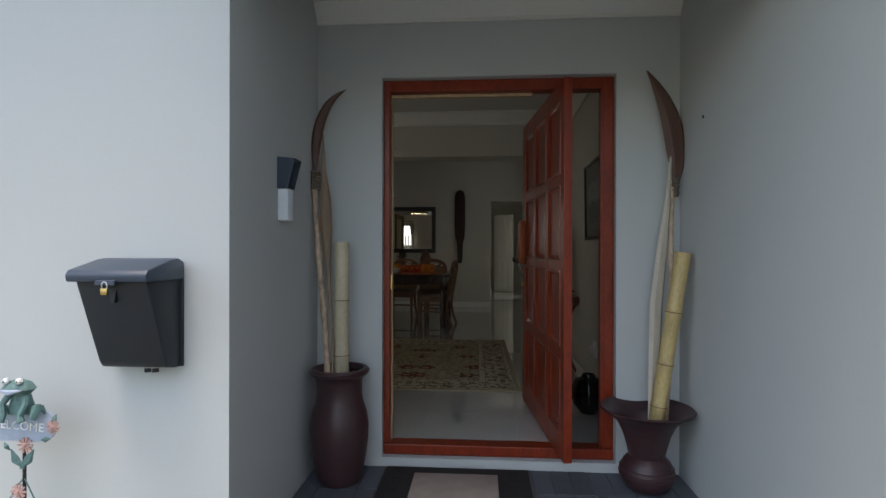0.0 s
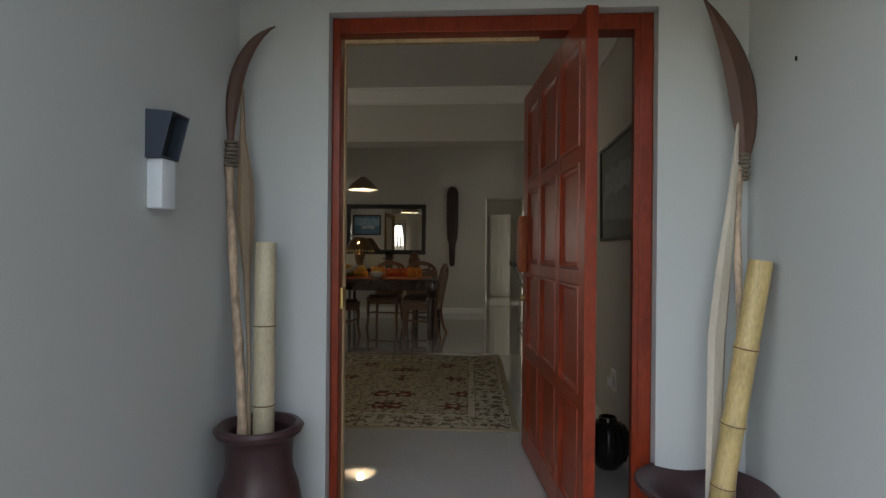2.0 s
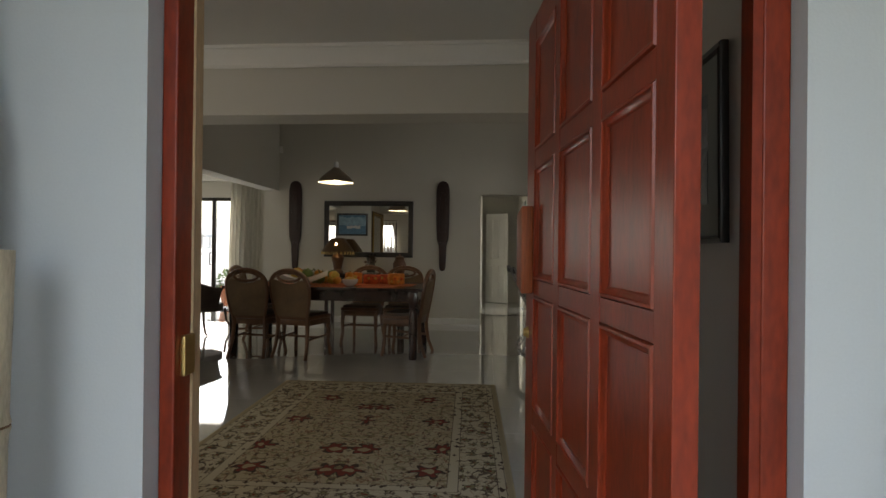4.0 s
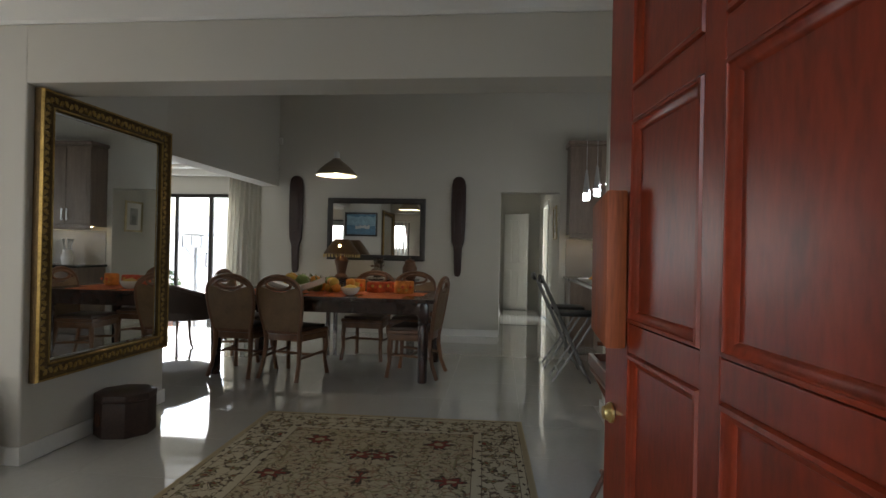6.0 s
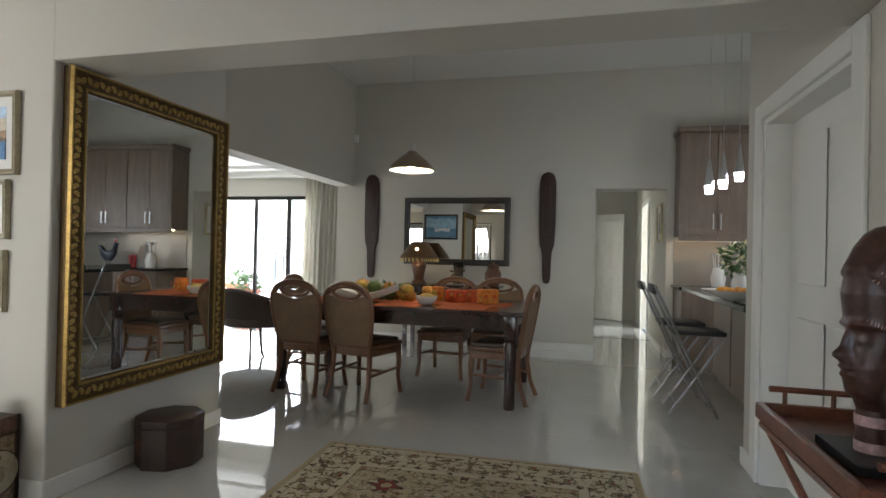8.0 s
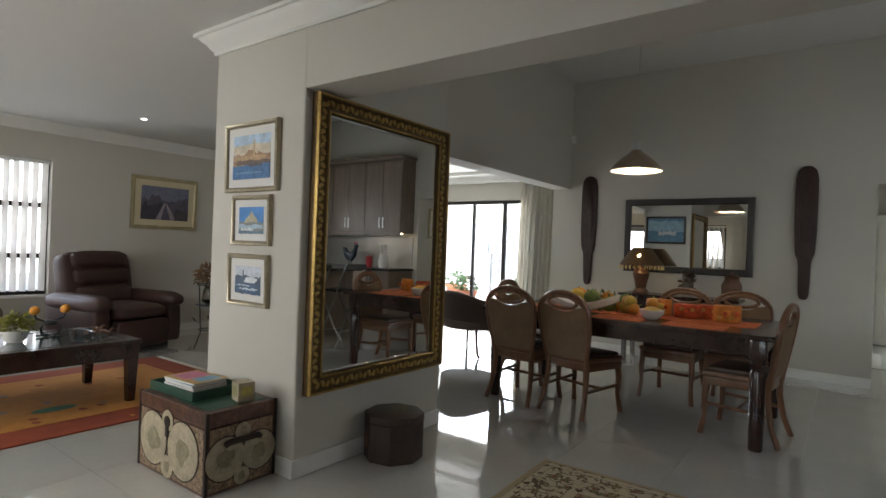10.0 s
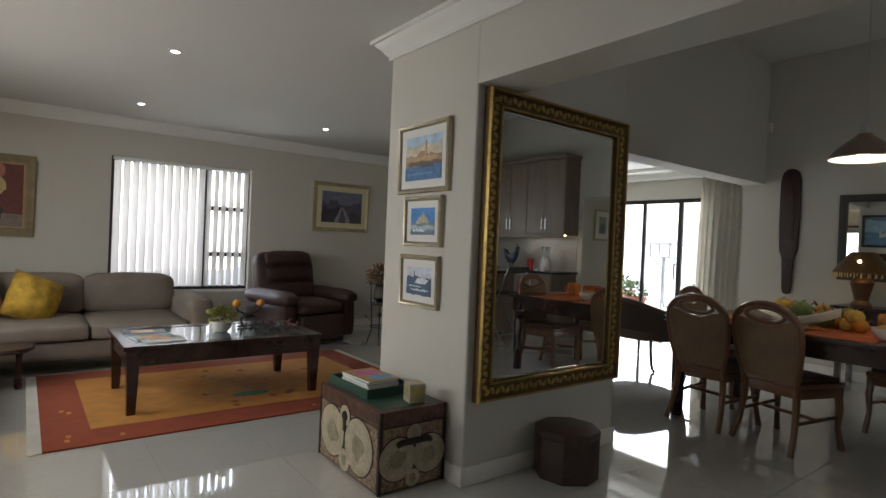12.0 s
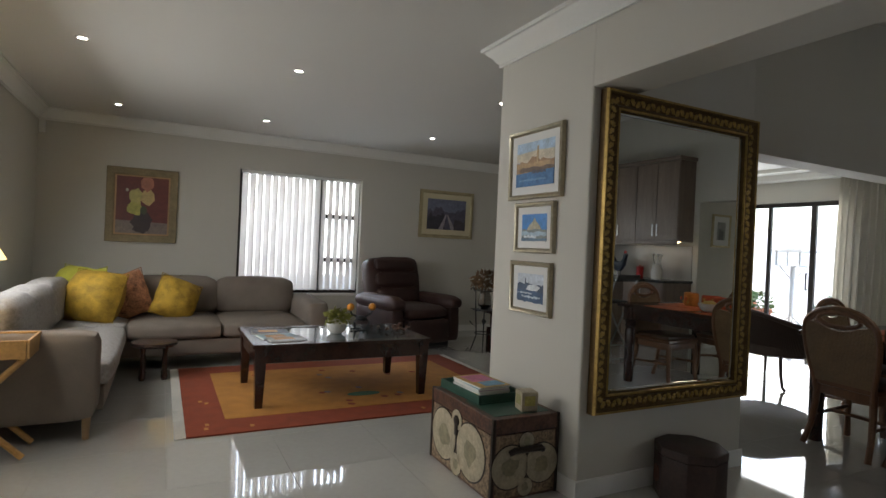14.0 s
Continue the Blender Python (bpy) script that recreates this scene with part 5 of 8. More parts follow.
def chair():
    """A dining chair facing +y with a fiddle-shaped woven back; its origin is on the floor under the seat."""
    c = thing("dining_chair", pose(0, 0, 0), "brown wooden dining chair with a woven cane back", "chair", "chairs round the dining table")
    bm = bmesh.new()
    prism(bm, [(-0.2, -0.2), (0.2, -0.2), (0.24, 0.22), (-0.24, 0.22)], "z", 0.415, 0.455, bev=0.012)
    part("seat", bm, CHAIR_WOOD, c)
    bm = bmesh.new()
    prism(bm, [(-0.18, -0.18), (0.18, -0.18), (0.215, 0.195), (-0.215, 0.195)], "z", 0.45, 0.485, bev=0.014)
    part("cushion", bm, SEAT_FABRIC, c, "dark seat pad")
    bm = bmesh.new()
    prism(bm, [(-0.195, -0.19), (0.195, -0.19), (0.232, 0.212), (-0.232, 0.212)], "z", 0.355, 0.414, bev=0.004)
    part("seat_frame", bm, CHAIR_WOOD, c)
    lean = pose(0, -0.2, 0.43, 9)

    def half(z):
        return 0.185 + 0.055 * math.sin(min(1, z / 0.36) * math.pi / 2) if z < 0.36 else 0.24 * math.sqrt(max(0.0, 1 - ((z - 0.36) / 0.2) ** 2 * 0.8))
    # woven panel, dipping under the hand hole
    bm = bmesh.new()
    side = [(half(0.36 * k / 8), 0.02 + 0.36 * k / 8) for k in range(9)]
    dip = [(0.12 * math.cos(a), 0.43 - 0.05 * math.sin(a)) for a in [k * math.pi / 8 for k in range(1, 8)]]
    out = [(-u, v) for u, v in side][::-1]
    outline = [(u, v) for u, v in side] + [(0.2, 0.43)] + dip + [(-0.2, 0.43)] + out
    prism(bm, outline, "y", -0.012, 0.01)
    o = part("back_panel", bm, WICKER, c)
    o.matrix_basis = lean
    bm = bmesh.new()
    rim = [(half(0.0), 0, -0.06), (half(0.02), 0, 0.02)] + [(half(0.36 * k / 8), 0, 0.36 * k / 8) for k in range(1, 9)]
    arc = [(0.235 * math.cos(a), 0, 0.38 + 0.155 * math.sin(a)) for a in [k * math.pi / 12 for k in range(13)]]
    pts = rim[:-1] + arc + [(-x, y, z) for x, y, z in rim[:-1]][::-1]
    tube(bm, pts, 0.021, 8, 0.8)
    o = part("back_frame", bm, CHAIR_WOOD, c)
    o.matrix_basis = lean
    bm = bmesh.new()
    ring = [(0.135 * math.cos(a), 0, 0.455 + 0.048 * math.sin(a)) for a in [k * math.pi / 12 for k in range(25)]]
    tube(bm, ring, 0.017, 8, 0.9)
    prism(bm, [(0.15 * math.cos(a), 0.46 + 0.05 * math.sin(a)) for a in [k * math.pi / 10 for k in range(11)]] + [(0.22 * math.cos(a), 0.40 + 0.128 * math.sin(a)) for a in [k * math.pi / 10 for k in range(10, -1, -1)]], "y", -0.012, 0.01)
    o = part("crest_rail", bm, CHAIR_WOOD, c)
    o.matrix_basis = lean
    for s in (1, -1):
        bm = bmesh.new()
        tube(bm, [(0.205 * s, 0.19, 0.40), (0.215 * s, 0.205, 0.28), (0.21 * s, 0.2, 0.15), (0.225 * s, 0.225, 0.0)], [0.026, 0.024, 0.018, 0.021], 8)
        part("leg", bm, CHAIR_WOOD, c)
        bm = bmesh.new()
        tube(bm, [(0.18 * s, -0.185, 0.42), (0.185 * s, -0.19, 0.28), (0.195 * s, -0.215, 0.13), (0.21 * s, -0.265, 0.0)], [0.025, 0.022, 0.019, 0.02], 8)
        part("leg", bm, CHAIR_WOOD, c)
        bm = bmesh.new()
        tube(bm, [(0.19 * s, -0.21, 0.2), (0.212 * s, 0.2, 0.22)], 0.013, 8)
        part("stretcher", bm, CHAIR_WOOD, c)
    bm = bmesh.new()
    tube(bm, [(-0.2, 0.0, 0.21), (0.2, 0.0, 0.21)], 0.013, 8)
    part("stretcher", bm, CHAIR_WOOD, c)
    return c


first_chair = chair()
first_chair.matrix_basis = pose(-1.69, 7.93, 0, 0, 0, -14)
for x, y, a in ((-2.21, 7.96, -6), (-0.56, 8.2, 84), (-1.22, 8.92, 176), (-0.72, 8.98, 184), (-2.5, 8.62, -88)):
    copy_thing(first_chair, pose(x, y, 0, 0, 0, a))

# things on the table
CLOTH = mat("orange_red_runner", (0.52, 0.12, 0.03), 0.85, var=0.5, scale=16, fine=180, bump=0.2)
runner = tagged(boxes("table_runner", CLOTH, None, (-2.35, -0.5, 8.15, 8.55, 0.77, 0.773)), "orange and red printed table runner", "table runner")
for x in (-1.95, -1.4, -0.85):
    pm = tagged(boxes("place_mat", CLOTH, None, (x - 0.2, x + 0.2, 7.8, 8.1, 0.77, 0.774)), "orange cloth place mat on the table", "place mat", "place mats")
PRINT = mat("red_printed_cloth", (0.55, 0.08, 0.02), 0.8, var=0.6, scale=26, fine=120, bump=0.2)
PRINT_ORANGE = mat("orange_printed_cloth", (0.62, 0.20, 0.03), 0.8, var=0.5, scale=22, fine=120, bump=0.2)
WHITE_CERAMIC = mat("white_ceramic", (0.75, 0.72, 0.68), 0.2, var=0.04, bump=0.02)


def blob(bm, c, r, seed, squash=1.0, rough=0.12, n=2):
    """A lumpy round body."""
    made = bmesh.ops.create_icosphere(bm, subdivisions=n, radius=1.0)["verts"]
    for v in made:
        k = 1 + rough * noise.noise(v.co * 1.7 + Vector((seed * 3.1, seed, 0)))
        v.co = Vector(c) + Vector((v.co.x * r * k, v.co.y * r * k, v.co.z * r * k * squash))


GOLD_PRINT = mat("gold_printed_cloth", (0.55, 0.30, 0.06), 0.8, var=0.4, scale=40, fine=120, bump=0.2)
napkins = [(-1.02, 8.42, 0), (-0.72, 8.36, 20), (-0.86, 8.5, -15), (-1.25, 8.48, 10)]
for i, (x, y, a) in enumerate(napkins):
    nb = thing("folded_napkin", pose(x, y, 0.774, 0, 0, a), "bright red and orange printed napkin folded upright", "napkin", "napkins on the table")
    bm = bmesh.new()
    pts = []
    for k in range(14):
        u = 2 * math.pi * k / 14
        pts.append(((0.1 + 0.015 * math.sin(3 * u + i)) * math.cos(u), (0.06 + 0.01 * math.cos(4 * u)) * math.sin(u)))
    prism(bm, pts, "z", 0.0, 0.11 + 0.02 * (i % 2), bev=0.015)
    part("cloth", bm, PRINT if i % 2 == 0 else PRINT_ORANGE, nb)
    for k in range(4):
        bm = bmesh.new()
        placed(bm, pose(-0.06 + 0.04 * k, -0.066, 0.04 + 0.03 * (k % 2), 90), lathe, [(0, 0.0), (0.016, 0.0), (0.014, 0.004), (0.006, 0.005), (0, 0.005)], 10)
        part("printed_flower", bm, GOLD_PRINT if (k + i) % 2 else PRINT, nb)
bowl = thing("ceramic_bowl", pose(-1.18, 8.02, 0.775), "cream ceramic bowl filled with yellow fruit", "bowl")
bm = bmesh.new()
lathe(bm, [(0, 0), (0.04, 0), (0.07, 0.02), (0.09, 0.055), (0.092, 0.075), (0.085, 0.075), (0.065, 0.03), (0, 0.02)], 28)
part("body", bm, WHITE_CERAMIC, bowl)
bm = bmesh.new()
blob(bm, (0, 0, 0.055), 0.075, 3, 0.6)
part("filling", bm, mat("yellow_fruit", (0.62, 0.42, 0.1), 0.4, var=0.2), bowl, "pale yellow fruit")
platter = thing("leaf_platter", pose(-1.72, 8.02, 0.775, 0, 0, 15), "white leaf-shaped ceramic platter", "platter")
bm = bmesh.new()
rows = []
for k in range(13):
    u = k / 12
    w = 0.13 * math.sin(math.pi * min(1, 0.1 + u * 0.9)) ** 0.7
    z = 0.11 * abs(u - 0.45) ** 1.5 * 2.2
    rows.append([bm.verts.new(((u - 0.5) * 0.55, w * v, 0.01 + z + 0.06 * v * v)) for v in (-1, -0.5, 0, 0.5, 1)])
for a, b in zip(rows, rows[1:]):
    for k in range(4):
        bm.faces.new((a[k], a[k + 1], b[k + 1], b[k]))
bmesh.ops.solidify(bm, geom=bm.faces[:], thickness=0.006)
part("body", bm, WHITE_CERAMIC, platter)
FRUITS = [mat("orange_fruit", (0.6, 0.24, 0.02), 0.45, var=0.25, scale=20, fine=120, bump=0.15), mat("gourd_yellow", (0.58, 0.36, 0.05), 0.45, var=0.3, scale=20), mat("fruit_green", (0.14, 0.2, 0.04), 0.5, var=0.4, scale=20)]
fr = random.Random(11)
for k in range(24):
    x, y = -1.95 + 0.7 * fr.random(), 8.24 + 0.22 * fr.random()
    r = 0.045 + 0.03 * fr.random()
    bm = bmesh.new()
    blob(bm, (0, 0, r * 0.85), r, k, 0.9, 0.08)
    o = part("fruit", bm, FRUITS[(0, 1, 1, 0, 2)[k % 5]])
    o.matrix_basis = pose(x, y, 0.774 + (0.06 if k > 12 else 0))
    tagged(o, "ripe orange and yellow fruit heaped on the table", "fruit", "fruit on the table")
    bm = bmesh.new()
    tube(bm, [(0, 0, r * 1.6), (0.004, 0, r * 1.6 + 0.02)], 0.004, 6)
    part("stalk", bm, FRUITS[2], o)
LEAFY = mat("dried_green_leaves", (0.11, 0.12, 0.035), 0.6, var=0.5, scale=20, fine=80)


def foliage(name, parent, m, centre, radius, count, leaf, material, seed, squash=0.7, label=""):
    """A ragged clump of small separate leaves."""
    r = random.Random(seed)
    bm = bmesh.new()
    for _ in range(count):
        d = Vector((r.gauss(0, 1), r.gauss(0, 1), r.gauss(0, 1) + 0.35)).normalized()
        p = Vector(centre) + Vector((d.x, d.y, d.z * squash)) * radius * (0.45 + 0.6 * r.random())
        t = d.cross(Vector((r.random() - 0.5, r.random() - 0.5, r.random()))).normalized()
        q = (d * 0.6 + t * 0.7).normalized()
        L = leaf * (0.6 + 0.7 * r.random())
        s = q.cross(t).normalized() if q.cross(t).length > 0.01 else Vector((1, 0, 0))
        a = [p, p + q * L * 0.5 + s * L * 0.22, p + q * L, p + q * L * 0.5 - s * L * 0.22]
        v = [bm.verts.new(c) for c in a]
        w = bm.verts.new(p + q * L * 0.5 + d * L * 0.1)
        for i in range(4):
            bm.faces.new((v[i], v[(i + 1) % 4], w))
    ob = part(name, bm, material, parent, label, smooth=False)
    if m is not None:
        ob.matrix_basis = m
    return ob


garland = foliage("dried_garland_leaves", None, pose(-1.75, 8.5, 0.775), (0, 0, 0.05), 0.32, 260, 0.06, LEAFY, 4, 0.25)
tagged(garland, "dried leaf garland among the fruit", "garland", "", "stuff")

# pendant over the table
PEND = mat("brushed_bronze_shade", (0.36, 0.29, 0.22), 0.42, metal=0.9, var=0.15, fine=120, bump=0.05)
SHADE_IN = mat("white_shade_lining", (0.85, 0.83, 0.78), 0.6, var=0.02, bump=0.0)
pendant = thing("pendant_lamp", pose(-1.46, 8.4, 1.975), "brushed metal cone pendant lamp, lit", "pendant lamp")
bm = bmesh.new()
lathe(bm, [(0.21, 0.0), (0.212, 0.01), (0.195, 0.035), (0.155, 0.08), (0.1, 0.128), (0.055, 0.16), (0.04, 0.18), (0.0, 0.182)], 40)
part("shade", bm, PEND, pendant)
bm = bmesh.new()
lathe(bm, [(0.208, 0.003), (0.191, 0.033), (0.151, 0.077), (0.096, 0.124), (0, 0.15)], 40)
part("lining", bm, SHADE_IN, pendant)
bm = bmesh.new()
lathe(bm, [(0.028, 0.175), (0.03, 0.24), (0.022, 0.25), (0, 0.25)], 20)
part("lamp_holder", bm, STEEL, pendant)
bm = bmesh.new()
tube(bm, [(0, 0, 0.25), (0, 0, HD - 1.975)], 0.002, 6)
part("cord", bm, STEEL, pendant)
bm = bmesh.new()
lathe(bm, [(0, 0.01), (0.035, 0.025), (0.05, 0.055), (0.035, 0.09), (0, 0.12)], 20)
part("bulb", bm, glow("warm_bulb", (1.0, 0.86, 0.66), 9), pendant, "glowing white bulb")

# wall mirror and carved paddles on the far wall
wm = thing("wall_mirror", pose(-2.29, 10.735, 1.06), "rectangular wall mirror in a dark wooden frame", "mirror")
bm = bmesh.new()
frame_bars(bm, 1.455, 0.905, 0.08, 0, 0, [(0, 0), (0, 0.03), (0.01, 0.038), (0.06, 0.034), (0.075, 0.024), (0.08, 0.012)])
part("frame", bm, FRAME_BLACK, wm)
boxes("mirror_glass", MIRROR, wm, (0.078, 1.377, -0.014, -0.002, 0.078, 0.827))


PADDLE_WOOD = mat("red_brown_carved_wood", (0.036, 0.015, 0.012), 0.42, var=0.45, scale=6, fine=40, bump=0.15, stretch=(3, 3, 1))


def paddle(name, m):
    t = thing(name, m, "long dark carved wooden paddle hung on the wall", "carved paddle", "carved paddles")
    bm = bmesh.new()
    outl = [(0.0, 0.0), (0.035, 0.01), (0.05, 0.06), (0.06, 0.4), (0.07, 0.44), (0.092, 0.5), (0.104, 0.75), (0.106, 1.1), (0.104, 1.3), (0.085, 1.39), (0.045, 1.43), (0.0, 1.44)]
    prism(bm, outl + [(-u, v) for u, v in outl[-2:0:-1]], "y", -0.05, -0.008, bev=0.012)
    part("blade", bm, PADDLE_WOOD, t)
    for z, w in ((0.45, 0.066), (0.42, 0.06)):
        bm = bmesh.new()
        box(bm, -w, w, -0.056, -0.01, z - 0.008, z + 0.008, bev=0.004)
        part("carved_band", bm, PADDLE_WOOD, t)
    bm = bmesh.new()
    prism(bm, [(-0.05, 0.62), (0.05, 0.62), (0.06, 0.95), (0.03, 1.25), (-0.03, 1.25), (-0.06, 0.95)], "y", -0.056, -0.04, bev=0.006)
    part("carved_panel", bm, PADDLE_WOOD, t)


paddle("carved_paddle", pose(-2.77, 10.735, 0.85))
paddle("carved_paddle", pose(-0.356, 10.735, 0.85))

# sideboard below the mirror, with lamp and vases
side = thing("console_table", pose(-1.55, 10.48, 0), "dark wooden console table below the wall mirror", "console table")
boxes("top", DARK_WOOD, side, (-0.65, 0.65, -0.22, 0.22, 0.78, 0.81), bev=0.006)
boxes("drawer_box", DARK_WOOD, side, (-0.6, 0.6, -0.19, 0.2, 0.64, 0.78), bev=0.004)
for x in (-0.57, 0.57):
    for y in (-0.17, 0.17):
        boxes("leg", DARK_WOOD, side, (x - 0.025, x + 0.025, y - 0.025, y + 0.025, 0, 0.64), bev=0.004)
BEAD = mat("amber_beaded_shade", (0.13, 0.07, 0.026), 0.4, var=0.6, scale=60, fine=140, bump=0.5)
tl = thing("table_lamp", pose(-1.98, 10.42, 0.81), "carved table lamp with a dark beaded shade, lit", "table lamp")
bm = bmesh.new()
lathe(bm, [(0, 0), (0.09, 0), (0.095, 0.02), (0.06, 0.06), (0.075, 0.14), (0.1, 0.24), (0.07, 0.29), (0.03, 0.31), (0.02, 0.38), (0, 0.38)], 24)
part("base", bm, BROWN_WOOD, tl)
bm = bmesh.new()
lathe(bm, [(0.25, 0.33), (0.252, 0.345), (0.2, 0.42), (0.14, 0.5), (0.1, 0.545), (0.097, 0.545), (0.135, 0.5), (0.195, 0.415), (0.247, 0.34)], 28)
part("shade", bm, BEAD, tl)
for k in range(28):
    bm = bmesh.new()
    a = 2 * math.pi * k / 28
    tube(bm, [(0.25 * math.cos(a), 0.25 * math.sin(a), 0.335), (0.25 * math.cos(a), 0.25 * math.sin(a), 0.29)], [0.004, 0.007], 6)
    part("bead", bm, BRASS, tl)
# glowing dot on the shade's front, standing in for a bright spot there
bm = bmesh.new()
lathe(bm, [(0, 0.425), (0.012, 0.43), (0.017, 0.445), (0.012, 0.46), (0, 0.465)], 16, 0.02, -0.17, 0)
part("bulb", bm, glow("amber_glow_dot", (1.0, 0.72, 0.35), 10), tl, "small glowing dot for the bright spot on the shade")
GLASSWARE = clear("smoky_glass", (0.6, 0.58, 0.55), 0.02)
v1 = thing("glass_vase", pose(-1.45, 10.42, 0.81), "tall clear glass vase on the console", "vase")
bm = bmesh.new()
lathe(bm, [(0, 0), (0.06, 0), (0.065, 0.02), (0.06, 0.2), (0.085, 0.3), (0.082, 0.3), (0.056, 0.2), (0.06, 0.03), (0, 0.02)], 28)
part("body", bm, GLASSWARE, v1)
foliage("twigs", v1, None, (0, 0, 0.17), 0.06, 40, 0.08, BROWN_WOOD, 9, 1.6, "dark dried twigs")
v2 = thing("lidded_jar", pose(-1.0, 10.42, 0.81), "brown ceramic lidded jar on the console", "jar")
bm = bmesh.new()
lathe(bm, [(0, 0), (0.07, 0), (0.1, 0.06), (0.105, 0.16), (0.07, 0.23), (0.075, 0.24), (0, 0.24)], 28)
part("body", bm, BROWN_WOOD, v2)
bm = bmesh.new()
lathe(bm, [(0.078, 0.24), (0.08, 0.25), (0.05, 0.275), (0.015, 0.28), (0.018, 0.3), (0, 0.31)], 24)
part("lid", bm, BROWN_WOOD, v2)
picture("sea_picture", pose(-2.42, 6.86, 1.5, 0, 0, 180), 0.72, 0.52, 0.04, 0.0, FRAME_BLACK, MOUNT, [((0.08, 0.2, 0.3), FULL), ((0.25, 0.4, 0.5), strip(0.45, 0.9, 41, 0.1)), ((0.5, 0.5, 0.5), strip(0.3, 0.45, 42, 0.08, 0.2, 0.7))], "dark framed sea picture on the back of the pier")
picture("passage_picture", pose(1.08, 11.42, 1.42, 0, 0, -90), 0.42, 0.5, 0.035, 0.08, FRAME_GOLD, MOUNT, [((0.3, 0.3, 0.28), FULL), ((0.12, 0.12, 0.12), rough_top(51, 0.5, 0.3, 8, 0.2, 0.8))], "small gold framed print in the passage")
sensor = tagged(boxes("alarm_sensor", TRIM_WHITE, None, (-3.05, -3.0, 10.68, 10.735, 2.75, 2.85), bev=0.008), "small white alarm sensor in a corner", "sensor")

# ---- kitchen ----
CAB = mat("grey_oak_laminate", (0.19, 0.138, 0.105), 0.45, var=0.25, scale=4, fine=30, bump=0.05, stretch=(6, 6, 0.5))
COUNTER = mat("dark_polished_granite", (0.035, 0.037, 0.035), 0.12, var=0.7, scale=60, fine=220, bump=0.0)
TILE_WALL = mat("white_splash_tiles", (0.32, 0.295, 0.27), 0.25, var=0.04)


def upper_unit(x, w, z0=1.475, z1=2.68):
    u = thing("wall_cabinet", pose(x, 10.735, z0), "grey oak laminate kitchen wall cabinet", "cabinet", "kitchen wall cabinets")
    h = z1 - z0
    boxes("body", CAB, u, (0, w, -0.33, -0.002, 0.0, h), bev=0.002)
    for k in range(2):
        d = boxes("door", CAB, u, (0.004 + k * w / 2, (k + 1) * w / 2 - 0.004, -0.352, -0.331, 0.03, h - 0.03), bev=0.003)
        boxes("door_panel", CAB, d, (0.07 + k * w / 2, (k + 1) * w / 2 - 0.07, -0.354, -0.35, 0.1, h - 0.1), bev=0.002)
        hx = w / 2 + (-0.04 if k == 0 else 0.04)
        boxes("handle", STEEL, d, (hx - 0.006, hx + 0.006, -0.385, -0.373, 0.08, 0.26), (hx - 0.005, hx + 0.005, -0.375, -0.35, 0.1, 0.11), (hx - 0.005, hx + 0.005, -0.375, -0.35, 0.23, 0.24), bev=0.002)
    boxes("cornice", CAB, u, (-0.03, w + 0.0, -0.39, -0.002, h + 0.001, h + 0.06), bev=0.012)
    boxes("light_pelmet", CAB, u, (0, w, -0.35, -0.33, -0.05, -0.001), bev=0.003)
    return u


upper_unit(1.17, 0.8)
upper_unit(1.975, 0.8)
upper_unit(2.78, 0.8)
for k in range(5):
    b = thing("base_cabinet", pose(1.17 + 0.48 * k, 10.735, 0), "grey oak laminate kitchen base cabinet", "cabinet", "kitchen base cabinets")
    boxes("body", CAB, b, (0, 0.475, -0.57, -0.002, 0.1, 0.86), bev=0.002)
    boxes("plinth", CAB, b, (0, 0.475, -0.52, -0.002, 0.0, 0.099))
    d = boxes("door", CAB, b, (0.004, 0.471, -0.592, -0.571, 0.11, 0.85), bev=0.003)
    boxes("handle", STEEL, d, (0.4, 0.412, -0.625, -0.613, 0.6, 0.78), (0.402, 0.41, -0.613, -0.59, 0.62, 0.63), (0.402, 0.41, -0.613, -0.59, 0.75, 0.76), bev=0.002)
tagged(boxes("worktop", COUNTER, None, (1.14, 3.6, 10.11, 10.733, 0.862, 0.9), bev=0.004), "dark polished granite kitchen worktop", "worktop")
tagged(boxes("splashback", TILE_WALL, None, (1.17, 3.6, 10.723, 10.735, 0.902, 1.42)), "white tiled kitchen splashback", "", "", "structure")
island = thing("breakfast_bar", pose(0, 0, 0), "grey oak breakfast bar base with panelled side", "breakfast bar")
boxes("base_panel", CAB, island, (1.4, 2.0, 7.5, 9.6, 0.06, 0.88), bev=0.003)
boxes("plinth", CAB, island, (1.43, 1.97, 7.53, 9.57, 0.0, 0.06))
for y in (7.52, 8.22, 8.92):
    boxes("side_panel", CAB, island, (1.385, 1.399, y, y + 0.66, 0.08, 0.86), bev=0.003)
tagged(boxes("worktop", COUNTER, None, (1.1, 2.05, 7.4, 9.7, 0.881, 0.92), bev=0.006), "dark polished granite breakfast bar top", "worktop")
RED = mat("red_enamel", (0.35, 0.012, 0.015), 0.35, var=0.1)
can = thing("storage_tin", pose(1.95, 10.5, 0.9), "red enamel storage tin on the worktop", "tin")
bm = bmesh.new()
lathe(bm, [(0, 0), (0.055, 0), (0.055, 0.16), (0, 0.16)], 20)
part("body", bm, RED, can)
bm = bmesh.new()
lathe(bm, [(0.057, 0.155), (0.057, 0.175), (0.01, 0.18), (0.012, 0.195), (0, 0.2)], 20)
part("lid", bm, RED, can)
blend = thing("utensil_pot", pose(1.62, 10.5, 0.9), "white ceramic jug with utensils on the worktop", "jug")
bm = bmesh.new()
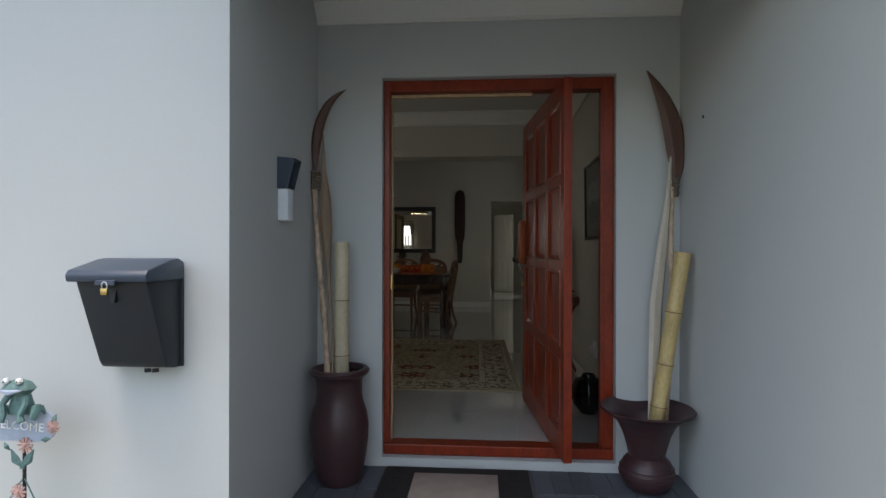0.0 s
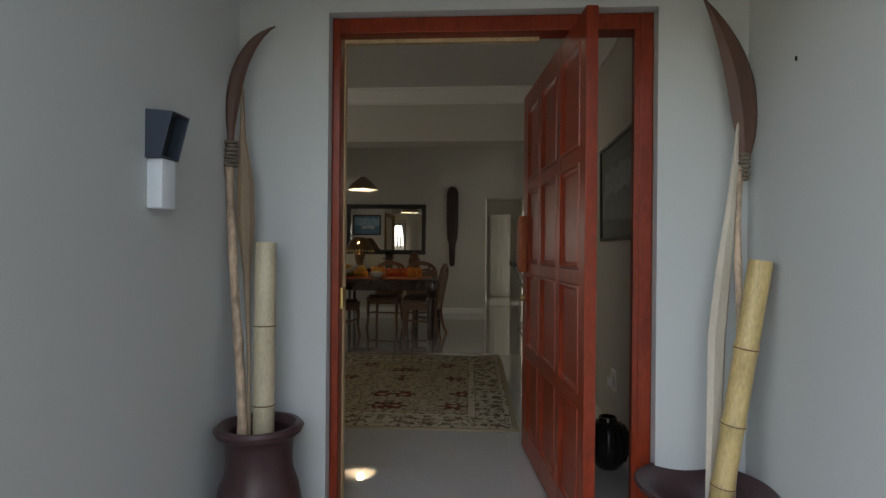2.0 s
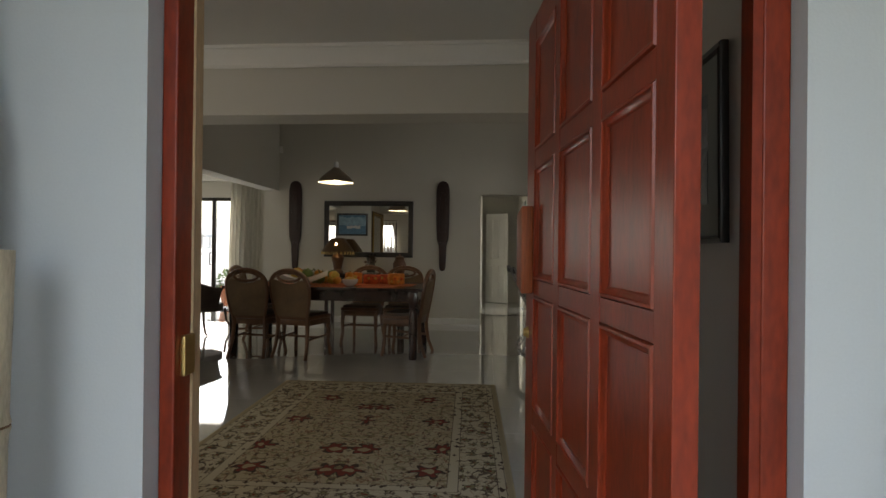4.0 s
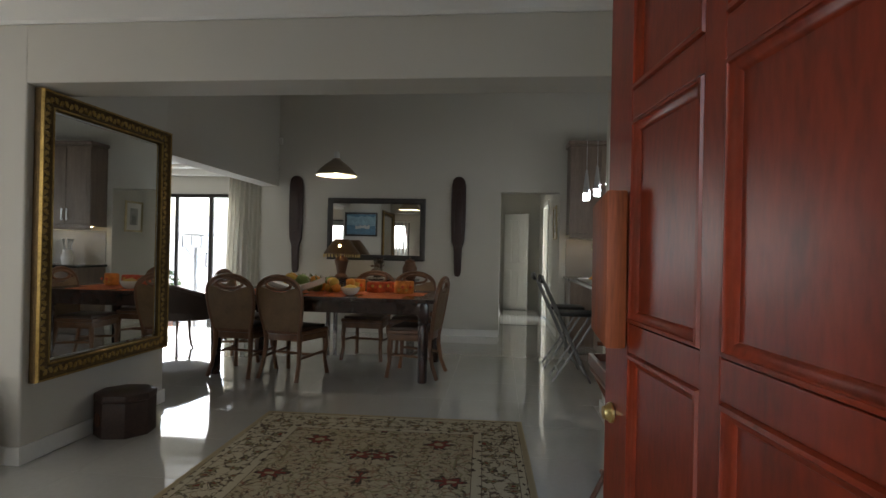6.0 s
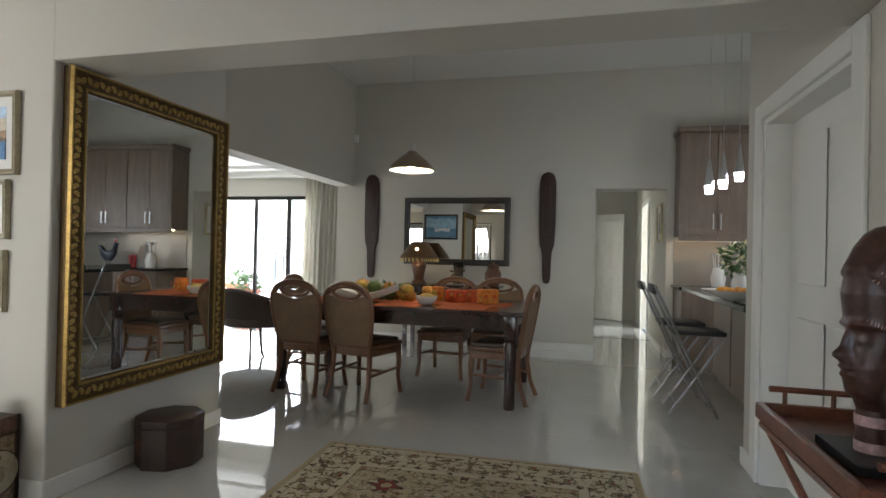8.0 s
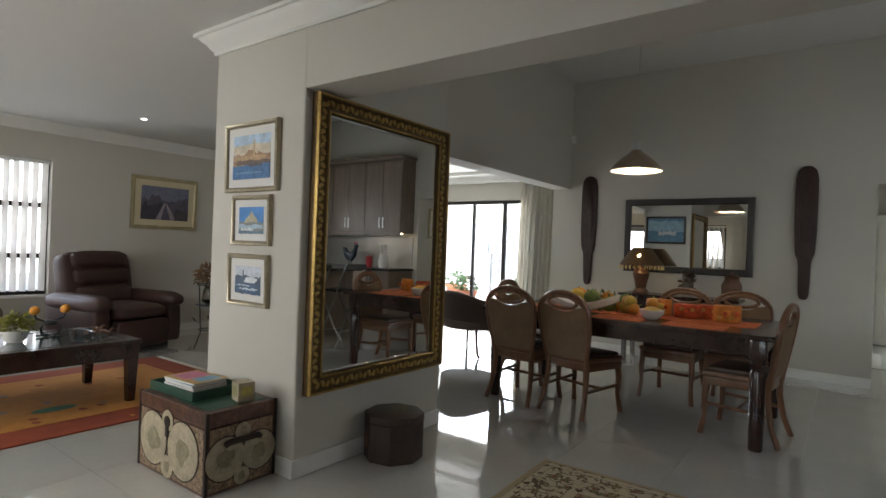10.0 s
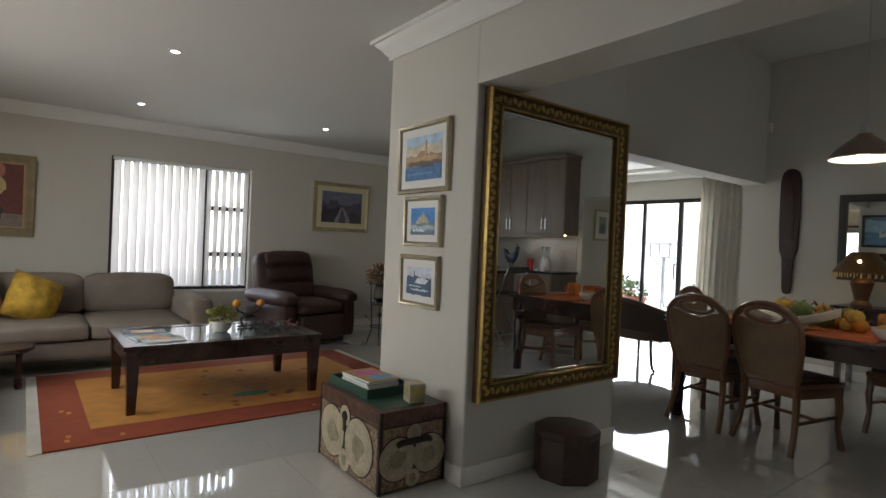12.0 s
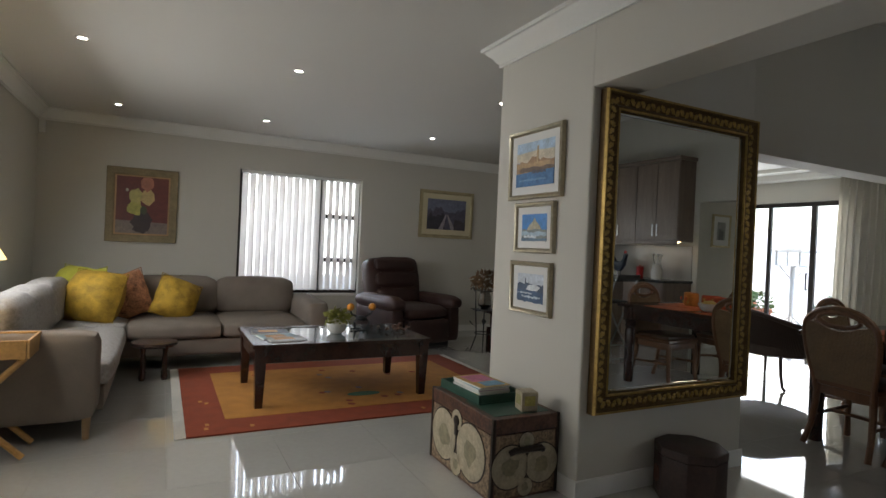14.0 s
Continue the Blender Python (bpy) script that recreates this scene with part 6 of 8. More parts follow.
lathe(bm, [(0, 0), (0.07, 0), (0.085, 0.1), (0.06, 0.2), (0.065, 0.22), (0.058, 0.22), (0.05, 0.19), (0, 0.02)], 24)
part("body", bm, WHITE_CERAMIC, blend)
for k in range(5):
    bm = bmesh.new()
    a = k * 1.3
    tube(bm, [(0.02 * math.cos(a), 0.02 * math.sin(a), 0.05), (0.06 * math.cos(a), 0.06 * math.sin(a), 0.33), (0.065 * math.cos(a), 0.065 * math.sin(a), 0.38)], [0.005, 0.005, 0.018], 8)
    part("utensil", bm, STEEL, blend)
hen = thing("hen_ornament", pose(2.35, 10.45, 0.9), "dark painted metal hen ornament on the worktop", "ornament")
bm = bmesh.new()
prism(bm, [(-0.05, 0.08), (0.05, 0.08), (0.13, 0.16), (0.16, 0.27), (0.2, 0.33), (0.12, 0.31), (0.07, 0.24), (-0.03, 0.23), (-0.09, 0.28), (-0.11, 0.36), (-0.14, 0.38), (-0.18, 0.34), (-0.15, 0.31), (-0.13, 0.18)], "y", -0.035, 0.035, bev=0.02)
for s in (-0.03, 0.03):
    tube(bm, [(s, 0, 0.1), (s, 0, 0.008)], 0.006, 6)
box(bm, -0.06, 0.06, -0.04, 0.04, 0.0, 0.01)
part("body", bm, mat("dark_blue_enamel", (0.02, 0.03, 0.05), 0.4, var=0.3), hen)
bm = bmesh.new()
prism(bm, [(-0.11, 0.36), (-0.15, 0.39), (-0.15, 0.41), (-0.13, 0.4), (-0.12, 0.42), (-0.1, 0.39)], "y", -0.01, 0.01)
part("comb", bm, RED, hen, "red comb")
fb = thing("fruit_platter", pose(1.2, 8.05, 0.92), "shallow white platter of oranges on the bar", "platter")
bm = bmesh.new()
lathe(bm, [(0, 0), (0.08, 0), (0.1, 0.012), (0.2, 0.05), (0.23, 0.07), (0.2, 0.058), (0.1, 0.02), (0, 0.012)], 32)
part("dish", bm, WHITE_CERAMIC, fb)
for k in range(6):
    bm = bmesh.new()
    blob(bm, (0.09 * math.cos(k * 1.05), 0.09 * math.sin(k * 1.05), 0.055), 0.038, k, 1, 0.05)
    part("orange", bm, FRUITS[0], fb)
gb = tagged(boxes("glass_tray", GLASSWARE, None, (1.12, 1.52, 7.44, 7.76, 0.92, 0.935), bev=0.005), "clear glass tray on the bar", "tray")
fv = thing("flower_vase", pose(1.31, 8.36, 0.92), "vase of white and yellow flowers on the bar", "flower vase")
bm = bmesh.new()
lathe(bm, [(0, 0), (0.05, 0), (0.06, 0.1), (0.045, 0.17), (0.055, 0.19), (0.05, 0.19), (0.04, 0.16), (0, 0.02)], 20)
part("vase", bm, WHITE_CERAMIC, fv)
foliage("leaves", fv, None, (0, 0, 0.29), 0.14, 170, 0.07, mat("fresh_green_leaves", (0.06, 0.12, 0.03), 0.5, var=0.5, scale=30), 21, 0.9, "green leaves")
foliage("blooms", fv, None, (0, 0, 0.31), 0.14, 90, 0.05, mat("cream_petals", (0.62, 0.6, 0.36), 0.6, var=0.3, scale=30), 22, 0.8, "cream and yellow blooms")


def cone_pendant(x, y, z):
    k = thing("kitchen_pendant", pose(x, y, z), "slim silver cone pendant with a lit glass tip", "pendant lamp", "kitchen pendants")
    bm = bmesh.new()
    lathe(bm, [(0.036, 0.0), (0.032, 0.05), (0.014, 0.2), (0.008, 0.24), (0, 0.24)], 20)
    part("shade", bm, STEEL, k)
    for i in range(4):
        bm = bmesh.new()
        lathe(bm, [(0, -0.012 - 0.018 * i), (0.036 - 0.002 * i, -0.012 - 0.018 * i), (0.036 - 0.002 * i, 0.001 - 0.018 * i), (0, 0.001 - 0.018 * i)], 20)
        part("glass_ring", bm, glow("lit_glass_ring", (0.85, 0.93, 1.0), 6), k, "glowing glass ring")
    bm = bmesh.new()
    tube(bm, [(0, 0, 0.24), (0, 0, HD - z)], 0.003, 6)
    part("cord", bm, STEEL, k)


cone_pendant(1.105, 8.5, 1.825)
cone_pendant(1.21, 8.5, 1.87)
cone_pendant(1.33, 8.5, 1.93)

SEAT_BLACK = mat("black_vinyl_seat", (0.015, 0.014, 0.014), 0.45, var=0.2, fine=80, bump=0.1)


def stool(x, y):
    t = thing("bar_stool", pose(x, y, 0), "folding steel bar stool with a black seat", "bar stool", "bar stools")
    for s in (-0.18, 0.18):
        bm = bmesh.new()
        tube(bm, [(-0.32, s, 1.0), (-0.27, s, 0.9), (-0.05, s, 0.42), (0.15, s, 0.0)], 0.011, 8)
        part("leg", bm, STEEL_DULL, t)
        bm = bmesh.new()
        tube(bm, [(0.2, s * 0.86, 0.62), (0.04, s * 0.86, 0.36), (-0.2, s * 0.86, 0.0)], 0.011, 8)
        part("leg", bm, STEEL_DULL, t)
    for p, q, w in ((-0.31, 0.985, 0.18), (0.1, 0.09, 0.18), (-0.15, 0.09, 0.155)):
        bm = bmesh.new()
        tube(bm, [(p, -w, q), (p, w, q)], 0.009, 8)
        part("crossbar", bm, STEEL_DULL, t)
    bm = bmesh.new()
    box(bm, -0.335, -0.3, -0.18, 0.18, 0.93, 1.0, bev=0.01)
    part("backrest", bm, SEAT_BLACK, t)
    bm = bmesh.new()
    box(bm, -0.17, 0.21, -0.17, 0.17, 0.62, 0.655, bev=0.014)
    part("seat", bm, SEAT_BLACK, t)


stool(0.97, 8.3)
stool(0.94, 8.9)

# ---- sunroom and patio ----
LINEN = mat("pale_linen_curtain", (0.58, 0.55, 0.48), 0.9, var=0.08, scale=5, fine=220, bump=0.1)
cur = thing("curtain", pose(-4.08, 11.72, 0), "pale linen curtain drawn to one side of the patio door", "curtain")
bm = bmesh.new()
cols = []
for k in range(49):
    u = k / 48
    x = -0.26 + 0.56 * u
    y = 0.035 * math.sin(u * 2 * math.pi * 7) + 0.012 * math.sin(u * 31)
    cols.append([bm.verts.new((x * (1.0 if z > 1.6 else 1.0 - (1.6 - z) * 0.1) - (0.09 * (2.4 - z) / 2.4 * (1 - u)), y * (0.7 + 0.3 * (2.4 - z) / 2.4), z)) for z in (0.02, 0.6, 1.2, 1.8, 2.42)])
for a, b in zip(cols, cols[1:]):
    for k in range(4):
        bm.faces.new((a[k], b[k], b[k + 1], a[k + 1]))
bmesh.ops.solidify(bm, geom=bm.faces[:], thickness=0.003)
part("drape", bm, LINEN, cur)
bm = bmesh.new()
tube(bm, [(-2.7, 0.02, 2.44), (0.5, 0.02, 2.44)], 0.012, 8)
part("curtain_rail", bm, TRIM_WHITE, cur)

wc = thing("wicker_armchair", pose(-3.75, 9.35, 0, 0, 0, -12), "dark woven wicker armchair with scrolled feet", "armchair")
bm = bmesh.new()
rows = []
for k in range(17):
    a = math.pi * (0.02 + 0.96 * k / 16)
    x, y = 0.42 * math.cos(a), -0.36 * math.sin(a) + 0.08
    top = 0.60 + 0.13 * math.sin(a) ** 2
    rows.append([bm.verts.new((x * s, y * s, z)) for s, z in ((0.9, 0.3), (0.97, 0.45), (1.03, top - 0.03), (1.06, top))])
for a, b in zip(rows, rows[1:]):
    for k in range(3):
        bm.faces.new((a[k], b[k], b[k + 1], a[k + 1]))
bmesh.ops.solidify(bm, geom=bm.faces[:], thickness=0.035)
part("back_shell", bm, WICKER_DARK, wc)
bm = bmesh.new()
tube(bm, [(0.445 * math.cos(a), -0.38 * math.sin(a) + 0.08, 0.605 + 0.13 * math.sin(a) ** 2) for a in [math.pi * (0.02 + 0.96 * k / 16) for k in range(17)]], 0.024, 8)
part("rolled_rim", bm, WICKER_DARK, wc)
bm = bmesh.new()
prism(bm, [(0.38 * math.cos(a), 0.34 * math.sin(a) + 0.06) for a in [k * math.pi / 12 for k in range(24)]], "z", 0.3, 0.4, bev=0.015)
part("seat", bm, WICKER_DARK, wc)
for x, y in ((-0.32, -0.16), (0.32, -0.16), (-0.3, 0.3), (0.3, 0.3)):
    bm = bmesh.new()
    tube(bm, [(x, y, 0.32), (x * 1.05, y * 1.05, 0.15), (x * 1.2, y * 1.2, 0.03), (x * 1.35, y * 1.35, 0.012)], [0.018, 0.016, 0.014, 0.014], 8)
    part("leg", bm, WICKER_DARK, wc)

PATIO_TILE = mat("pale_patio_paving", (0.55, 0.53, 0.48), 0.7, var=0.15, scale=3, fine=40, bump=0.2)
tagged(boxes("patio", PATIO_TILE, None, (-12, 0.0, 12.1, 17.0, GROUND, -0.03)), "pale paved patio outside the sliding door", "", "", "structure")
GARDEN_WALL = mat("white_garden_wall", (0.78, 0.77, 0.73), 0.85, var=0.05, scale=2, fine=60, bump=0.15)
tagged(boxes("garden_wall", GARDEN_WALL, None, (-12, 0.0, 17.0, 17.2, GROUND, 2.0), (-12.2, -12, 12.1, 17.2, GROUND, 2.0)), "white plastered patio boundary wall", "", "", "structure")
tagged(boxes("garden_wall_side", GARDEN_WALL, None, (-10.7, -10.5, 2.2, 12.0, GROUND, 1.75)), "white plastered side boundary wall", "", "", "structure")
TERRA = mat("terracotta", (0.42, 0.14, 0.06), 0.75, var=0.2, scale=10, fine=80, bump=0.15)
GREEN = mat("patio_leaves", (0.07, 0.13, 0.035), 0.55, var=0.5, scale=20)
for i, (x, y, r) in enumerate(((-6.35, 13.2, 0.2), (-5.05, 13.1, 0.17), (-7.6, 14.6, 0.24))):
    p = thing("flower_pot", pose(x, y, -0.03), "terracotta flower pot with a green plant on the patio", "flower pot", "patio pots")
    bm = bmesh.new()
    lathe(bm, [(0, 0), (r * 0.7, 0), (r, 0.36), (r * 1.1, 0.37), (r * 1.1, 0.43), (r * 0.95, 0.43), (r * 0.9, 0.36), (0, 0.34)], 24)
    part("pot", bm, TERRA, p)
    foliage("plant", p, None, (0, 0, 0.52), 0.22, 120, 0.12, GREEN, 60 + i, 0.9, "green leaves")
IRON = mat("white_painted_iron", (0.62, 0.62, 0.6), 0.5, var=0.1)
bf = thing("bird_feeder", pose(-5.95, 13.5, -0.03), "white wooden bird feeder on a post", "bird feeder")
boxes("post", IRON, bf, (-0.03, 0.03, -0.03, 0.03, 0.05, 1.2), bev=0.005)
for a in range(4):
    bm = bmesh.new()
    tube(bm, [(0, 0, 0.35), (0.3 * math.cos(a * math.pi / 2 + 0.6), 0.3 * math.sin(a * math.pi / 2 + 0.6), 0.02)], 0.02, 6)
    part("foot", bm, IRON, bf)
    bm = bmesh.new()
    tube(bm, [(0, 0, 0.95), (0.2 * math.cos(a * math.pi / 2 + 0.6), 0.2 * math.sin(a * math.pi / 2 + 0.6), 1.2)], 0.014, 6)
    part("brace", bm, IRON, bf)
boxes("feeder_floor", IRON, bf, (-0.24, 0.24, -0.2, 0.2, 1.2, 1.23), bev=0.004)
for x in (-0.2, 0.2):
    for y in (-0.16, 0.16):
        boxes("corner_post", IRON, bf, (x - 0.015, x + 0.015, y - 0.015, y + 0.015, 1.23, 1.45))
boxes("roof", IRON, bf, (-0.3, 0.3, -0.26, 0.26, 1.45, 1.49), (-0.22, 0.22, -0.18, 0.18, 1.49, 1.53), bev=0.004)


def iron_chair(x, y, a):
    t = thing("patio_chair", pose(x, y, -0.03, 0, 0, a), "grey wrought iron patio chair", "patio chair", "patio chairs")
    bm = bmesh.new()
    lathe(bm, [(0, 0.43), (0.2, 0.43), (0.205, 0.44), (0.2, 0.45), (0, 0.45)], 24)
    part("seat", bm, IRON, t)
    for k in range(4):
        bm = bmesh.new()
        u = math.pi / 4 + k * math.pi / 2
        tube(bm, [(0.16 * math.cos(u), 0.16 * math.sin(u), 0.44), (0.22 * math.cos(u), 0.22 * math.sin(u), 0.0)], 0.01, 6)
        part("leg", bm, IRON, t)
    bm = bmesh.new()
    tube(bm, [(0.19 * math.cos(b), -0.19, 0.44 + 0.42 * math.sin(b)) for b in [k * math.pi / 10 for k in range(11)]], 0.01, 6)
    for s in (-0.1, -0.03, 0.03, 0.1):
        tube(bm, [(s, -0.18, 0.45), (s * 1.6, -0.19, 0.62), (s * 0.5, -0.19, 0.8)], 0.007, 6)
    part("scroll_back", bm, IRON, t)


iron_chair(-5.55, 13.6, 160)
iron_chair(-4.75, 13.9, 215)
pt = thing("patio_table", pose(-5.1, 14.1, -0.03), "round dark patio table", "patio table")
bm = bmesh.new()
lathe(bm, [(0, 0.70), (0.38, 0.70), (0.385, 0.715), (0.38, 0.73), (0, 0.73)], 32)
part("tabletop", bm, BLACK_METAL, pt)
bm = bmesh.new()
tube(bm, [(0, 0, 0.0), (0, 0, 0.7)], 0.03, 10)
lathe(bm, [(0, 0), (0.22, 0), (0.2, 0.03), (0, 0.05)], 24)
part("pedestal", bm, BLACK_METAL, pt)

# ---- living room ----
SOFA = mat("grey_brown_linen_upholstery", (0.20, 0.165, 0.135), 0.9, var=0.18, scale=6, fine=260, bump=0.35)
SOFA_PALE = mat("pale_grey_tweed_upholstery", (0.34, 0.32, 0.30), 0.9, var=0.35, scale=50, fine=220, bump=0.35)
SOFA_LEG = mat("beech_leg", (0.30, 0.19, 0.10), 0.45, var=0.2, stretch=(4, 4, 1))


def soft_box(bm, x0, x1, y0, y1, z0, z1, r, puff=0.0, seed=0):
    """A padded block: rounded edges and slightly swollen, uneven faces."""
    old = set(bm.verts)
    g = bmesh.ops.create_cube(bm, size=1.0)["verts"]
    bmesh.ops.subdivide_edges(bm, edges=list({e for v in g for e in v.link_edges}), cuts=7, use_grid_fill=True)
    c, h = Vector(((x0 + x1) / 2, (y0 + y1) / 2, (z0 + z1) / 2)), Vector(((x1 - x0) / 2, (y1 - y0) / 2, (z1 - z0) / 2))
    for v in [v for v in bm.verts if v not in old]:
        u = v.co * 2
        q = Vector([max(min(u[i] * h[i], h[i] - r), -(h[i] - r)) for i in range(3)])
        d = Vector([u[i] * h[i] - q[i] for i in range(3)])
        if d.length > 1e-6:
            d = d.normalized() * r
        k = (1 - u.x ** 4) * (1 - u.y ** 4) + (1 - u.y ** 4) * (1 - u.z ** 4) + (1 - u.x ** 4) * (1 - u.z ** 4)
        p = q + d
        nrm = Vector([math.copysign(1, u[i]) if abs(u[i]) > 0.99 else 0 for i in range(3)])
        p += nrm * (puff * max(k - 0.0, 0) * 0.5 + 0.006 * noise.noise(p * 6 + Vector((seed, 0, 0))))
        v.co = c + p


sofa = thing("corner_sofa", pose(0, 0, 0), "grey-brown upholstered corner sofa with loose cushions", "sofa")
AX0, AX1, AY0, AY1 = -6.95, -5.83, 2.56, 5.27
BY1, BX1 = 3.40, -4.02


def soft(name, material, parent, *d, r=0.05, puff=0.02, seed=0, label=""):
    bm = bmesh.new()
    soft_box(bm, *d, r, puff, seed)
    return part(name, bm, material, parent, label)


soft("base", SOFA, sofa, AX0, AX1 + 0.0, AY0, AY1 - 0.24, 0.12, 0.28, r=0.03, puff=0.0)
soft("base", SOFA, sofa, AX1 + 0.003, BX1 - 0.2, AY0, BY1, 0.12, 0.28, r=0.03, puff=0.0)
soft("back_frame", SOFA, sofa, AX0, AX0 + 0.2, AY0, AY1 - 0.245, 0.281, 0.70, r=0.05, puff=0.0)
soft("back_frame", SOFA, sofa, AX0 + 0.205, BX1 - 0.2, AY0 - 0.01, AY0 + 0.17, 0.281, 0.68, r=0.05, puff=0.0)
soft("armrest", SOFA, sofa, AX0 + 0.1, AX1 + 0.02, AY1 - 0.24, AY1, 0.12, 0.625, r=0.07, puff=0.01)
soft("armrest", SOFA, sofa, BX1 - 0.22, BX1, AY0, BY1 - 0.03, 0.12, 0.64, r=0.05, puff=0.01)
for k, (y0, y1) in enumerate(((3.43, 4.23), (4.235, 5.03))):
    soft("seat_cushion", SOFA, sofa, AX0 + 0.2, AX1 + 0.03, y0, y1, 0.27, 0.43, r=0.05, puff=0.025, seed=k)
    soft("back_cushion", SOFA, sofa, AX0 + 0.16, AX0 + 0.42, y0, y1, 0.42, 0.80, r=0.07, puff=0.03, seed=k + 5)
soft("seat_cushion", SOFA_PALE, sofa, AX0 + 0.2, AX1 + 0.02, AY0 + 0.17, 3.425, 0.27, 0.43, r=0.05, puff=0.025, seed=9, label="pale tweed seat cushion")
soft("seat_cushion", SOFA_PALE, sofa, AX1 + 0.025, BX1 - 0.2, AY0 + 0.17, BY1 + 0.03, 0.27, 0.43, r=0.05, puff=0.025, seed=10, label="pale tweed seat cushion")
for k, (x0, x1) in enumerate(((-6.4, -5.62), (-5.6, -4.9), (-4.88, -4.24))):
    soft("back_cushion", SOFA_PALE, sofa, x0, x1, AY0 + 0.12, AY0 + 0.37, 0.42, 0.80, r=0.07, puff=0.03, seed=20 + k, label="pale tweed back cushion")
for x, y in ((AX0 + 0.08, AY1 - 0.1), (AX1 - 0.08, AY1 - 0.08), (BX1 - 0.06, BY1 - 0.08), (BX1 - 0.06, AY0 + 0.1), (AX0 + 0.08, AY0 + 0.1)):
    bm = bmesh.new()
    tube(bm, [(x, y, 0.0), (x, y, 0.14)], [0.018, 0.026], 10)
    part("leg", bm, SOFA_LEG, sofa, "tapered beech leg")

YELLOW = mat("mustard_yellow_fabric", (0.40, 0.24, 0.026), 0.8, var=0.6, scale=12, fine=160, bump=0.3)
LIME = mat("lime_yellow_fabric", (0.46, 0.44, 0.06), 0.8, var=0.2, scale=12, fine=160, bump=0.2)
FLORAL = mat("orange_floral_fabric", (0.36, 0.16, 0.08), 0.8, var=0.85, scale=18, fine=60, bump=0.2)


def pillow(m, s, material, label, seed):
    t = thing("scatter_cushion", m, label, "cushion", "scatter cushions")
    bm = bmesh.new()
    n = 12
    for side in (1, -1):
        g = [[None] * (n + 1) for _ in range(n + 1)]
        for i in range(n + 1):
            for j in range(n + 1):
                u, v = 2 * i / n - 1, 2 * j / n - 1
                w = ((1 - u * u) * (1 - v * v)) ** 0.42
                pin = 1 - 0.1 * (1 - max(abs(u), abs(v)) ** 6) * 0 - 0.07 * (1 - abs(abs(u) - abs(v)))
                z = side * s * 0.4 * w * (1 + 0.12 * noise.noise(Vector((u * 2.5, v * 2.5, seed))))
                g[i][j] = bm.verts.new((u * s / 2 * pin, z, s / 2 + v * s / 2 * pin))
        for i in range(n):
            for j in range(n):
                bm.faces.new((g[i][j], g[i + 1][j], g[i + 1][j + 1], g[i][j + 1]))
    bmesh.ops.remove_doubles(bm, verts=bm.verts, dist=0.0008)
    part("cover", bm, material, t)
    bm = bmesh.new()
    e = s / 2 * 0.995
    tube(bm, [(-e, 0, 0.003), (0, 0, 0.034 * s), (e, 0, 0.003), (e - 0.035 * s, 0, s / 2), (e, 0, s - 0.003), (0, 0, s - 0.034 * s), (-e, 0, s - 0.003), (-e + 0.035 * s, 0, s / 2), (-e, 0, 0.003)], 0.005, 6)
    part("piping", bm, material, t)
    return t


pillow(pose(-6.02, 3.10, 0.41, -20, 4, 58), 0.5, YELLOW, "mustard yellow embroidered cushion on the sofa", 1)
pillow(pose(-6.3, 3.44, 0.42, -20, -24, 78), 0.46, FLORAL, "orange floral printed cushion on the sofa", 2)
pillow(pose(-6.2, 3.78, 0.42, -18, 22, 105), 0.42, YELLOW, "mustard yellow cushion on the sofa", 3)
pillow(pose(-6.45, 2.93, 0.43, -14, 5, 50), 0.48, LIME, "lime yellow cushion on the sofa", 4)
pillow(pose(-6.3, 3.06, 0.43, -16, -14, 50), 0.46, LIME, "lime yellow cushion on the sofa", 5)
pillow(pose(-6.2, 3.0, 0.43, -12, 30, 58), 0.42, FLORAL, "orange floral printed cushion on the sofa", 6)

# leather recliner
HIDE = mat("dark_brown_leather", (0.040, 0.016, 0.012), 0.55, var=0.3, scale=8, fine=110, bump=0.2)
rec = thing("recliner", pose(-6.68, 6.5, 0, 0, 0, 12), "dark brown leather recliner armchair", "recliner")
soft("base", HIDE, rec, -0.42, 0.44, -0.32, 0.32, 0.05, 0.36, r=0.04, puff=0.01)
soft("seat", HIDE, rec, -0.25, 0.5, -0.31, 0.31, 0.35, 0.5, r=0.07, puff=0.035, seed=2)
for y0, y1, sd in ((-0.55, -0.32, 3), (0.32, 0.55, 4)):
    soft("armrest", HIDE, rec, -0.38, 0.46, y0 + 0.02, y1 - 0.02, 0.05, 0.5, r=0.05, puff=0.01, seed=sd)
    soft("armrest_pad", HIDE, rec, -0.4, 0.5, y0, y1, 0.46, 0.615, r=0.075, puff=0.03, seed=sd + 4)
bk = soft("backrest", HIDE, rec, -0.12, 0.12, -0.4, 0.4, 0.0, 0.64, r=0.09, puff=0.03, seed=7)
bk.matrix_basis = pose(-0.28, 0, 0.42, 0, -13, 0)
for z0, z1 in ((0.03, 0.24), (0.25, 0.44), (0.45, 0.63)):
    pad = soft("back_pad", HIDE, rec, 0.08, 0.19, -0.31, 0.31, z0, z1, r=0.05, puff=0.03, seed=z0 * 20)
    pad.matrix_basis = pose(-0.28, 0, 0.42, 0, -13, 0)
soft("footrest", HIDE, rec, 0.46, 0.53, -0.3, 0.3, 0.07, 0.35, r=0.03, puff=0.01)
boxes("foot", BLACK_METAL, rec, (-0.4, 0.4, -0.4, 0.4, 0.0, 0.055), bev=0.005)

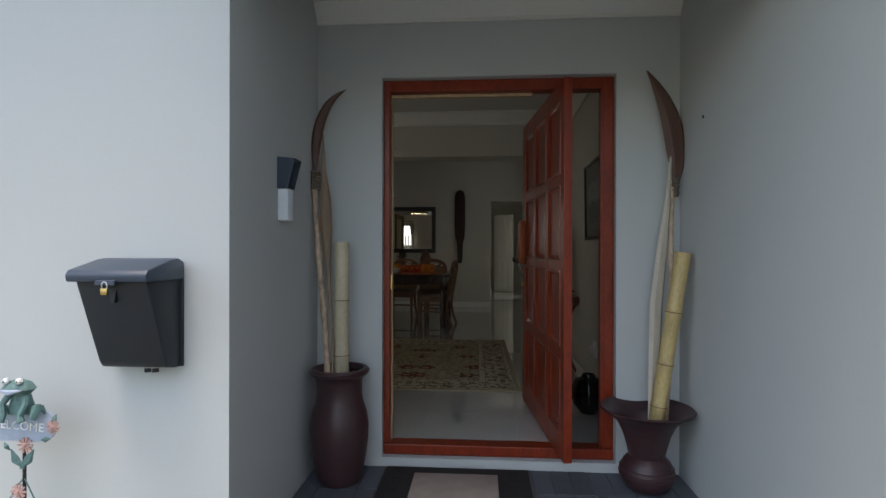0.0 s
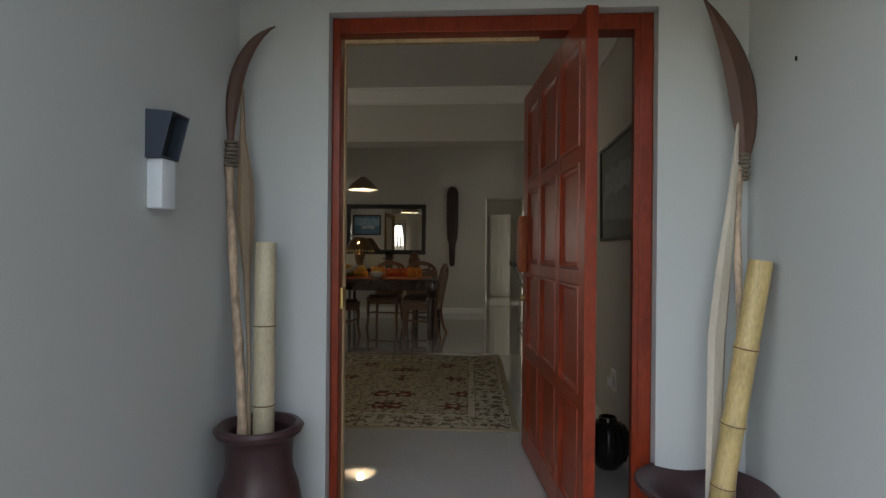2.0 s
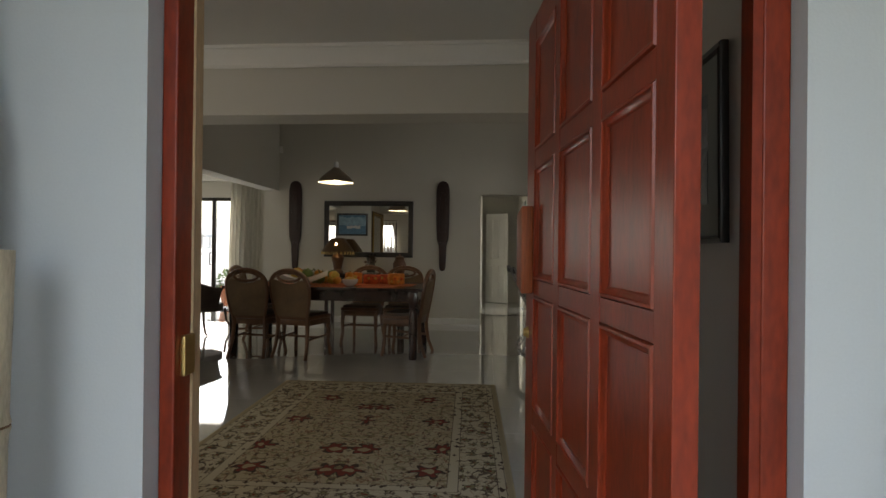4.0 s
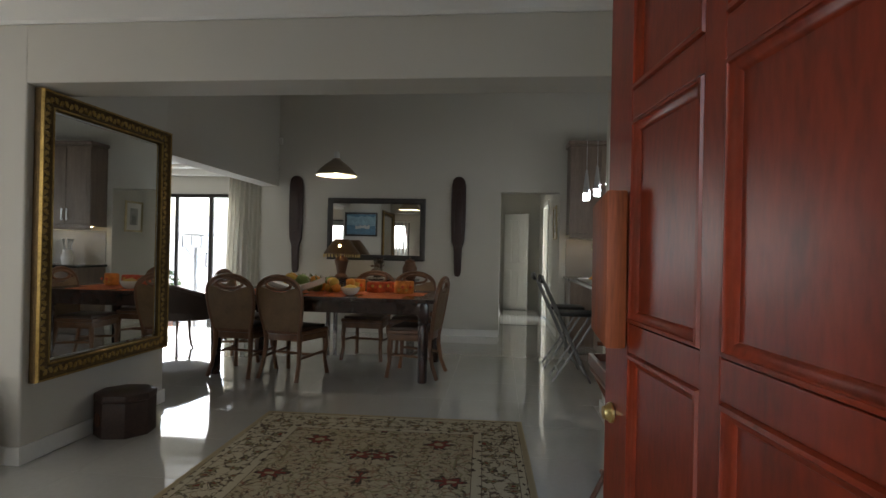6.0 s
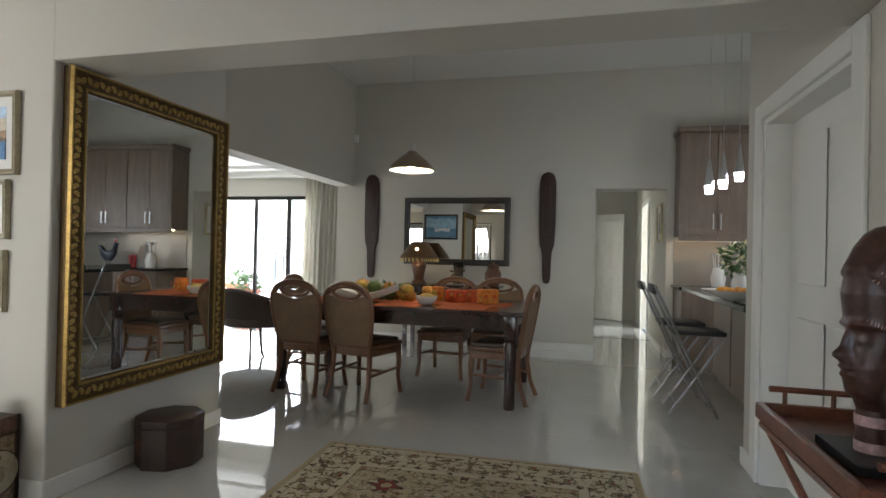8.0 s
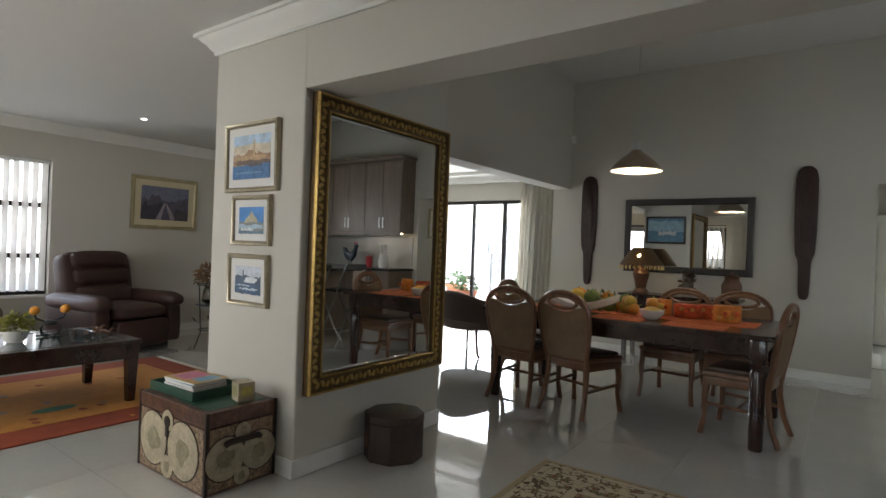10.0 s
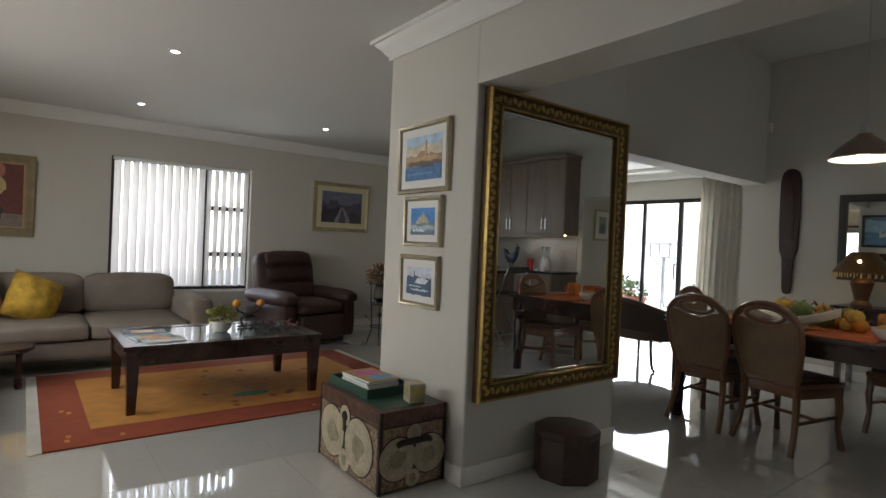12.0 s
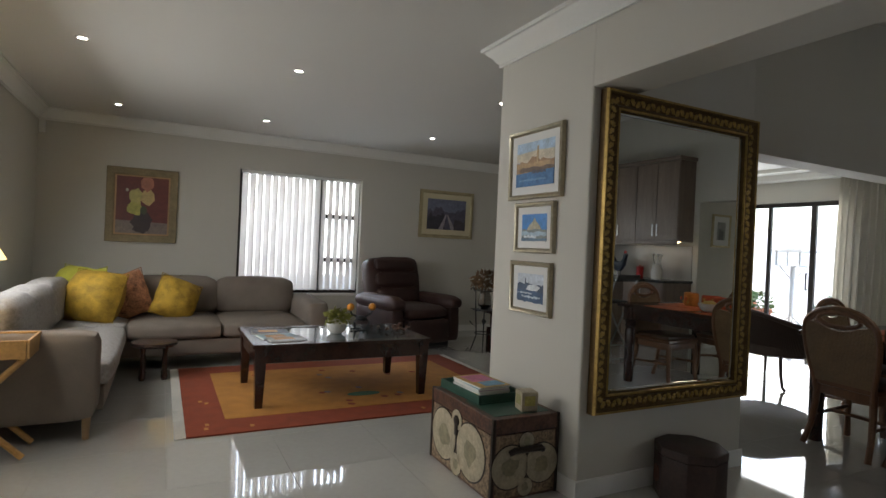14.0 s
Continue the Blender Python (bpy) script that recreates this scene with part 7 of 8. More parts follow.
# coffee table
ct = thing("coffee_table", pose(-4.735, 5.0, 0), "dark wooden coffee table with inset glass top", "coffee table")
CW, CD, CH = 0.435, 0.71, 0.48
boxes("top_frame", DARK_WOOD, ct, (-CW, CW, -CD, -CD + 0.12, CH - 0.03, CH), (-CW, CW, CD - 0.12, CD, CH - 0.03, CH), (-CW, -CW + 0.1, -CD + 0.12, CD - 0.12, CH - 0.03, CH), (CW - 0.1, CW, -CD + 0.12, CD - 0.12, CH - 0.03, CH), bev=0.004)
TGLASS = mat("blue_tinted_glass_top", (0.06, 0.10, 0.11), 0.03, var=0.05, bump=0.0, spec=0.9, coat=0.5)
boxes("glass_inset", TGLASS, ct, (-CW + 0.1, CW - 0.1, -CD + 0.12, CD - 0.12, CH - 0.012, CH - 0.003), label="dark glass inset")
boxes("apron", DARK_WOOD, ct, (-CW + 0.02, CW - 0.02, -CD + 0.03, -CD + 0.05, CH - 0.14, CH - 0.03), (-CW + 0.02, CW - 0.02, CD - 0.05, CD - 0.03, CH - 0.14, CH - 0.03),
      (-CW + 0.02, -CW + 0.04, -CD + 0.05, CD - 0.05, CH - 0.14, CH - 0.03), (CW - 0.04, CW - 0.02, -CD + 0.05, CD - 0.05, CH - 0.14, CH - 0.03), bev=0.003)
for x in (-1, 1):
    for y in (-1, 1):
        bm = bmesh.new()
        cx, cy = x * (CW - 0.05), y * (CD - 0.06)
        v = [bm.verts.new((cx + sx * w, cy + sy * w, z)) for z, w in ((0, 0.026), (CH - 0.03, 0.042)) for sx, sy in ((-1, -1), (1, -1), (1, 1), (-1, 1))]
        for q in ((0, 1, 5, 4), (1, 2, 6, 5), (2, 3, 7, 6), (3, 0, 4, 7), (3, 2, 1, 0), (4, 5, 6, 7)):
            bm.faces.new([v[i] for i in q])
        part("leg", bm, DARK_WOOD, ct)
pb = thing("potted_plant", pose(-4.72, 5.02, CH), "small yellow-green plant in a white bowl", "potted plant")
bm = bmesh.new()
lathe(bm, [(0, 0), (0.045, 0), (0.075, 0.03), (0.088, 0.085), (0.08, 0.085), (0.06, 0.06), (0, 0.06)], 28)
part("bowl", bm, WHITE_CERAMIC, pb)
foliage("leaves", pb, None, (0, 0, 0.12), 0.095, 220, 0.05, mat("yellow_green_leaves", (0.22, 0.22, 0.04), 0.6, var=0.6, scale=40), 33, 0.75, "yellow-green leaves")
ts = thing("candle_holder", pose(-4.86, 5.28, CH), "black metal frog-shaped holder with two orange balls", "candle holder")
bm = bmesh.new()
tube(bm, [(-0.09, 0.0, 0.01), (0.09, 0.0, 0.01)], 0.008, 8)
tube(bm, [(0, -0.09, 0.01), (0, 0.09, 0.01)], 0.008, 8)
for s in (-1, 1):
    tube(bm, [(0, 0.05 * s, 0.01), (0.03, 0.07 * s, 0.07), (0, 0.03 * s, 0.11), (0, 0.09 * s, 0.14), (0, 0.1 * s, 0.17)], 0.009, 8)
blob(bm, (0, 0, 0.1), 0.05, 8, 0.5)
part("stand", bm, BLACK_METAL, ts)
for s in (-1, 1):
    bm = bmesh.new()
    blob(bm, (0, 0.1 * s, 0.2), 0.035, s + 4, 1, 0.03)
    part("ball", bm, FRUITS[0], ts, "orange ball")
for i, (x, y, a, c) in enumerate(((-4.62, 4.52, 8, (0.3, 0.42, 0.45)), (-4.86, 4.5, -5, (0.12, 0.12, 0.14)), (-4.5, 4.56, 4, (0.6, 0.6, 0.58)))):
    mg = thing("magazine", pose(x, y, CH + 0.0005, 0, 0, a), "glossy magazine lying on the coffee table", "magazine", "magazines on the coffee table")
    boxes("page_block", MOUNT, mg, (-0.1, 0.1, -0.14, 0.14, 0.0, 0.006))
    boxes("cover", paint(c), mg, (-0.101, 0.101, -0.141, 0.141, 0.0062, 0.0075))
    boxes("cover_print", paint((0.55, 0.3, 0.12)), mg, (-0.07, 0.04, -0.09, 0.06, 0.0076, 0.008))
tw = thing("driftwood_ornament", pose(-4.75, 5.55, CH), "twisted driftwood ornament on the coffee table", "ornament")
wr = random.Random(3)
for k in range(9):
    p = Vector((wr.uniform(-0.1, 0.1), wr.uniform(-0.1, 0.1), 0.012))
    q = p + Vector((wr.uniform(-0.08, 0.08), wr.uniform(-0.1, 0.1), wr.uniform(0.0, 0.04)))
    bm = bmesh.new()
    tube(bm, [p, p.lerp(q, 0.5) + Vector((0, 0, 0.015)), q], [0.009, 0.012, 0.006], 6)
    part("branch", bm, BROWN_WOOD, tw)

# red and ochre rug with fringe
RUG_RED = mat("rust_red_wool", (0.26, 0.055, 0.025), 0.95, var=0.25, scale=9, fine=240, bump=0.5)
RUG_OCHRE = mat("ochre_wool", (0.45, 0.20, 0.045), 0.95, var=0.22, scale=9, fine=240, bump=0.5)
RX0, RX1, RY0, RY1 = -5.80, -3.88, 3.86, 6.55
r2 = thing("living_rug", pose((RX0 + RX1) / 2, (RY0 + RY1) / 2, 0), "rust red and ochre wool rug with a white fringe", "rug")
hx, hy = (RX1 - RX0) / 2, (RY1 - RY0) / 2
bm = bmesh.new()
box(bm, -hx, hx, -hy, hy, 0.0005, 0.012, bev=0.003)
part("border", bm, RUG_RED, r2)
bm = bmesh.new()
box(bm, -hx + 0.28, hx - 0.28, -hy + 0.25, hy - 0.25, 0.006, 0.0145, bev=0.001)
part("field", bm, RUG_OCHRE, r2, "ochre centre field")
FRINGE = mat("white_cotton_fringe", (0.62, 0.6, 0.55), 0.9, var=0.15)
fr2 = random.Random(8)
for s in (-1, 1):
    bm = bmesh.new()
    for k in range(200):
        x = -hx + 2 * hx * (k + 0.5) / 200
        y = s * hy
        tube(bm, [(x, y - s * 0.004, 0.006), (x + fr2.uniform(-0.006, 0.006), y + s * 0.035, 0.004), (x + fr2.uniform(-0.01, 0.01), y + s * 0.065, 0.003)], [0.004, 0.005, 0.006], 4)
    part("fringe", bm, FRINGE, r2, "white cotton fringe")
for i in range(16):
    x, y = fr2.uniform(-hx + 0.4, hx - 0.35), fr2.uniform(-hy + 0.4, hy - 0.4)
    bm = bmesh.new()
    prism(bm, [(x - 0.03, y - 0.02), (x + 0.01, y - 0.03), (x + 0.035, y), (x + 0.01, y + 0.03), (x - 0.02, y + 0.015)], "z", 0.013, 0.0152)
    part("motif", bm, RUG_RED if i % 3 else BROWN_WOOD, r2)
bm = bmesh.new()
prism(bm, [(0.35 + 0.06 * math.cos(a), 0.0 + 0.14 * math.sin(a)) for a in [k * math.pi / 8 for k in range(16)]], "z", 0.013, 0.0156)
part("motif", bm, mat("green_wool", (0.06, 0.15, 0.09), 0.95, var=0.3, fine=240), r2, "green woven motif")
for x, y in ((hx - 0.12, -hy + 0.12), (hx - 0.1, -hy + 0.4), (hx - 0.2, -hy + 0.13), (hx - 0.1, 0.3), (0.2, -hy + 0.12), (0.26, -hy + 0.16)):
    bm = bmesh.new()
    prism(bm, [(x - 0.025, y - 0.012), (x + 0.025, y - 0.012), (x + 0.02, y + 0.014), (x - 0.02, y + 0.014)], "z", 0.0105, 0.0132)
    part("motif", bm, RUG_OCHRE, r2)

# small carved stool by the sofa
st = thing("carved_stool", pose(-5.55, 3.66, 0), "small dark carved wooden stool on turned legs", "stool")
bm = bmesh.new()
lathe(bm, [(0, 0.28), (0.17, 0.28), (0.185, 0.295), (0.18, 0.315), (0, 0.32)], 28)
part("top", bm, DARK_WOOD, st)
for k in range(4):
    a = math.pi / 4 + k * math.pi / 2
    bm = bmesh.new()
    lathe(bm, [(0, 0), (0.022, 0), (0.03, 0.03), (0.018, 0.06), (0.024, 0.15), (0.016, 0.2), (0.026, 0.28), (0, 0.28)], 12, 0.12 * math.cos(a), 0.12 * math.sin(a))
    part("leg", bm, DARK_WOOD, st)

# painted travel trunk with things on it
MAP = mat("aged_map_print", (0.42, 0.36, 0.25), 0.5, var=0.35, scale=9, fine=60, bump=0.1)
MAP_DARK = mat("brown_varnished_trunk", (0.10, 0.045, 0.028), 0.4, var=0.9, scale=12, fine=60, bump=0.2)
MAP_LAND = mat("faded_map_land", (0.27, 0.24, 0.15), 0.5, var=0.4, scale=12, fine=60, bump=0.1)
TRW, TRD, TRH = 0.67, 0.40, 0.41
trunk = thing("travel_trunk", pose(-3.135, 5.16, 0), "brown trunk decorated with old world map roundels", "trunk")
boxes("body", MAP_DARK, trunk, (0, TRW, 0, TRD, 0.0, 0.33), bev=0.004)
boxes("lid", MAP_DARK, trunk, (-0.003, TRW + 0.003, -0.003, TRD + 0.003, 0.333, TRH), bev=0.006)
EDGE = mat("dark_metal_edging", (0.04, 0.028, 0.022), 0.45, metal=0.4, var=0.3)
for d in ((-0.005, 0.012, -0.005, 0.012), (TRW - 0.012, TRW + 0.005, -0.005, 0.012), (-0.005, 0.012, TRD - 0.012, TRD + 0.005), (TRW - 0.012, TRW + 0.005, TRD - 0.012, TRD + 0.005)):
    boxes("corner_edge", EDGE, trunk, (d[0], d[1], d[2], d[3], 0.0, TRH + 0.002), bev=0.002)


def roundel(parent, u, v, r, face):
    outl = [(u + r * math.cos(a), v + r * math.sin(a)) for a in [k * 2 * math.pi / 28 for k in range(28)]]
    land = [(u + r * q * math.cos(a), v + r * q * math.sin(a)) for a, q in [(k * 2 * math.pi / 12, 0.35 + 0.4 * abs(noise.noise(Vector((k * 1.3 + u * 9, v * 7, r * 5))))) for k in range(12)]]
    rim = [(u + r * 1.06 * math.cos(a), v + r * 1.06 * math.sin(a)) for a in [k * 2 * math.pi / 28 for k in range(28)]]
    for name, o, m, d in (("map_rim", rim, EDGE, 0.002), ("map_roundel", outl, MAP, 0.0032), ("map_land", land, MAP_LAND, 0.0042)):
        bm = bmesh.new()
        if face == "front":
            prism(bm, o, "y", -0.003 - d, -0.002)
        else:
            prism(bm, o, "x", TRW + 0.002, TRW + 0.003 + d)
        part(name, bm, m, parent)


MAP_GROUND = mat("mottled_map_ground", (0.24, 0.165, 0.10), 0.5, var=0.95, scale=38, fine=90, bump=0.12)
boxes("map_ground", MAP_GROUND, trunk, (0.02, TRW - 0.02, -0.0024, 0.001, 0.015, 0.325), label="mottled tan printed ground")
boxes("map_ground", MAP_GROUND, trunk, (TRW - 0.001, TRW + 0.0024, 0.02, TRD - 0.02, 0.015, 0.325), label="mottled tan printed ground")
for u, v, r in ((0.165, 0.185, 0.14), (0.465, 0.18, 0.145), (0.315, 0.065, 0.06), (0.31, 0.305, 0.055)):
    roundel(trunk, u, v, r, "front")
for u, v, r in ((0.105, 0.165, 0.108), (0.298, 0.165, 0.1), (0.2, 0.055, 0.045), (0.2, 0.285, 0.045)):
    roundel(trunk, u, v, r, "side")
bm = bmesh.new()
tube(bm, [(TRW + 0.006, 0.1, 0.235), (TRW + 0.022, 0.12, 0.25), (TRW + 0.022, 0.28, 0.25), (TRW + 0.006, 0.3, 0.235)], 0.016, 8)
part("handle", bm, EDGE, trunk, "dark leather side handle")
bm = bmesh.new()
placed(bm, pose(0.31, -0.003, 0.3, 90), lathe, [(0, 0), (0.03, 0), (0.028, 0.008), (0.01, 0.012), (0, 0.012)], 16)
box(bm, 0.295, 0.325, -0.012, -0.002, 0.22, 0.3, bev=0.003)
part("clasp", bm, EDGE, trunk, "dark metal clasp")
GREEN_PAINT = mat("green_painted_wood", (0.022, 0.075, 0.05), 0.4, var=0.3, scale=10)
boxes("lid_print", GREEN_PAINT, trunk, (0.33, 0.63, 0.03, 0.37, TRH + 0.0005, TRH + 0.002), label="faded green map print")
gt = thing("painted_tray", pose(-3.12, 5.2, TRH + 0.001, 0, 0, 2), "green painted wooden tray holding magazines", "tray")
boxes("tray_base", GREEN_PAINT, gt, (0.0, 0.42, 0.0, 0.3, 0.0, 0.008))
for d in ((0, 0.42, 0, 0.01), (0, 0.42, 0.29, 0.3), (0, 0.01, 0.01, 0.29), (0.41, 0.42, 0.01, 0.29)):
    boxes("tray_rim", GREEN_PAINT, gt, (d[0], d[1], d[2], d[3], 0.008, 0.05), bev=0.003)
mr = random.Random(6)
for k in range(7):
    mg = thing("magazine", pose(-2.9 + mr.uniform(-0.015, 0.015), 5.345 + mr.uniform(-0.01, 0.01), TRH + 0.0095 + 0.0105 * k, 0, 0, mr.uniform(-6, 6)), "magazine in a stack on the green tray", "magazine", "stacked magazines")
    boxes("page_block", MOUNT, mg, (-0.14, 0.14, -0.1, 0.1, 0.0, 0.0085))
    boxes("cover", paint(((0.5, 0.32, 0.1), (0.6, 0.6, 0.58), (0.3, 0.12, 0.3), (0.1, 0.3, 0.45))[(k + 2) % 4]), mg, (-0.141, 0.141, -0.101, 0.101, 0.0087, 0.0102))
    if k == 6:
        boxes("cover_print", paint((0.55, 0.18, 0.3)), mg, (-0.12, 0.02, -0.07, 0.08, 0.0103, 0.0108))
        boxes("cover_print", paint((0.15, 0.35, 0.5)), mg, (0.03, 0.12, -0.05, 0.08, 0.0103, 0.0108))
nb = thing("photo_cube", pose(-2.56, 5.42, TRH + 0.003, 0, 0, -12), "small cream printed tissue box on the trunk", "tissue box")
boxes("box", MAP, nb, (-0.045, 0.045, -0.045, 0.045, 0.0, 0.1), bev=0.003)
boxes("printed_panel", paint((0.3, 0.28, 0.12)), nb, (-0.03, 0.03, -0.0462, -0.0445, 0.03, 0.08))
boxes("printed_panel", paint((0.42, 0.36, 0.1)), nb, (0.0445, 0.0462, -0.03, 0.03, 0.03, 0.08))

# pictures on the window wall
DEEP_RED = (0.13, 0.025, 0.02)


def petal_ring(cx, cy, r, n, seed):
    q = random.Random(seed)
    return [(cx + r * (0.75 + 0.4 * q.random()) * math.cos(2 * math.pi * k / n), cy + r * (0.75 + 0.4 * q.random()) * math.sin(2 * math.pi * k / n)) for k in range(n)]


picture("flower_painting", pose(-7.38, 3.11, 1.14, 0, 0, 90), 0.72, 0.84, 0.085, 0.015, FRAME_OLIVE, mat("inner_gold_slip", (0.4, 0.24, 0.12), 0.5, metal=0.4, var=0.3),
        [(DEEP_RED, FULL), ((0.20, 0.15, 0.13), [(0, 0), (1, 0), (1, 0.2), (0, 0.23)]), ((0.035, 0.018, 0.02), petal_ring(0.5, 0.19, 0.21, 18, 1)), ((0.46, 0.42, 0.10), petal_ring(0.36, 0.45, 0.15, 14, 2)), ((0.48, 0.42, 0.14), petal_ring(0.38, 0.66, 0.14, 14, 3)),
         ((0.52, 0.38, 0.16), petal_ring(0.6, 0.66, 0.15, 14, 4)), ((0.42, 0.16, 0.10), petal_ring(0.58, 0.88, 0.13, 12, 5)), ((0.55, 0.5, 0.4), petal_ring(0.2, 0.76, 0.03, 8, 6)), ((0.06, 0.07, 0.03), petal_ring(0.52, 0.42, 0.08, 10, 7))],
        "flower still life painting in a wide olive-gold frame", 1.5)
picture("landscape_picture", pose(-7.38, 6.94, 1.37, 0, 0, 90), 0.88, 0.69, 0.05, 0.075, FRAME_GOLD, MOUNT_CREAM,
        [((0.16, 0.17, 0.24), FULL), ((0.10, 0.09, 0.13), rough_top(71, 0.62, 0.2)), ((0.05, 0.045, 0.06), rough_top(72, 0.4, 0.25, 10, 0.0, 0.45)), ((0.3, 0.26, 0.3), [(0.3, 0), (0.42, 0), (0.5, 0.5), (0.47, 0.5)]), ((0.3, 0.26, 0.28), [(0.62, 0), (0.75, 0), (0.53, 0.5), (0.51, 0.5)]), ((0.07, 0.06, 0.07), rough_top(73, 0.3, 0.2, 10, 0.7, 1.0))],
        "dark purple landscape picture in a pale gold frame", 1.5)
tagged(boxes("alarm_sensor", TRIM_WHITE, None, (-7.378, -7.32, 2.48, 2.54, 2.27, 2.4), bev=0.012), "white alarm sensor in the corner below the cornice", "sensor")

# vertical blinds
BLIND = mat("white_translucent_slat", (0.72, 0.70, 0.66), 0.8, var=0.04, fine=200, bump=0.05)
bt = BLIND.node_tree
pr = bt.nodes["Principled BSDF"]
tr, mx = bt.nodes.new("ShaderNodeBsdfTranslucent"), bt.nodes.new("ShaderNodeMixShader")
tr.inputs["Color"].default_value = (0.66, 0.61, 0.58, 1)
mx.inputs[0].default_value = 0.27
bt.links.new(pr.outputs[0], mx.inputs[1])
bt.links.new(tr.outputs[0], mx.inputs[2])
bt.links.new(mx.outputs[0], bt.nodes["Material Output"].inputs["Surface"])
vb = thing("vertical_blind", pose(-7.41, 4.53, 0.58), "white vertical slat blind in front of a window", "blind")
boxes("head_rail", TRIM_WHITE, vb, (-0.012, 0.02, 0.0, 1.53, 1.475, 1.51), bev=0.004)
for k in range(17):
    y = 0.05 + 1.44 * k / 16
    turn = 37 if y < 1.0 else 62
    w = 0.045
    a = radians(90 - turn)
    bm = bmesh.new()
    du = Vector((math.cos(a), math.sin(a), 0)) * w
    nn = Vector((-math.sin(a), math.cos(a), 0))
    rows = []
    for t in (-1, -0.5, 0, 0.5, 1):
        rows.append([bm.verts.new(Vector((0.0, y, z)) + du * t * 0.98 + nn * 0.004 * (1 - t * t)) for z in (0.02, 1.47)])
    for p, q in zip(rows, rows[1:]):
        bm.faces.new((p[0], q[0], q[1], p[1]))
    bmesh.ops.solidify(bm, geom=bm.faces[:], thickness=0.0012)
    part("slat", bm, BLIND, vb)
vb2 = thing("vertical_blind", pose(-3.0, 2.42, 1.0), "white vertical slat blind in the small front window", "blind")
boxes("head_rail", TRIM_WHITE, vb2, (-0.45, 0.55, -0.01, 0.02, 1.04, 1.08), bev=0.004)
for k in range(9):
    x = -0.4 + 0.11 * k
    bm = bmesh.new()
    box(bm, x - 0.022, x + 0.022, -0.03, 0.03, 0.02, 1.04)
    part("slat", bm, BLIND, vb2)

# corner by the pier: plant stand, small table, television, lamp
IRONB = BLACK_METAL
ps = thing("plant_stand", pose(-5.9, 7.2, 0), "scrolled black iron plant stand", "plant stand")
for k in range(3):
    a = k * 2 * math.pi / 3 + 0.5
    bm = bmesh.new()
    c, s = math.cos(a), math.sin(a)
    tube(bm, [(0.2 * c, 0.2 * s, 0.05), (0.24 * c, 0.24 * s, 0.012), (0.17 * c, 0.17 * s, 0.02), (0.1 * c, 0.1 * s, 0.2), (0.12 * c, 0.12 * s, 0.5), (0.13 * c, 0.13 * s, 0.72), (0.17 * c, 0.17 * s, 0.78), (0.2 * c, 0.2 * s, 0.75)], 0.008, 8)
    part("leg", bm, IRONB, ps)
    bm = bmesh.new()
    blade(bm, [(0.11 * c, 0.11 * s, 0.3), (0.17 * c, 0.17 * s, 0.34), (0.2 * c, 0.2 * s, 0.38)], [0.005, 0.03, 0.003], (c, s, 0.2), 0.003)
    part("iron_leaf", bm, IRONB, ps)
for z, r in ((0.5, 0.13), (0.22, 0.11), (0.74, 0.14)):
    bm = bmesh.new()
    tube(bm, [(r * math.cos(a), r * math.sin(a), z) for a in [k * math.pi / 12 for k in range(25)]], 0.006, 6)
    part("hoop", bm, IRONB, ps)
boxes("shelf", IRONB, ps, (-0.12, 0.12, -0.12, 0.12, 0.5, 0.51))
jar = thing("glass_jar", pose(-5.9, 7.2, 0.51), "glass jar with dried brown flowers", "flower jar")
bm = bmesh.new()
lathe(bm, [(0, 0), (0.07, 0), (0.085, 0.06), (0.075, 0.16), (0.06, 0.2), (0.07, 0.22), (0.065, 0.22), (0.055, 0.19), (0.07, 0.15), (0.08, 0.06), (0, 0.01)], 24)
part("jar", bm, GLASSWARE, jar)
foliage("bouquet", jar, None, (0, 0, 0.34), 0.15, 240, 0.07, mat("dried_brown_flowers", (0.15, 0.085, 0.04), 0.8, var=0.5, scale=30), 44, 0.75, "dried brown flowers")
lt = thing("lamp_table", pose(-5.6, 7.45, 0), "small dark wooden side table", "side table")
boxes("top", DARK_WOOD, lt, (-0.3, 0.3, -0.25, 0.25, 0.47, 0.5), bev=0.005)
boxes("drawer", DARK_WOOD, lt, (-0.24, 0.24, -0.2, 0.2, 0.3, 0.47), bev=0.004)
for x in (-0.25, 0.25):
    for y in (-0.2, 0.2):
        boxes("leg", DARK_WOOD, lt, (x - 0.025, x + 0.025, y - 0.025, y + 0.025, 0, 0.3), bev=0.004)
tv = thing("television", pose(-5.35, 7.5, 0.5), "flat black television on a small table", "television")
boxes("screen", BLACK_GLAZE, tv, (-0.03, 0.03, -0.3, 0.6, 0.06, 1.0), bev=0.006)
boxes("foot", BLACK_METAL, tv, (-0.1, 0.03, -0.15, 0.15, 0.001, 0.02), (-0.03, 0.02, -0.03, 0.03, 0.02, 0.08), bev=0.003)
fl = thing("floor_lamp", pose(-5.9, 7.62, 0), "slim dark uplighter floor lamp", "floor lamp")
bm = bmesh.new()
tube(bm, [(0, 0, 0.02), (0, 0, 1.58)], 0.009, 8)
lathe(bm, [(0, 0), (0.12, 0), (0.11, 0.02), (0, 0.03)], 24)
part("pole", bm, BLACK_METAL, fl)
bm = bmesh.new()
lathe(bm, [(0.01, 1.56), (0.05, 1.62), (0.085, 1.66), (0.08, 1.66), (0.045, 1.625), (0, 1.58)], 20)
part("shade", bm, BROWN_WOOD, fl)

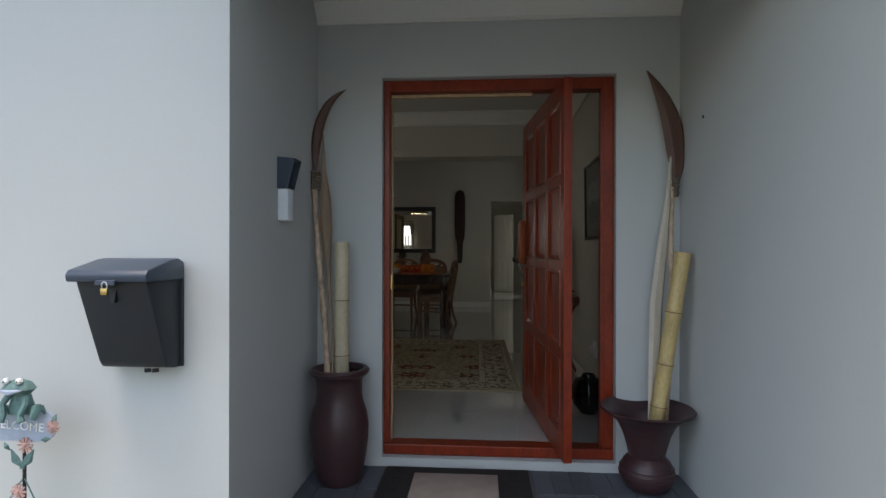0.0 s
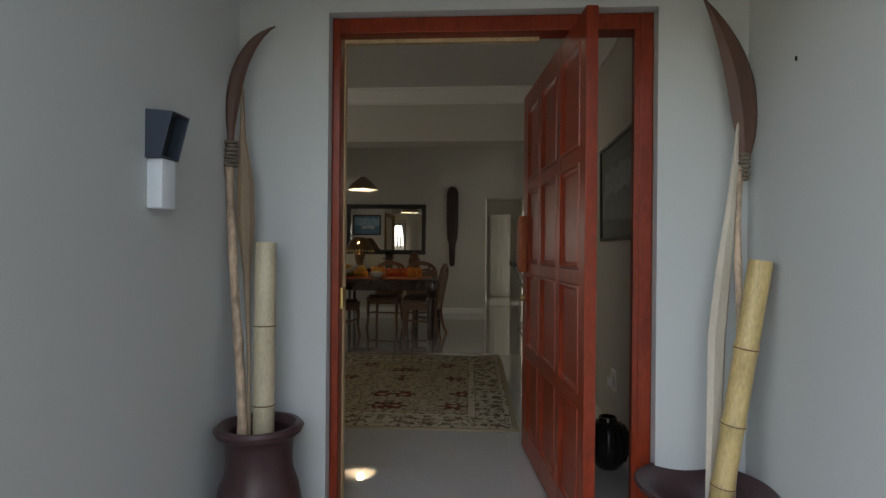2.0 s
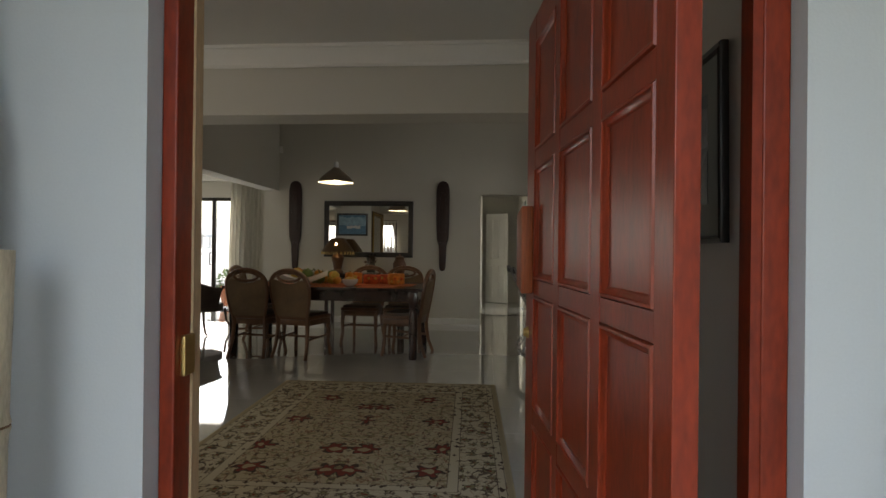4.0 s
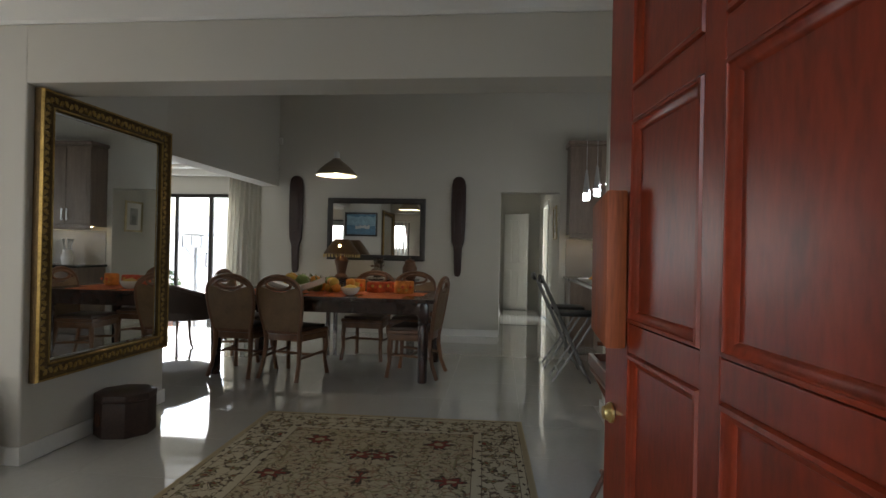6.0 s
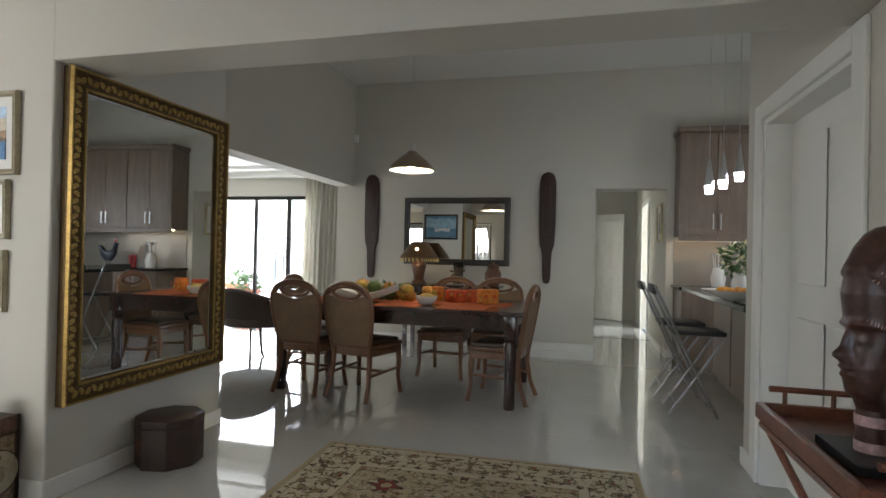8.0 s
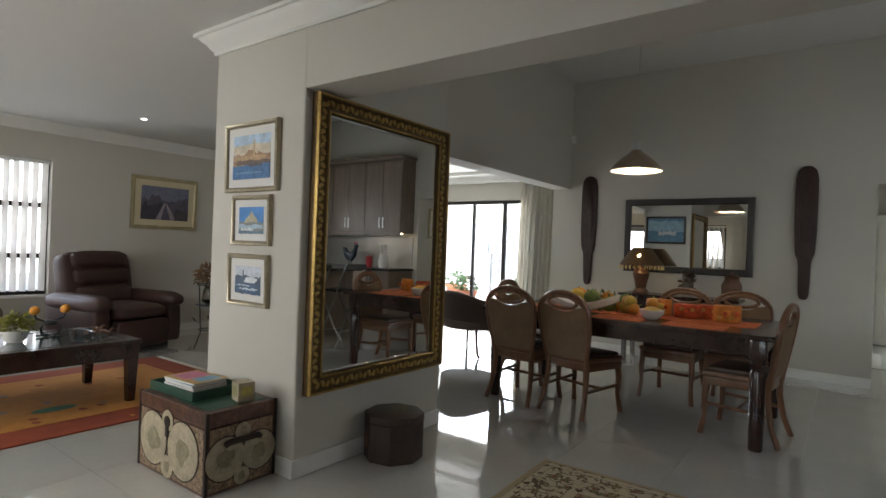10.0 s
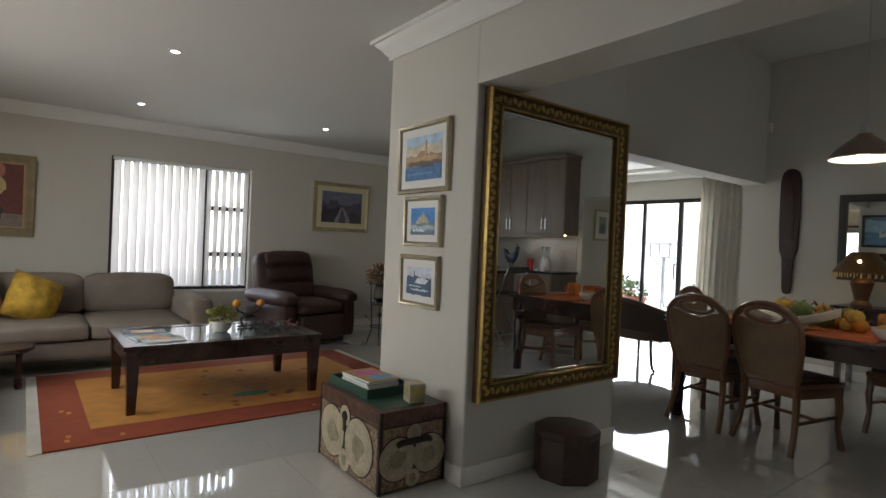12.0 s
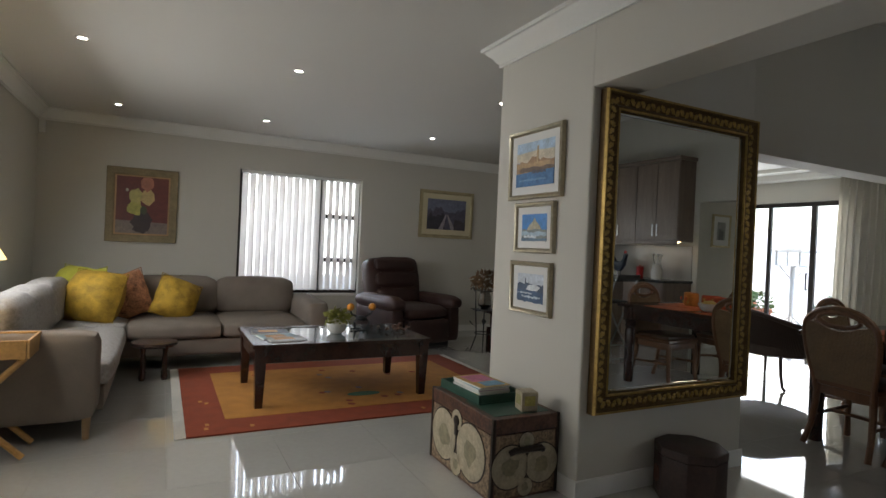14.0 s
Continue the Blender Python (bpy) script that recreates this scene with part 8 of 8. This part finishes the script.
# tray on folding legs beside the sofa, and a lamp with a yellow shade
PINE = mat("honey_pine", (0.48, 0.27, 0.09), 0.45, var=0.25, scale=4, fine=30, stretch=(2, 2, 2), bump=0.05)
tt = thing("pine_tray_table", pose(-3.86, 2.74, 0), "honey pine butler tray on crossed legs", "tray table")
boxes("tray_base", PINE, tt, (-0.22, 0.08, -0.2, 0.33, 0.56, 0.572))
for d in ((-0.23, 0.09, -0.215, -0.2), (-0.23, 0.09, 0.33, 0.345), (-0.235, -0.22, -0.2, 0.33), (0.08, 0.095, -0.2, 0.33)):
    boxes("tray_rim", PINE, tt, (d[0], d[1], d[2], d[3], 0.555, 0.655), bev=0.004)
for s in (-0.2, 0.05):
    for q in (1, -1):
        bm = bmesh.new()
        tube(bm, [(s + 0.02 * q, 0.06 + 0.26 * q, 0.555), (s + 0.02 * q, 0.06 - 0.26 * q, 0.014)], 0.017, 8)
        part("leg", bm, PINE, tt)
yl = thing("table_lamp", pose(-3.86, 2.72, 0.573), "table lamp with a pale yellow cone shade, lit", "table lamp")
bm = bmesh.new()
lathe(bm, [(0, 0), (0.07, 0), (0.075, 0.02), (0.03, 0.05), (0.045, 0.15), (0.05, 0.25), (0.02, 0.36), (0.01, 0.5), (0, 0.5)], 24)
part("base", bm, BROWN_WOOD, yl)
bm = bmesh.new()
lathe(bm, [(0.23, 0.5), (0.1, 0.74), (0.097, 0.74), (0.227, 0.5)], 32)
part("shade", bm, glow("lit_yellow_shade", (0.85, 0.62, 0.22), 0.45), yl, "glowing pale yellow shade")

# ---- downlights ----
LIT = glow("lit_downlight", (1.0, 0.93, 0.8), 8)
for x, y in ((-4.59, 3.16), (-6.64, 3.24), (-4.44, 4.557), (-6.44, 4.645), (-6.12, 6.50), (-0.01, 4.45), (-4.3, 6.3)):
    d = thing("downlight", pose(x, y, H), "small recessed ceiling downlight, lit", "downlight", "ceiling downlights")
    bm = bmesh.new()
    lathe(bm, [(0.026, -0.001), (0.03, -0.007), (0.04, -0.008), (0.045, -0.003), (0.045, 0.0)], 24)
    part("trim_ring", bm, STEEL, d)
    bm = bmesh.new()
    lathe(bm, [(0, -0.004), (0.026, -0.004), (0.026, -0.001), (0, -0.001)], 20)
    part("lamp", bm, LIT, d, "glowing lamp face")
for x, y in ((1.25, 10.5), (1.62, 10.5), (2.0, 10.5)):
    d = thing("cabinet_light", pose(x, y, 1.475), "small warm light under a wall cabinet, lit", "cabinet light", "cabinet lights")
    bm = bmesh.new()
    lathe(bm, [(0, -0.016), (0.03, -0.014), (0.035, -0.001), (0, -0.0005)], 16)
    part("lamp", bm, glow("lit_cabinet_lamp", (1.0, 0.7, 0.35), 2.5), d)

# ---- porch pavers and floor tiles, piece by piece ----
def slab(name, w, d, t, material, bev):
    bm = bmesh.new()
    box(bm, -w / 2, w / 2, -d / 2, d / 2, -t, 0)
    top = [e for e in bm.edges if all(v.co.z > -1e-6 for v in e.verts)]
    bmesh.ops.bevel(bm, geom=top, offset=bev, segments=1, profile=0.5, affect="EDGES")
    me = bpy.data.meshes.new(name)
    bm.to_mesh(me)
    bm.free()
    me.materials.append(material)
    return me


pr2 = random.Random(2)
paver = slab("paver", 0.096, 0.296, 0.03, SLATE, 0.003)
for i in range(20):
    for j in range(6):
        o = new("paver", paver)
        o.parent = porch_floor
        o.location = (-0.865 + 0.05 + 0.1015 * i, 3.05 - 0.152 - 0.302 * j, PORCH + pr2.uniform(-0.002, 0.001))
TS = 0.6
tile = slab("tile", TS - 0.0012, TS - 0.0012, 0.003, TILE_IN, 0.0003)
for i in range(19):
    for j in range(17):
        x, y = -7.38 + TS * (i + 0.5), 2.55 + TS * (j + 0.5)
        if x > 3.4 or y > 12.0 or (y < 3.3 and x > -2.0) or (x > 1.2 and y < 7.2) or (x < -3.9 and y > 8.9 and x < -7.0):
            continue
        o = new("tile", tile)
        o.parent = floor
        o.location = (x, y, 0.0)
